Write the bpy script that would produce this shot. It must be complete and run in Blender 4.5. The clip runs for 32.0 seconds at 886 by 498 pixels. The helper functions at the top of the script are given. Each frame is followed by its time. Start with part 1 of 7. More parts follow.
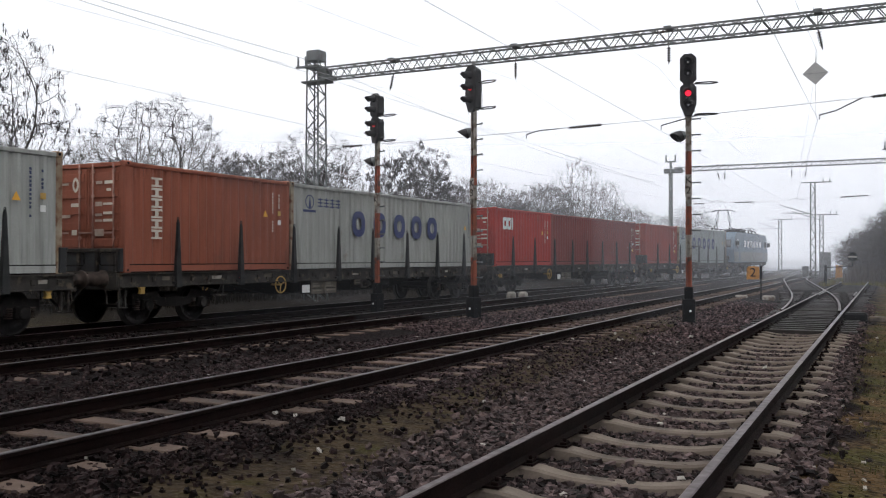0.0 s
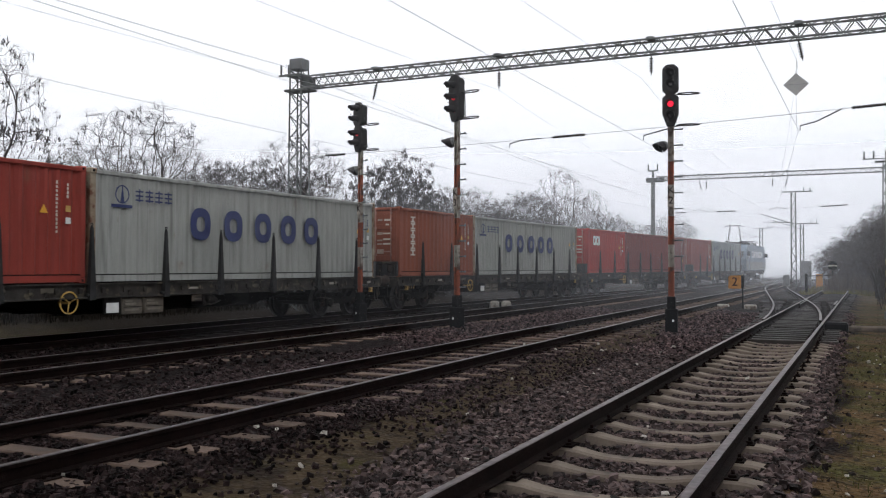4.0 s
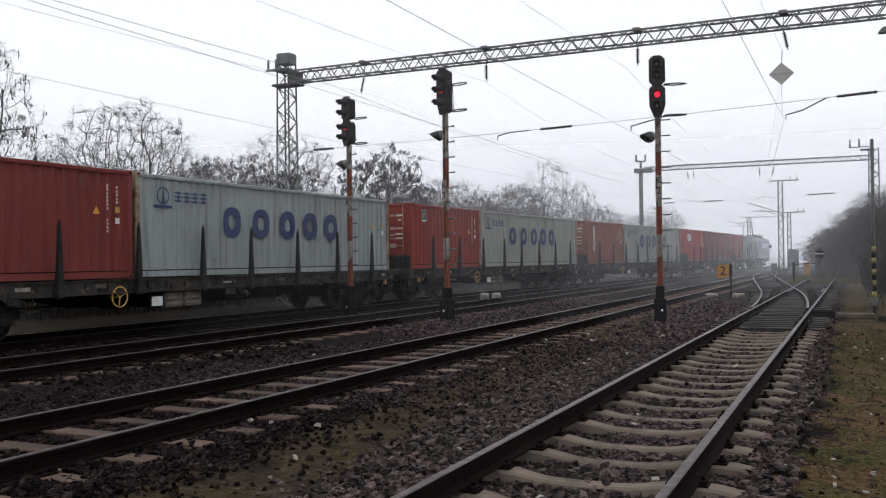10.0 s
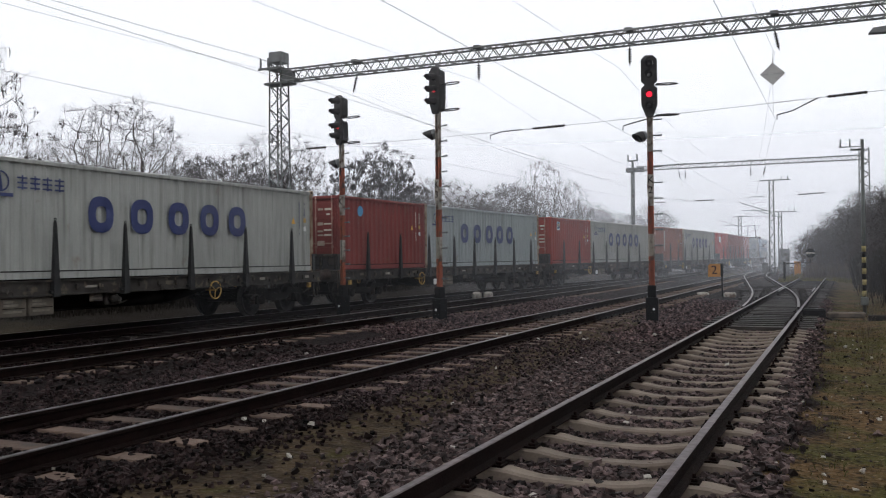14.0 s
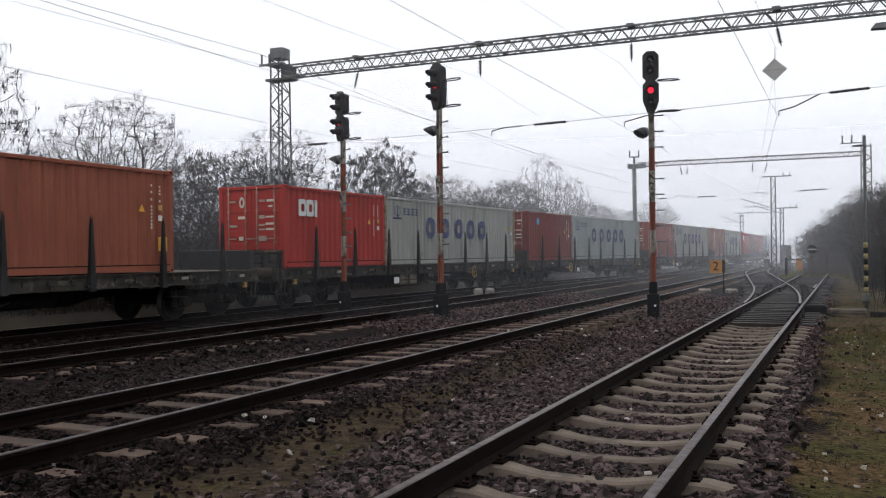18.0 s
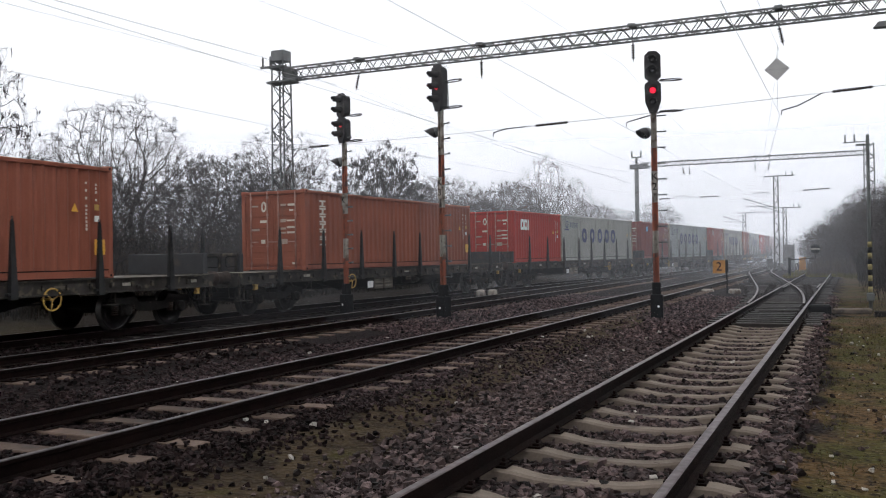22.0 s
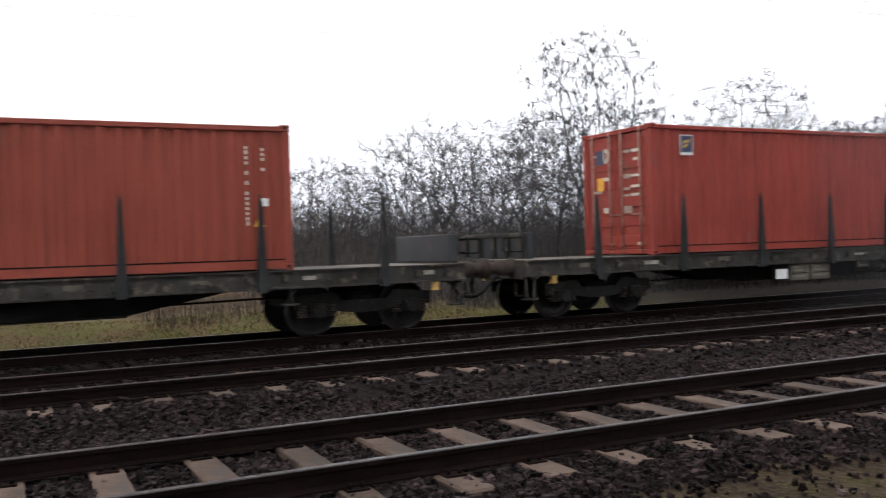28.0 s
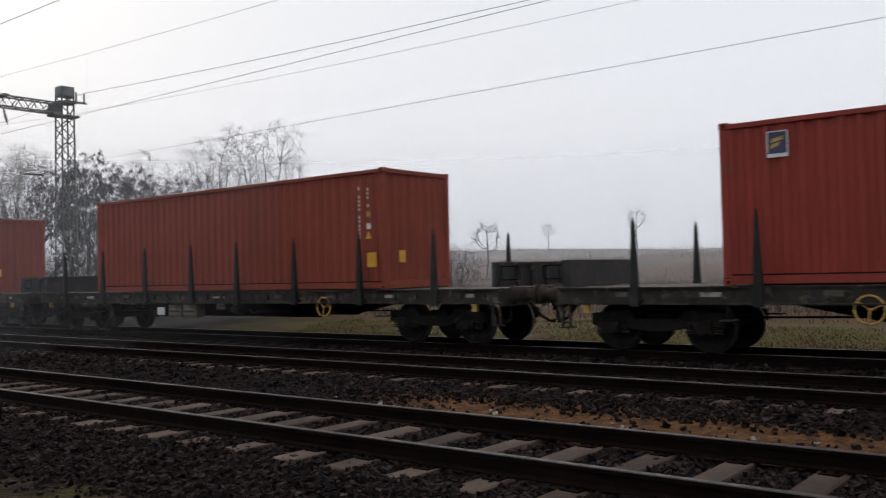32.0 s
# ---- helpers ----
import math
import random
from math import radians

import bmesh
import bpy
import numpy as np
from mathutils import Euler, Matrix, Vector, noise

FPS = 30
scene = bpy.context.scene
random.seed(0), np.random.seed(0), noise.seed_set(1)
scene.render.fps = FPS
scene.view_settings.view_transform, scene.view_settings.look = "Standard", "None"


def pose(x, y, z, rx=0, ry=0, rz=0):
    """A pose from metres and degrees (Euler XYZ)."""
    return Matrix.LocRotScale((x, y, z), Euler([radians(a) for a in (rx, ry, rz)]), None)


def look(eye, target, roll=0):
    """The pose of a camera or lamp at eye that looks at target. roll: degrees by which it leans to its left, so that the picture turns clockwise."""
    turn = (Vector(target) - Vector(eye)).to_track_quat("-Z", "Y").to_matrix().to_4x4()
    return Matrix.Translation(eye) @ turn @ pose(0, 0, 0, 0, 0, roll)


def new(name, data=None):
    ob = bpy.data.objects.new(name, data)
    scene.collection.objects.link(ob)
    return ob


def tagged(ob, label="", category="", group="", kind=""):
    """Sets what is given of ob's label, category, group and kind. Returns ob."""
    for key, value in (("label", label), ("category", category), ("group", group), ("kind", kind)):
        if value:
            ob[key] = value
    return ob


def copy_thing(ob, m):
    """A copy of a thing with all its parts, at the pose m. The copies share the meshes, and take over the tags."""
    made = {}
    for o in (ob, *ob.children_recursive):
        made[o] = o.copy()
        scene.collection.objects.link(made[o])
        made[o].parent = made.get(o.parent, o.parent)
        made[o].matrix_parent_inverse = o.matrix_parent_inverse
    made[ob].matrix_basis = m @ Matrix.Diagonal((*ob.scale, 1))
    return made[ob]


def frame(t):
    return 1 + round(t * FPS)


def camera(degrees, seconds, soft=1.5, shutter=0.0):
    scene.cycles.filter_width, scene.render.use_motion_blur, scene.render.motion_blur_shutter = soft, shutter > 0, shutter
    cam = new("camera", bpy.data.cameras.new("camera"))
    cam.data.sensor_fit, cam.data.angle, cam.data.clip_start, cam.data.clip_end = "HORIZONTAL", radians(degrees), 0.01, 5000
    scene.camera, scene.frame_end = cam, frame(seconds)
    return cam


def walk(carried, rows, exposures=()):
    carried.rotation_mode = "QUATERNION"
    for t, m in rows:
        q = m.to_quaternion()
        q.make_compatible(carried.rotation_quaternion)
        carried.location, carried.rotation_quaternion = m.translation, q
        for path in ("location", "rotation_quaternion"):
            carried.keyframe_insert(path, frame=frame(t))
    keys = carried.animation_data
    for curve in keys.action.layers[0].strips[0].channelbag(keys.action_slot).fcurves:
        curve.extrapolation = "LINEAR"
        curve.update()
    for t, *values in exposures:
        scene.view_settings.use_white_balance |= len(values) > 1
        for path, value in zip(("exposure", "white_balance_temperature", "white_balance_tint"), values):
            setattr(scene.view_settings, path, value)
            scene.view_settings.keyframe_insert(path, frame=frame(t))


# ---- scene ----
SECONDS = 32.0
GROUND = -0.28
EXPOSURES = [(0, -0.12), (3.5, -0.18), (6, -0.42), (7, -0.37), (9, -0.29), (14, -0.27), (17, -0.26), (20, -0.17), (25, -0.1), (26.5, 0.05), (27, 0.34), (28, 0.42), (29, 0.36), (29.4, 0.1), (30, -0.58), (30.5, -0.08), (31, 0.12), (31.5, -0.28), (32, -0.62)]

# seconds, heading to the left of the tracks, tilt up, roll, x, y, z of the hand-held camera
VIEW = [
    (0.0, 26.54, 0.62, 0.03, 0.011, -0.027, 1.435), (0.5, 26.08, 0.47, 0.42, 0.001, -0.022, 1.466),
    (1.0, 25.71, 0.51, 0.53, -0.010, -0.013, 1.475), (1.5, 25.50, 0.56, 0.51, -0.010, -0.007, 1.477),
    (2.0, 25.42, 0.62, 0.49, -0.011, -0.003, 1.477), (2.5, 25.37, 0.70, 0.46, -0.012, -0.002, 1.479),
    (3.0, 25.40, 0.89, 0.34, -0.012, 0.002, 1.477), (3.5, 25.44, 1.10, 0.22, -0.010, 0.008, 1.480),
    (5.5, 25.47, 1.11, -0.23, -0.014, 0.023, 1.480), (6.0, 25.46, 1.03, -0.21, -0.013, 0.025, 1.484),
    (6.5, 25.48, 1.00, -0.30, -0.016, 0.030, 1.488), (7.0, 25.51, 0.99, -0.39, -0.016, 0.041, 1.485),
    (7.5, 25.51, 0.96, -0.43, -0.017, 0.044, 1.488), (8.0, 25.52, 0.95, -0.48, -0.013, 0.046, 1.484),
    (8.5, 25.30, 0.86, -0.53, -0.008, 0.016, 1.483), (9.0, 25.11, 0.77, -0.56, 0.002, -0.013, 1.481),
    (9.5, 24.90, 0.72, -0.63, 0.005, -0.039, 1.476), (10.0, 24.77, 0.68, -0.67, 0.011, -0.061, 1.472),
    (10.5, 24.61, 0.59, -0.59, 0.013, -0.077, 1.479), (11.0, 24.50, 0.59, -0.65, 0.017, -0.095, 1.475),
    (11.5, 24.41, 0.57, -0.63, 0.019, -0.105, 1.473), (12.0, 24.36, 0.57, -0.64, 0.022, -0.108, 1.472),
    (12.5, 24.33, 0.62, -0.68, 0.021, -0.111, 1.466), (13.0, 24.31, 0.62, -0.64, 0.022, -0.108, 1.466),
    (13.5, 24.30, 0.60, -0.63, 0.019, -0.099, 1.472), (14.0, 24.26, 0.61, -0.62, 0.013, -0.095, 1.473),
    (14.5, 24.27, 0.61, -0.59, 0.012, -0.090, 1.474), (16.5, 24.28, 0.51, -0.60, 0.008, -0.084, 1.469),
    (17.0, 24.30, 0.44, -0.68, 0.019, -0.100, 1.475), (17.5, 24.35, 0.41, -0.60, 0.017, -0.084, 1.473),
    (18.0, 24.36, 0.37, -0.61, 0.014, -0.076, 1.473), (18.5, 24.37, 0.33, -0.63, 0.013, -0.067, 1.473),
    (19.0, 24.36, 0.28, -0.63, 0.011, -0.065, 1.473), (19.5, 24.36, 0.24, -0.66, 0.009, -0.061, 1.476),
    (20.0, 24.38, 0.30, -0.69, 0.015, -0.058, 1.470), (20.5, 24.43, 0.37, -0.71, 0.007, -0.040, 1.474),
    (21.0, 24.45, 0.41, -0.79, -0.001, -0.028, 1.476), (21.5, 24.48, 0.48, -0.91, -0.007, -0.018, 1.475),
    (22.0, 24.52, 0.47, -0.93, -0.008, -0.010, 1.480), (22.5, 24.57, 0.45, -0.98, -0.012, 0.005, 1.480),
    (23.0, 24.60, 0.39, -0.97, -0.017, 0.018, 1.486), (23.5, 24.64, 0.29, -0.98, -0.024, 0.031, 1.490),
    (24.0, 24.75, 0.19, -1.02, -0.031, 0.060, 1.489), (24.5, 24.92, 0.03, -1.03, -0.045, 0.107, 1.497),
    (26.5, 32.16, -0.42, -1.57, -0.500, 0.400, 1.350), (26.8, 38.31, -0.49, -1.90, -0.480, 0.300, 1.365),
    (27.0, 42.83, -0.57, -1.89, -0.450, 0.200, 1.380), (27.3, 49.18, -0.58, -1.85, -0.380, 0.120, 1.400),
    (27.6, 55.63, -0.52, -1.95, -0.280, 0.110, 1.415), (28.0, 63.55, -0.18, -1.75, -0.150, 0.120, 1.440),
    (28.5, 74.08, 0.32, -1.51, 0.032, 0.156, 1.444), (29.0, 83.54, 0.76, -1.55, 0.069, 0.121, 1.419),
    (29.5, 92.34, 0.49, -2.07, 0.002, 0.083, 1.467), (30.0, 100.14, 0.73, -2.21, -0.004, 0.015, 1.463),
    (30.5, 108.46, 1.12, -2.55, -0.002, -0.018, 1.475), (31.0, 115.82, 1.44, -2.23, -0.011, -0.079, 1.456),
    (31.5, 123.28, 1.49, -1.76, -0.026, 0.048, 1.463), (32.0, 128.58, 1.56, -1.42, 0.012, 0.018, 1.453),
]


def held(yaw, tilt, roll, x, y, z):
    return pose(x, y, z) @ pose(0, 0, 0, 0, 0, yaw) @ pose(0, 0, 0, 90 + tilt, 0, 0) @ pose(0, 0, 0, 0, 0, roll)


cam = camera(52.88, SECONDS, soft=1.15, shutter=0.2)
walk(cam, [(t, held(*v)) for t, *v in VIEW], EXPOSURES)

# ---- light: a white misty overcast sky ----
world = bpy.data.worlds.new("overcast")
scene.world = world
world.use_nodes = True
wn, wl = world.node_tree.nodes, world.node_tree.links
sky = wn.new("ShaderNodeTexSky")
sky.sky_type, sky.sun_disc = "NISHITA", False
sky.sun_elevation, sky.sun_rotation = radians(24), radians(200)
sky.air_density, sky.dust_density = 1.0, 6.0
cloud = wn.new("ShaderNodeMix")
cloud.data_type = "RGBA"
cloud.inputs["Factor"].default_value = 0.95
wl.new(sky.outputs[0], cloud.inputs[6])
cloud.inputs[7].default_value = (9.05, 9.25, 9.75, 1)
wl.new(cloud.outputs[2], wn["Background"].inputs[0])
wn["Background"].inputs[1].default_value = 0.142
sun = new("sun", bpy.data.lights.new("sun", "SUN"))
sun.data.energy, sun.data.angle, sun.data.color = 0.6, radians(40), (1.0, 0.97, 0.93)
sun.matrix_world = look((0, 0, 30), (14, 10, 0))

# ---- materials ----
def surf(name, base, alt=None, rough=0.8, metal=0.0, scale=6.0, fine=60.0, bump=0.15, streak=0.0, dirt=None,
         dirt_scale=1.5, dirt_at=0.58, spread=0.0, island=False, shine=0.5):
    """A worn surface: two scales of variation, optional stains, vertical streaks and a shade of its own for each piece."""
    m = bpy.data.materials.new(name)
    m.use_nodes = True
    n, l = m.node_tree.nodes, m.node_tree.links
    b = n["Principled BSDF"]
    b.inputs["Metallic"].default_value = metal
    b.inputs["Specular IOR Level"].default_value = shine
    co = n.new("ShaderNodeTexCoord")
    src = co.outputs["Object"]
    alt = alt or tuple(c * 0.6 for c in base)

    def grain(size, detail=6.0, stretch=None):
        t = n.new("ShaderNodeTexNoise")
        t.inputs["Scale"].default_value, t.inputs["Detail"].default_value = size, detail
        if stretch:
            mp = n.new("ShaderNodeMapping")
            mp.inputs["Scale"].default_value = stretch
            l.new(src, mp.inputs[0])
            l.new(mp.outputs[0], t.inputs[0])
        else:
            l.new(src, t.inputs[0])
        return t.outputs[0]

    def span(value, lo, hi, a=0.0, c=1.0):
        r = n.new("ShaderNodeMapRange")
        for i, v in enumerate((lo, hi, a, c)):
            r.inputs[i + 1].default_value = v
        l.new(value, r.inputs[0])
        return r.outputs[0]

    def mix(fac, a, c):
        x = n.new("ShaderNodeMix")
        x.data_type = "RGBA"
        if hasattr(fac, "is_linked"):
            l.new(fac, x.inputs[0])
        else:
            x.inputs[0].default_value = fac
        for v, i in ((a, 6), (c, 7)):
            if hasattr(v, "is_linked"):
                l.new(v, x.inputs[i])
            else:
                x.inputs[i].default_value = (*v, 1)
        return x.outputs[2]

    coarse, small = grain(scale), grain(fine, 4.0)
    col = mix(span(coarse, 0.35, 0.68), base, alt)
    col = mix(span(small, 0.3, 0.75, 0.0, 0.45), col, tuple(c * 0.55 for c in base))
    if streak:
        col = mix(span(grain(2.2, 5.0, (4.0, 4.0, 0.25)), 0.5, 0.75, 0.0, streak), col, tuple(c * 0.35 + 0.01 for c in base))
    if dirt:
        col = mix(span(grain(dirt_scale, 8.0), dirt_at, dirt_at + 0.12), col, dirt)
    if spread:
        if island:
            rnd = n.new("ShaderNodeNewGeometry").outputs["Random Per Island"]
        else:
            rnd = n.new("ShaderNodeObjectInfo").outputs["Random"]
        hsv = n.new("ShaderNodeHueSaturation")
        l.new(span(rnd, 0, 1, 1 - spread, 1 + spread), hsv.inputs["Value"])
        l.new(col, hsv.inputs["Color"])
        col = hsv.outputs[0]
    l.new(col, b.inputs["Base Color"])
    l.new(span(small, 0.2, 0.8, max(rough - 0.12, 0.03), min(rough + 0.12, 1.0)), b.inputs["Roughness"])
    if bump:
        bp = n.new("ShaderNodeBump")
        bp.inputs["Strength"].default_value, bp.inputs["Distance"].default_value = bump, 0.02
        l.new(small, bp.inputs["Height"])
        l.new(bp.outputs[0], b.inputs["Normal"])
    return m


def glow(name, color, strength):
    m = bpy.data.materials.new(name)
    m.use_nodes = True
    b = m.node_tree.nodes["Principled BSDF"]
    b.inputs["Base Color"].default_value = (*color, 1)
    b.inputs["Emission Color"].default_value = (*color, 1)
    b.inputs["Emission Strength"].default_value = strength
    return m


def glass(name, color=(0.02, 0.025, 0.03)):
    m = bpy.data.materials.new(name)
    m.use_nodes = True
    b = m.node_tree.nodes["Principled BSDF"]
    b.inputs["Base Color"].default_value = (*color, 1)
    b.inputs["Roughness"].default_value = 0.06
    b.inputs["Specular IOR Level"].default_value = 0.8
    return m


MID_STONE = surf("purplish ballast stone", (0.05, 0.0332, 0.0337), (0.0105, 0.0069, 0.007), 0.8, 0, 8, 90, 0.3, spread=0.95, island=True, shine=0.1)
SIDING_STONE = surf("dark brown ballast stone", (0.078, 0.055, 0.0525), (0.0135, 0.0093, 0.009), 0.8, 0, 8, 90, 0.3, spread=0.95, island=True, shine=0.12)
STONE = surf("ballast stone", (0.094, 0.0635, 0.0635), (0.023, 0.0153, 0.0153), 0.8, 0, 8, 90, 0.3, spread=0.95, island=True, shine=0.1)
BLACK_STONE = surf("near-black ballast stone", (0.025, 0.016, 0.0157), (0.006, 0.0038, 0.0037), 0.8, 0, 8, 90, 0.3, spread=0.95, island=True, shine=0.06)
DARK_STONE = surf("darker ballast stone", (0.027, 0.0175, 0.0173), (0.008, 0.0052, 0.0052), 0.8, 0, 8, 90, 0.3, spread=0.95, island=True, shine=0.08)
LOOSE_STONE = surf("loose ballast stone", (0.066, 0.047, 0.048), (0.03, 0.021, 0.0215), 0.75, 0, 3, 12, 0.3, spread=0.55, shine=0.12)
PALE_STONE = surf("pale stone", (0.34, 0.32, 0.28), (0.22, 0.2, 0.175), 0.8, 0, 20, 120, 0.2)
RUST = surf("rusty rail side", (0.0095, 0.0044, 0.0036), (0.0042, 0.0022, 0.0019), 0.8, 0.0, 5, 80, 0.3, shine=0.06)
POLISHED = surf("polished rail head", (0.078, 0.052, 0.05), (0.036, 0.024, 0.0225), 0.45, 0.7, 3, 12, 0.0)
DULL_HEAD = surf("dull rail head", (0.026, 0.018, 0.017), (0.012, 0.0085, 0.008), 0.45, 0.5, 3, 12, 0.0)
CONCRETE = surf("weathered concrete", (0.165, 0.134, 0.108), (0.105, 0.084, 0.068), 0.85, 0, 3, 45, 0.25, dirt=(0.07, 0.06, 0.05), dirt_scale=3, spread=0.22, shine=0.12)
OLD_CONCRETE = surf("brown stained concrete", (0.11, 0.077, 0.06), (0.054, 0.037, 0.029), 0.85, 0, 3, 45, 0.25, dirt=(0.055, 0.045, 0.04), dirt_scale=2.6, spread=0.3, shine=0.12)
SWITCH_TIMBER = surf("wet dark turnout timber", (0.034, 0.029, 0.027), (0.016, 0.014, 0.013), 0.7, 0, 3, 40, 0.3, spread=0.35, shine=0.2)
DARK_SLEEPER = surf("oily timber", (0.028, 0.024, 0.022), (0.014, 0.012, 0.011), 0.85, 0, 3, 40, 0.3, spread=0.35, shine=0.1)
BOGIE = surf("dusty bogie steel", (0.017, 0.015, 0.0138), (0.006, 0.0053, 0.0048), 0.8, 0, 4, 30, 0.3, dirt=(0.07, 0.06, 0.05), dirt_scale=9, dirt_at=0.62, shine=0.12)
BUFFER = surf("dusty buffer steel", (0.06, 0.042, 0.034), (0.026, 0.02, 0.017), 0.75, 0.0, 4, 30, 0.2, dirt=(0.02, 0.017, 0.015), dirt_scale=5, dirt_at=0.55, shine=0.15)
STEEL_GRIME = surf("grimy wagon steel", (0.05, 0.045, 0.04), (0.02, 0.018, 0.016), 0.8, 0.0, 3.5, 30, 0.3, dirt=(0.105, 0.084, 0.064), dirt_scale=5, dirt_at=0.57, shine=0.15)
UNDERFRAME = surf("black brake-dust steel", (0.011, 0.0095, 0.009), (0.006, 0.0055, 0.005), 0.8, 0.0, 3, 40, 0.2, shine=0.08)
STAKE = surf("dark stake steel", (0.03, 0.031, 0.031), (0.017, 0.017, 0.017), 0.65, 0.1, 4, 50, 0.1, shine=0.2)
DECK = surf("worn deck planks", (0.11, 0.09, 0.07), (0.06, 0.05, 0.042), 0.9, 0, 3, 50, 0.3, spread=0.3)
BOARD_GREY = surf("grey painted end board", (0.024, 0.0255, 0.028), (0.014, 0.0145, 0.016), 0.65, 0.1, 3, 50, 0.1, dirt=(0.05, 0.035, 0.028))
WHEEL_STEEL = surf("wheel steel", (0.013, 0.011, 0.0105), (0.007, 0.006, 0.006), 0.6, 0.5, 4, 40, 0.15)
TREAD = surf("worn wheel tread", (0.09, 0.085, 0.08), (0.05, 0.047, 0.045), 0.4, 0.8, 6, 60, 0.02)
YELLOW = surf("yellow paint", (0.5, 0.3, 0.06), (0.34, 0.2, 0.05), 0.55, 0, 6, 60, 0.1, dirt=(0.12, 0.09, 0.03), dirt_scale=5)
STICKER = surf("orange yellow sticker", (0.72, 0.36, 0.025), (0.6, 0.29, 0.022), 0.5, 0, 6, 60, 0.03)
WHITE = surf("white paint", (0.72, 0.72, 0.7), (0.58, 0.57, 0.54), 0.6, 0, 5, 60, 0.08, dirt=(0.3, 0.27, 0.23), dirt_scale=4, dirt_at=0.62)
WORN_TAN = surf("faded stencil paint", (0.2, 0.175, 0.14), (0.11, 0.095, 0.075), 0.85, 0, 12, 60, 0.1)
TAN_BOX = surf("pale weathered box panel", (0.115, 0.096, 0.072), (0.062, 0.052, 0.04), 0.85, 0, 3, 40, 0.2, dirt=(0.05, 0.045, 0.04), dirt_scale=4)
# black enamel made greyer, the haze before the signals is in its colour
HAZED_BLACK = surf("haze-lightened black signal enamel", (0.024, 0.023, 0.024), (0.036, 0.034, 0.035), 0.6, 0, 6, 60, 0.05, shine=0.25)
BLACK = surf("black enamel", (0.006, 0.006, 0.0065), (0.01, 0.01, 0.011), 0.65, 0, 6, 60, 0.05, shine=0.06)
AMBER = surf("amber board paint", (0.5, 0.21, 0.022), (0.36, 0.15, 0.022), 0.6, 0, 6, 60, 0.05, dirt=(0.2, 0.1, 0.03))
DULL_YELLOW = surf("dirty yellow band", (0.3, 0.25, 0.11), (0.18, 0.15, 0.075), 0.8, 0, 6, 60, 0.05, shine=0.2)
GALV = surf("dull galvanised steel", (0.17, 0.178, 0.18), (0.1, 0.105, 0.108), 0.6, 0.5, 2, 30, 0.1, dirt=(0.07, 0.055, 0.045), dirt_scale=2)
MAST_STEEL = surf("grey green mast paint", (0.095, 0.105, 0.10), (0.055, 0.06, 0.058), 0.65, 0.2, 2, 30, 0.1, dirt=(0.07, 0.05, 0.04), dirt_scale=2)
CERAMIC = surf("brown insulator glaze", (0.03, 0.022, 0.02), (0.02, 0.016, 0.015), 0.25, 0, 8, 50, 0.02)
WIRE = surf("weathered wire", (0.3, 0.305, 0.31), (0.22, 0.225, 0.23), 0.5, 0.3, 3, 30, 0)
POLE_WHITE = surf("faded white pole paint", (0.33, 0.3, 0.26), (0.2, 0.18, 0.155), 0.65, 0, 3, 50, 0.1, dirt=(0.11, 0.075, 0.055), dirt_scale=5, dirt_at=0.5, shine=0.25)
POLE_RED = surf("faded red pole paint", (0.27, 0.062, 0.028), (0.15, 0.05, 0.03), 0.65, 0, 4, 50, 0.1, dirt=(0.08, 0.045, 0.035), dirt_scale=5, dirt_at=0.52, shine=0.25)
LAMP_RED = glow("red signal lens", (1.0, 0.02, 0.055), 1.5)
LAMP_DIM = glow("dim red signal lens", (0.7, 0.02, 0.04), 0.45)
LENS = glass("dark signal lens", (0.03, 0.03, 0.035))
BARK = surf("grey brown bark", (0.06, 0.05, 0.046), (0.034, 0.029, 0.027), 0.9, 0, 6, 40, 0.4, shine=0.1)
TWIG = surf("thin grey brown twig", (0.058, 0.049, 0.046), (0.036, 0.031, 0.029), 0.9, 0, 3, 20, 0, shine=0.1)
POD = surf("dry dark pod", (0.03, 0.024, 0.022), (0.018, 0.015, 0.014), 0.7, 0, 6, 30, 0)
FIELD_GRASS = surf("dull field grass", (0.09, 0.052, 0.026), (0.052, 0.034, 0.017), 0.9, 0, 0.5, 10, 0, spread=0.25, island=True, shine=0.1)
BRUSH = surf("dead brush stems", (0.095, 0.075, 0.06), (0.06, 0.048, 0.04), 0.9, 0, 0.6, 10, 0, spread=0.25, island=True, shine=0.1)
# weeds darkened in base colour for the shade of train and trees
SHADE_WEED = surf("shade-dark weeds", (0.026, 0.0215, 0.017), (0.013, 0.0105, 0.0085), 0.9, 0, 0.6, 10, 0, spread=0.3, island=True, shine=0.1)
GREEN_GRASS = surf("green winter grass", (0.05, 0.055, 0.018), (0.085, 0.072, 0.026), 0.9, 0, 0.7, 12, 0, spread=0.35, island=True, shine=0.1)
GRASS = surf("winter grass", (0.105, 0.1, 0.026), (0.12, 0.09, 0.038), 0.9, 0, 0.9, 12, 0, spread=0.3, island=True, shine=0.1)
MOSS = surf("short mossy grass", (0.05, 0.044, 0.013), (0.078, 0.05, 0.024), 0.9, 0, 0.9, 12, 0, spread=0.45, island=True, shine=0.1)
LOCO_BLUE = surf("faded pale blue loco paint", (0.13, 0.19, 0.25), (0.1, 0.15, 0.2), 0.5, 0, 1.5, 30, 0.05, streak=0.4)
LOCO_GREY = surf("grey loco paint", (0.2, 0.21, 0.215), (0.15, 0.155, 0.16), 0.5, 0, 1.5, 30, 0.05, streak=0.4)
WINDOW = glass("dark window glass")
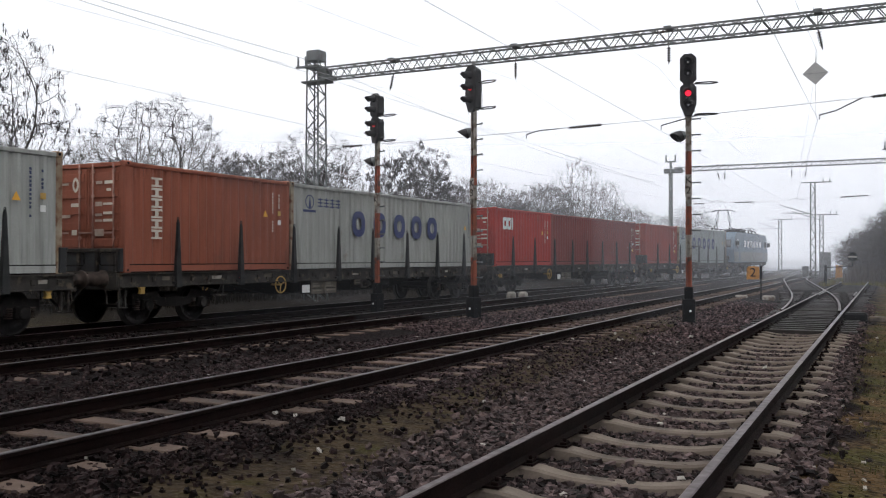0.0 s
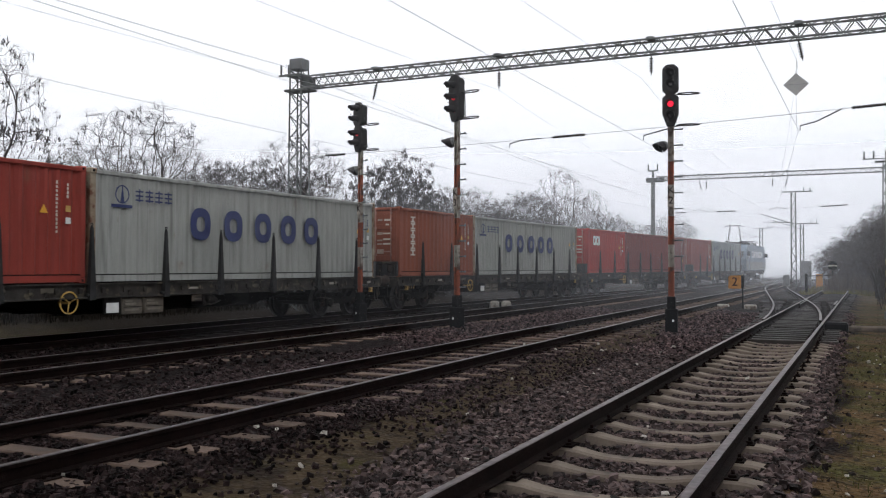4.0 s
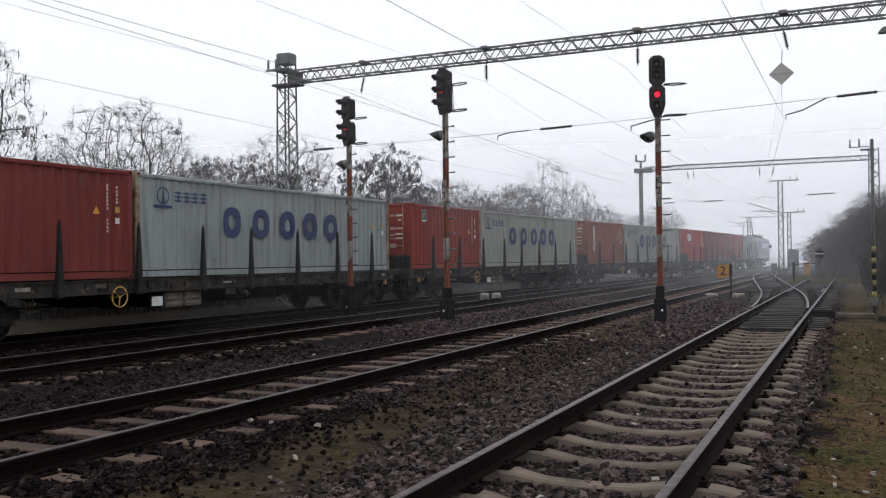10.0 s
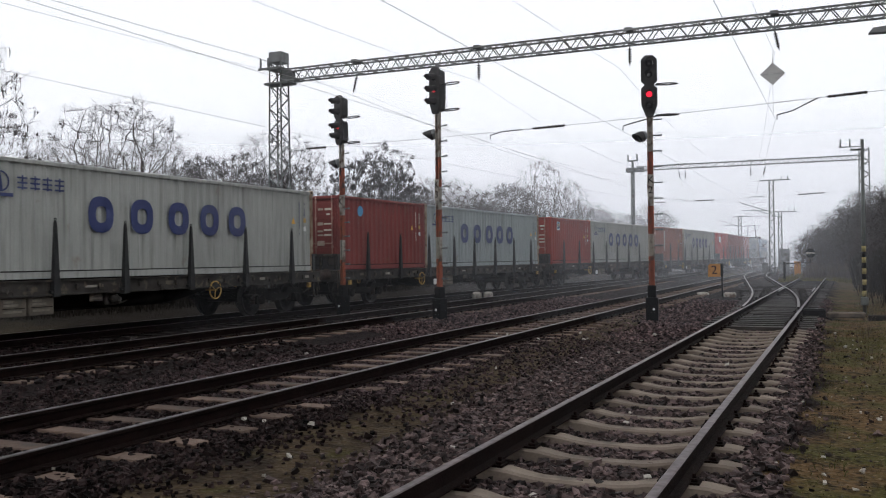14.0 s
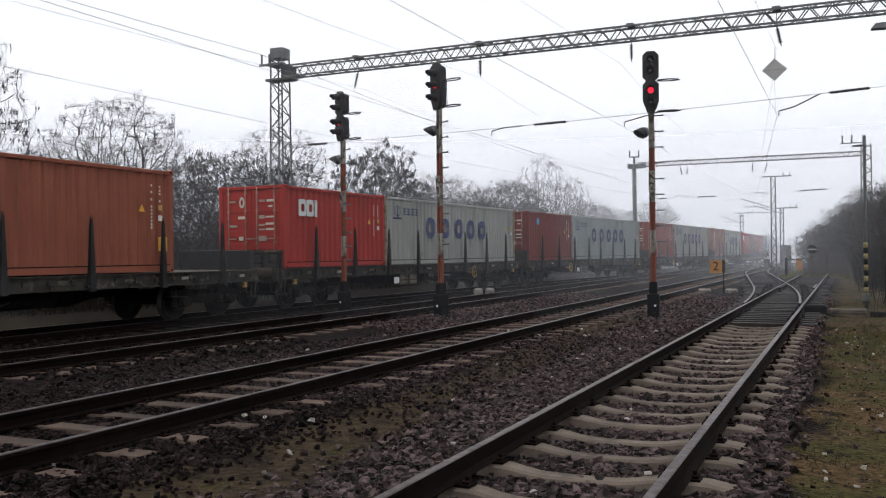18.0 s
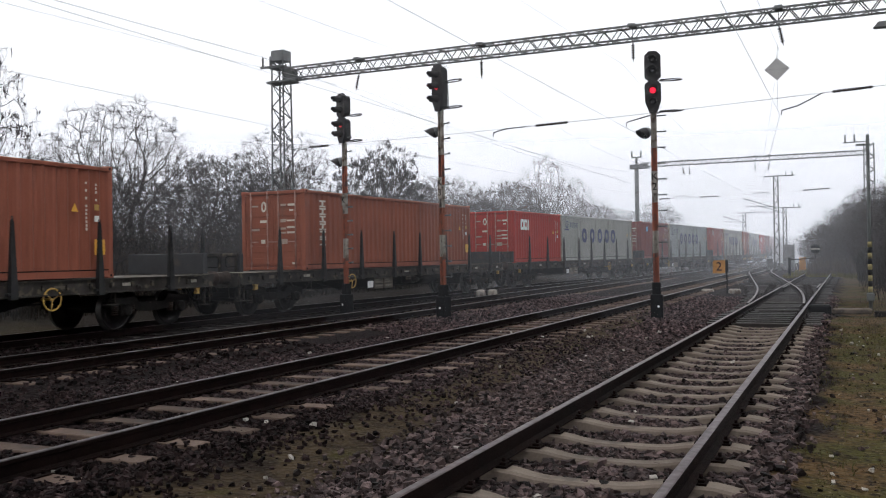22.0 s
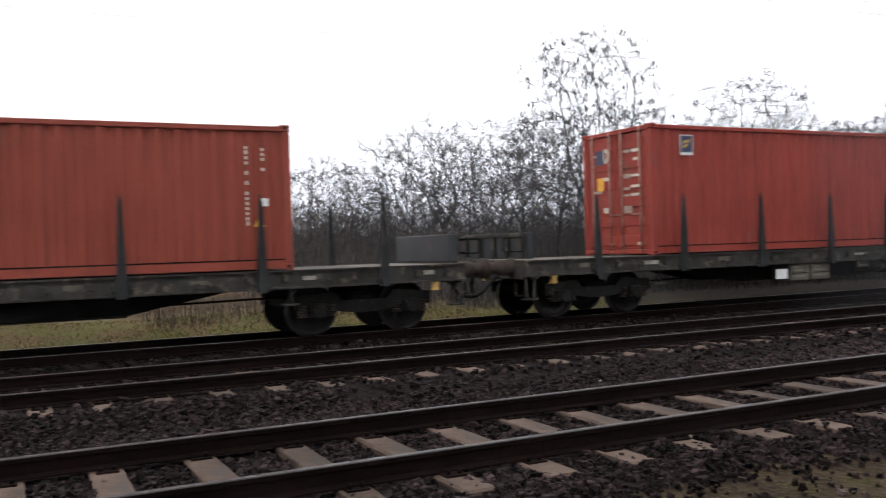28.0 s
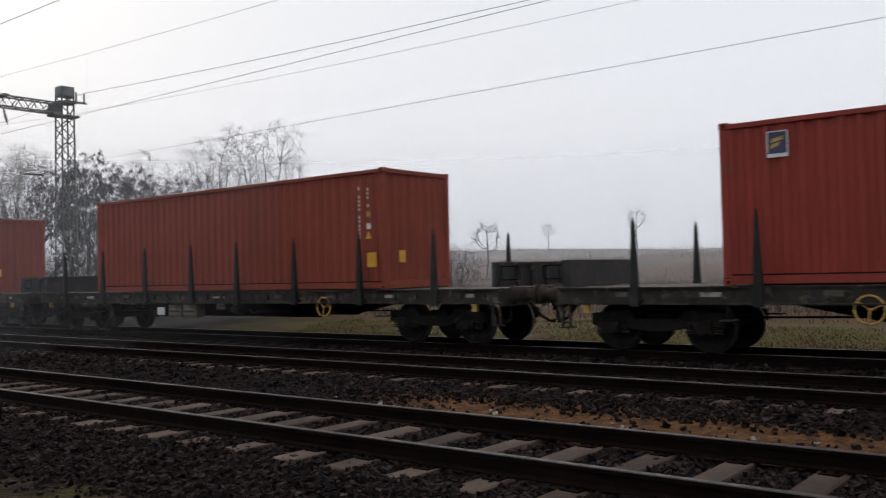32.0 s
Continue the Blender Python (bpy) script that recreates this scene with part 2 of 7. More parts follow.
BLUE_INK = surf("blue lettering paint", (0.014, 0.025, 0.105), (0.02, 0.034, 0.125), 0.6, 0, 5, 60, 0.05, dirt=(0.12, 0.15, 0.24), dirt_scale=6, dirt_at=0.66)
CREAM_INK = surf("cream lettering paint", (0.62, 0.55, 0.46), (0.48, 0.42, 0.35), 0.6, 0, 5, 60, 0.05)
WORN_INK = surf("worn lettering paint", (0.4, 0.31, 0.25), (0.28, 0.19, 0.15), 0.65, 0, 9, 60, 0.05)
NAVY = surf("navy panel", (0.015, 0.025, 0.085), (0.02, 0.03, 0.07), 0.5, 0, 5, 60, 0.03)
SKY_DOT = surf("light blue decal", (0.06, 0.28, 0.5), (0.05, 0.22, 0.42), 0.5, 0, 5, 60, 0.03)


def paint(name, base, dirty=0.35):
    return surf(name, base, tuple(c * 0.84 for c in base), 0.62, 0, 0.8, 55, 0.06, streak=dirty, shine=0.3,
                dirt=(0.11 + base[0] * 0.2, 0.055 + base[1] * 0.2, 0.035 + base[2] * 0.2), dirt_scale=1.6, dirt_at=0.66)


PAINT = {
    "grey": paint("pale grey container paint", (0.315, 0.35, 0.35), dirty=0.7),
    "cream": paint("warm cream grey container paint", (0.345, 0.35, 0.325), dirty=0.7),
    "orange": paint("faded orange container paint", (0.26, 0.076, 0.042), dirty=0.4),
    "red": paint("bright red container paint", (0.38, 0.03, 0.02), dirty=0.3),
    "brick": paint("brick red container paint", (0.27, 0.036, 0.023), dirty=0.35),
    "maroon": paint("dull maroon container paint", (0.19, 0.032, 0.026), dirty=0.35),
    "brown": paint("red brown container paint", (0.25, 0.047, 0.027), dirty=0.4),
}
WORN_BAR = surf("worn pinkish bar paint", (0.36, 0.2, 0.16), (0.24, 0.11, 0.08), 0.6, 0, 3, 40, 0.1, dirt=(0.16, 0.06, 0.04), dirt_scale=4)
RUSTY_POST = surf("rusty cream post", (0.30, 0.25, 0.18), (0.17, 0.09, 0.045), 0.8, 0, 3, 40, 0.2, dirt=(0.12, 0.05, 0.025), dirt_scale=5, dirt_at=0.5)


def ground_paint():
    """Ballast between the tracks, trodden soil in strips, winter grass at both sides, spilled ochre sand."""
    m = bpy.data.materials.new("yard ground")
    m.use_nodes = True
    n, l = m.node_tree.nodes, m.node_tree.links
    b = n["Principled BSDF"]
    geo = n.new("ShaderNodeNewGeometry").outputs["Position"]
    xyz = n.new("ShaderNodeSeparateXYZ")
    l.new(geo, xyz.inputs[0])

    def noise_at(size, detail=8.0):
        t = n.new("ShaderNodeTexNoise")
        t.inputs["Scale"].default_value, t.inputs["Detail"].default_value = size, detail
        l.new(geo, t.inputs[0])
        return t.outputs[0]

    def calc(op, a, c):
        x = n.new("ShaderNodeMath")
        x.operation = op
        for i, v in enumerate((a, c)):
            if hasattr(v, "is_linked"):
                l.new(v, x.inputs[i])
            else:
                x.inputs[i].default_value = v
        return x.outputs[0]

    def ramp(value, lo, hi):
        r = n.new("ShaderNodeMapRange")
        r.interpolation_type = "SMOOTHSTEP"
        r.inputs[1].default_value, r.inputs[2].default_value = lo, hi
        l.new(value, r.inputs[0])
        return r.outputs[0]

    def mix(fac, a, c):
        x = n.new("ShaderNodeMix")
        x.data_type = "RGBA"
        l.new(fac, x.inputs[0])
        for v, i in ((a, 6), (c, 7)):
            if hasattr(v, "is_linked"):
                l.new(v, x.inputs[i])
            else:
                x.inputs[i].default_value = (*v, 1)
        return x.outputs[2]

    wob = calc("MULTIPLY", calc("SUBTRACT", noise_at(0.9), 0.5), 2.4)
    px = calc("ADD", xyz.outputs[0], wob)
    py = calc("ADD", xyz.outputs[1], calc("MULTIPLY", wob, 2.0))
    vor = n.new("ShaderNodeTexVoronoi")
    vor.inputs["Scale"].default_value = 17.0
    l.new(geo, vor.inputs["Vector"])
    cell = n.new("ShaderNodeSeparateColor")
    l.new(vor.outputs["Color"], cell.inputs[0])
    # nearly black: the shade in the gaps between stones is put into this colour
    gravel = mix(cell.outputs[0], (0.0032, 0.002, 0.002), (0.016, 0.0105, 0.0105))
    gravel = mix(ramp(noise_at(0.35), 0.45, 0.65), gravel, (0.011, 0.0073, 0.0073))
    soil = mix(ramp(noise_at(5.0), 0.35, 0.7), (0.05, 0.0355, 0.021), (0.024, 0.017, 0.0115))
    soil = mix(ramp(noise_at(1.6), 0.52, 0.66), soil, (0.04, 0.034, 0.013))
    turf = mix(ramp(noise_at(1.1), 0.42, 0.58), (0.082, 0.05, 0.023), (0.05, 0.046, 0.014))
    turf = mix(ramp(noise_at(3.4), 0.54, 0.66), turf, (0.024, 0.018, 0.0095))
    turf = mix(ramp(noise_at(14.0), 0.45, 0.7), turf, (0.014, 0.0105, 0.007))
    turf = mix(ramp(noise_at(22.0), 0.62, 0.7), turf, (0.14, 0.105, 0.066))
    field = mix(ramp(noise_at(0.25), 0.4, 0.62), (0.088, 0.048, 0.023), (0.05, 0.032, 0.015))
    verge = mix(ramp(noise_at(0.8), 0.4, 0.6), (0.078, 0.073, 0.023), (0.09, 0.062, 0.03))
    sand = mix(ramp(noise_at(6.0), 0.35, 0.7), (0.12, 0.057, 0.024), (0.05, 0.027, 0.015))
    away = calc("ABSOLUTE", calc("ADD", calc("ADD", px, 3.91), calc("MULTIPLY", xyz.outputs[1], 0.065)), 0.0)
    strip = ramp(away, 0.8, 0.32)
    col = mix(strip, gravel, soil)
    col = mix(calc("MULTIPLY", calc("MULTIPLY", ramp(px, -10.0, -9.5), ramp(px, -7.3, -7.7)), calc("MULTIPLY", ramp(py, -10.0, -7.0), ramp(py, 0.4, -1.2))), col, sand)
    col = mix(ramp(px, -0.6, -0.2), col, turf)
    col = mix(calc("MULTIPLY", ramp(py, 60.0, 66.0), ramp(px, -4.0, -2.5)), col, verge)
    # soil behind the main track, its colour lowered for the train's and trees' shade
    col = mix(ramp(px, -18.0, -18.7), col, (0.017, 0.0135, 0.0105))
    col = mix(calc("MULTIPLY", ramp(px, -18.0, -18.7), calc("MULTIPLY", ramp(py, 18.0, 12.0), ramp(py, -27.0, -21.0))), col, verge)
    col = mix(ramp(px, -22.0, -25.0), col, field)
    l.new(col, b.inputs["Base Color"])
    b.inputs["Roughness"].default_value = 0.9
    b.inputs["Specular IOR Level"].default_value = 0.06
    bp = n.new("ShaderNodeBump")
    bp.inputs["Strength"].default_value, bp.inputs["Distance"].default_value = 0.9, 0.05
    l.new(vor.outputs["Distance"], bp.inputs["Height"])
    l.new(bp.outputs[0], b.inputs["Normal"])
    return m


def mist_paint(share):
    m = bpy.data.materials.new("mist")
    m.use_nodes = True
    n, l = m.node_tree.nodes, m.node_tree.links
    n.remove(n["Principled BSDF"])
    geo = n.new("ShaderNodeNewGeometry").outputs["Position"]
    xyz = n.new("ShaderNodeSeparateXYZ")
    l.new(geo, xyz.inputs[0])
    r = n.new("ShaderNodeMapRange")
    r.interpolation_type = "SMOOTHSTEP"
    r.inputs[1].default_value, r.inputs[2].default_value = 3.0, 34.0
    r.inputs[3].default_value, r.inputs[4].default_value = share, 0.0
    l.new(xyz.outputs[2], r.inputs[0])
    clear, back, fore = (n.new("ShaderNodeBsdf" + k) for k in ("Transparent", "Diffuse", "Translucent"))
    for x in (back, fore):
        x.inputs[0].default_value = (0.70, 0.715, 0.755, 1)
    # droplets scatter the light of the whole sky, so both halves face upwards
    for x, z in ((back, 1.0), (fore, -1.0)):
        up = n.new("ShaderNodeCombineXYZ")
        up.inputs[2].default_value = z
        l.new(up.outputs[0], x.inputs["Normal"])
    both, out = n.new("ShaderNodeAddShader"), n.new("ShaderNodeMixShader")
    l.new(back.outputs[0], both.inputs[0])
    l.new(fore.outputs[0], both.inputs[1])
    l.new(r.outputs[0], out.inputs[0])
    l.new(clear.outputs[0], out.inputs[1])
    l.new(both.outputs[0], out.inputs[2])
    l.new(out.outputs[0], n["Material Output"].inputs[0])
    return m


# ---- small mesh tools ----
class Shape:
    """Gathers faces for one mesh; mat is the index of the face's material."""

    def __init__(self):
        self.v, self.f, self.m, self.s = [], [], [], []

    def face(self, idx, mat=0, smooth=False):
        self.f.append(tuple(idx))
        self.m.append(mat)
        self.s.append(smooth)

    def quad(self, pts, mat=0):
        i = len(self.v)
        self.v += [tuple(p) for p in pts]
        self.face(range(i, i + len(pts)), mat)

    def box(self, x0, x1, y0, y1, z0, z1, mat=0, bevel=0.0, turn=None):
        c = ((x0 + x1) / 2, (y0 + y1) / 2, (z0 + z1) / 2)
        h = (abs(x1 - x0) / 2, abs(y1 - y0) / 2, abs(z1 - z0) / 2)
        base = len(self.v)

        def put(p):
            if turn:
                p = turn @ Vector(p)
            self.v.append((c[0] + p[0], c[1] + p[1], c[2] + p[2]))

        if bevel <= 0:
            for sx in (-1, 1):
                for sy in (-1, 1):
                    for sz in (-1, 1):
                        put((sx * h[0], sy * h[1], sz * h[2]))
            for q in ((0, 1, 3, 2), (4, 6, 7, 5), (0, 4, 5, 1), (2, 3, 7, 6), (0, 2, 6, 4), (1, 5, 7, 3)):
                self.face([base + k for k in q], mat)
            return
        bevel = min(bevel, *(0.45 * k for k in h))
        at = {}
        for sx in (-1, 1):
            for sy in (-1, 1):
                for sz in (-1, 1):
                    s = (sx, sy, sz)
                    for a in range(3):
                        at[s, a] = len(self.v)
                        put([s[k] * (h[k] - (0 if k == a else bevel)) for k in range(3)])

        def add(idx, out):
            p = [Vector(self.v[k]) for k in idx]
            nrm = (p[1] - p[0]).cross(p[2] - p[0])
            o = Vector(out)
            if turn:
                o = turn @ o
            self.face(idx if nrm.dot(o) > 0 else idx[::-1], mat)

        for a in range(3):
            b, d = (a + 1) % 3, (a + 2) % 3
            for sa in (-1, 1):
                def key(sb, sd):
                    s = [0, 0, 0]
                    s[a], s[b], s[d] = sa, sb, sd
                    return tuple(s)
                out = [0, 0, 0]
                out[a] = sa
                add([at[key(-1, -1), a], at[key(1, -1), a], at[key(1, 1), a], at[key(-1, 1), a]], out)
                for sb in (-1, 1):
                    out2 = list(out)
                    out2[b] = sb
                    add([at[key(sb, -1), a], at[key(sb, 1), a], at[key(sb, 1), b], at[key(sb, -1), b]], out2)
        for s in {k[0] for k in at}:
            add([at[s, 0], at[s, 1], at[s, 2]], s)

    def tube(self, p0, p1, r0, r1=None, n=8, mat=0, caps=True):
        r1 = r0 if r1 is None else r1
        p0, p1 = Vector(p0), Vector(p1)
        d = (p1 - p0)
        if d.length < 1e-6:
            return
        d.normalize()
        u = d.cross(Vector((0, 0, 1)) if abs(d.z) < 0.9 else Vector((1, 0, 0))).normalized()
        w = d.cross(u)
        i = len(self.v)
        for p, r in ((p0, r0), (p1, r1)):
            for k in range(n):
                a = 2 * math.pi * k / n
                self.v.append(tuple(p + (u * math.cos(a) + w * math.sin(a)) * r))
        for k in range(n):
            j = (k + 1) % n
            self.face((i + k, i + j, i + n + j, i + n + k), mat, n >= 6)
        if caps:
            self.face([i + k for k in range(n)][::-1], mat)
            self.face([i + n + k for k in range(n)], mat)

    def hose(self, pts, r, n=6, mat=0, taper=None):
        """One unbroken tube through the points."""
        pts = [Vector(p) for p in pts]
        i, u = len(self.v), None
        for k, p in enumerate(pts):
            d = (pts[min(k + 1, len(pts) - 1)] - pts[max(k - 1, 0)]).normalized()
            if u is None:
                u = d.cross(Vector((0, 0, 1)) if abs(d.z) < 0.9 else Vector((1, 0, 0)))
            u = (u - d * u.dot(d)).normalized()
            w = d.cross(u)
            rr = r if taper is None else r + (taper - r) * k / (len(pts) - 1)
            for q in range(n):
                a = 2 * math.pi * q / n
                self.v.append(tuple(p + (u * math.cos(a) + w * math.sin(a)) * rr))
        for k in range(len(pts) - 1):
            for q in range(n):
                j = (q + 1) % n
                self.face((i + k * n + q, i + k * n + j, i + (k + 1) * n + j, i + (k + 1) * n + q), mat, True)
        self.face([i + q for q in range(n)][::-1], mat)
        self.face([i + (len(pts) - 1) * n + q for q in range(n)], mat)

    def ring(self, centre, axis, radius, r, n=20, mat=0):
        c, axis = Vector(centre), Vector(axis).normalized()
        u = axis.cross(Vector((0, 0, 1)) if abs(axis.z) < 0.9 else Vector((1, 0, 0))).normalized()
        w = axis.cross(u)
        pts = [c + (u * math.cos(2 * math.pi * k / n) + w * math.sin(2 * math.pi * k / n)) * radius for k in range(n + 1)]
        self.hose(pts, r, 6, mat)

    def lathe(self, profile, axis_from, axis_dir, n=12, mat=0, mats=None):
        """profile: (distance along the axis, radius)."""
        c, d = Vector(axis_from), Vector(axis_dir).normalized()
        u = d.cross(Vector((0, 0, 1)) if abs(d.z) < 0.9 else Vector((1, 0, 0))).normalized()
        w = d.cross(u)
        i = len(self.v)
        for t, r in profile:
            for k in range(n):
                a = 2 * math.pi * k / n
                self.v.append(tuple(c + d * t + (u * math.cos(a) + w * math.sin(a)) * r))
        for q in range(len(profile) - 1):
            for k in range(n):
                j = (k + 1) % n
                self.face((i + q * n + k, i + q * n + j, i + (q + 1) * n + j, i + (q + 1) * n + k), mats[q] if mats else mat, True)
        self.face([i + k for k in range(n)][::-1], mats[0] if mats else mat)
        e = i + (len(profile) - 1) * n
        self.face([e + k for k in range(n)], mats[-1] if mats else mat)

    def slab(self, outline, axis, lo, hi, mat=0):
        """A flat plate: the outline in the two other axes, from lo to hi along axis."""
        def p(a, b, c):
            return {0: (c, a, b), 1: (a, c, b), 2: (a, b, c)}[axis]
        i, n = len(self.v), len(outline)
        self.v += [p(a, b, lo) for a, b in outline] + [p(a, b, hi) for a, b in outline]
        for k in range(n):
            j = (k + 1) % n
            self.face((i + k, i + j, i + n + j, i + n + k), mat)
        self.face([i + k for k in range(n)][::-1], mat)
        self.face([i + n + k for k in range(n)], mat)

    def mesh(self, name, mats):
        me = bpy.data.meshes.new(name)
        me.from_pydata(self.v, [], self.f)
        for m in mats if isinstance(mats, (list, tuple)) else [mats]:
            me.materials.append(m)
        me.polygons.foreach_set("material_index", self.m)
        me.polygons.foreach_set("use_smooth", self.s)
        bm = bmesh.new()
        bm.from_mesh(me)
        if len(bm.faces) < 6000:
            bmesh.ops.recalc_face_normals(bm, faces=bm.faces)
            bm.to_mesh(me)
        bm.free()
        me.update()
        return me


def part(name, shape, mats, parent=None, label=""):
    ob = new(name, shape if isinstance(shape, bpy.types.Mesh) else shape.mesh(name, mats))
    if parent:
        ob.parent = parent
    return tagged(ob, label)


def thing(name, label, category, group="", kind="", at=None):
    ob = new(name)
    if at:
        ob.matrix_basis = at
    return tagged(ob, label, category, group, kind)


def writing(name, text, size, mat, parent, m, label=""):
    cu = bpy.data.curves.new(name, "FONT")
    cu.body, cu.size, cu.extrude, cu.align_x, cu.align_y = text, size, 0.003, "CENTER", "CENTER"
    cu.materials.append(mat)
    ob = new(name, cu)
    ob.parent = parent
    ob.matrix_basis = m
    return tagged(ob, label)

# ---- the yard: four tracks along y, rail heads at z = 0 ----
TRACK_A, TRACK_B, TRACK_C, TRACK_D = -1.845, -6.595, -11.52, -16.3
GAUGE = 1.507


def swerve(x0, y0, radius, shift):
    """Centre line that leaves x0 at y0 and settles shift to the side, by two arcs at 1:9."""
    turn, sign = math.atan(1 / 9), math.copysign(1, shift)
    arc = radius * turn
    bow = radius * (1 - math.cos(turn))
    line = max((abs(shift) - 2 * bow) / math.sin(turn), 0)

    def at(s):
        a = min(max((s - y0) / radius, 0), turn)
        x, y = 0.0, s
        if s > y0:
            x, y = radius * (1 - math.cos(a)), y0 + radius * math.sin(a)
        e = min(max(s - y0 - arc, 0), line)
        x, y = x + e * math.sin(turn), y + e * math.cos(turn)
        b = min(max(s - y0 - arc - line, 0) / radius, turn)
        if b > 0:
            x += radius * (math.cos(turn - b) - math.cos(turn))
            y += radius * (math.sin(turn) - math.sin(turn - b))
            a = turn - b
        y += max(s - y0 - 2 * arc - line, 0)
        return x0 + sign * x, y, -sign * math.degrees(a)
    return at


main_line = swerve(TRACK_D, 18.68, 352.0, TRACK_C - TRACK_D)
branch_line = swerve(TRACK_A, 20.5, 190.0, TRACK_B - TRACK_A)

RAIL_PROFILE = [(-.07, -.159), (.07, -.159), (.07, -.147), (.012, -.13), (.012, -.045), (.036, -.035), (.036, -.006),
                (.026, 0), (-.026, 0), (-.036, -.006), (-.036, -.035), (-.012, -.045), (-.012, -.13), (-.07, -.147)]


def rail(line, offset, s0, s1, step, parent, head, drop=0.0, bends=0.0):
    sh = Shape()
    n = max(int((s1 - s0) / step), 1)
    k = len(RAIL_PROFILE)
    for q in range(n + 1):
        x, y, a = line(s0 + (s1 - s0) * q / n)
        ca, sa = math.cos(radians(a)), math.sin(radians(a))
        w = bends * noise.noise(Vector((q * 0.37, offset, x)))
        for u, z in RAIL_PROFILE:
            d = offset + u + w
            sh.v.append((x + d * ca, y + d * sa, z - drop + w * 0.4))
    for q in range(n):
        for j in range(k):
            i = (j + 1) % k
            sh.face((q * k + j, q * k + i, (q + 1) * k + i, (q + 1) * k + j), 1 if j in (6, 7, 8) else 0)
    sh.face(list(range(k))[::-1])
    sh.face([n * k + j for j in range(k)])
    return part("rail", sh, [RUST, head], parent)


def straight(x):
    return lambda s: (x, s, 0.0)


def sleeper_concrete(length=2.34):
    """Pre-stressed sleeper: deep rail seats, a waist that dips in the middle, clips at both rails."""
    sh, n = Shape(), 34
    rows = []
    for q in range(n + 1):
        x = (q / n - 0.5) * length
        seat = 1 / (1 + math.exp(-(abs(x) - 0.47) / 0.075))
        top = -0.232 + 0.058 * seat - 0.035 * max(abs(x) - 0.95, 0) / 0.22
        wide = 0.084 + 0.026 * seat
        i = len(sh.v)
        sh.v += [(x, -wide - 0.02, -0.34), (x, -wide, top - 0.018), (x, -wide + 0.022, top), (x, wide - 0.022, top), (x, wide, top - 0.018), (x, wide + 0.02, -0.34)]
        rows.append(i)
    for a, b in zip(rows[:-1], rows[1:]):
        for j in range(5):
            sh.face((a + j, b + j, b + j + 1, a + j + 1))
    sh.face([rows[0] + j for j in range(6)])
    sh.face([rows[-1] + j for j in range(6)][::-1])
    for r in (-GAUGE / 2, GAUGE / 2):
        sh.box(r - 0.15, r + 0.15, -0.075, 0.075, -0.176, -0.158, 1)
        for d in (-0.105, 0.105):
            sh.box(r + d - 0.03, r + d + 0.03, -0.05, 0.05, -0.16, -0.135, 1, 0.008)
            sh.tube((r + d, 0, -0.14), (r + d, 0, -0.105), 0.016, n=6, mat=1)
    return sh.mesh("sleeper", [CONCRETE, RUST])


def sleeper_flat(mat, length=2.5, wide=0.125, top=-0.168, seed=0, low=0.0):
    """Flat-topped sleeper with worn edges, ribbed plates and coach screws."""
    rng = random.Random(seed)
    sh = Shape()
    sh.box(-length / 2, length / 2, -wide, wide, -0.33 - low, top, 0, 0.014)
    sh.v = [(x + rng.uniform(-.01, .01), y + rng.uniform(-.008, .008), z + rng.uniform(-.004, .002)) for x, y, z in sh.v]
    for r in (-GAUGE / 2, GAUGE / 2):
        sh.box(r - 0.17, r + 0.17, -0.08, 0.08, top - 0.004, -0.156 - low, 1)
        for d in (-0.115, 0.115):
            for y in (-0.045, 0.045):
                sh.tube((r + d, y, -0.158 - low), (r + d, y, -0.125 - low), 0.017, n=6, mat=1)
    return sh.mesh("sleeper", [mat, RUST])


def lay(track, mesh, x, y0, y1, step, phase, rng, line=None):
    k = math.ceil((y0 - phase) / step)
    while phase + k * step < y1:
        y = phase + k * step
        ob = new("sleeper", mesh[k % len(mesh)])
        ob.parent = track
        cx, cy, a = line(y) if line else (x, y, 0)
        ob.matrix_basis = pose(cx + rng.uniform(-.04, .04), cy + rng.uniform(-.02, .02), rng.uniform(-.008, .006), 0, 0, a + rng.uniform(-.8, .8))
        k += 1


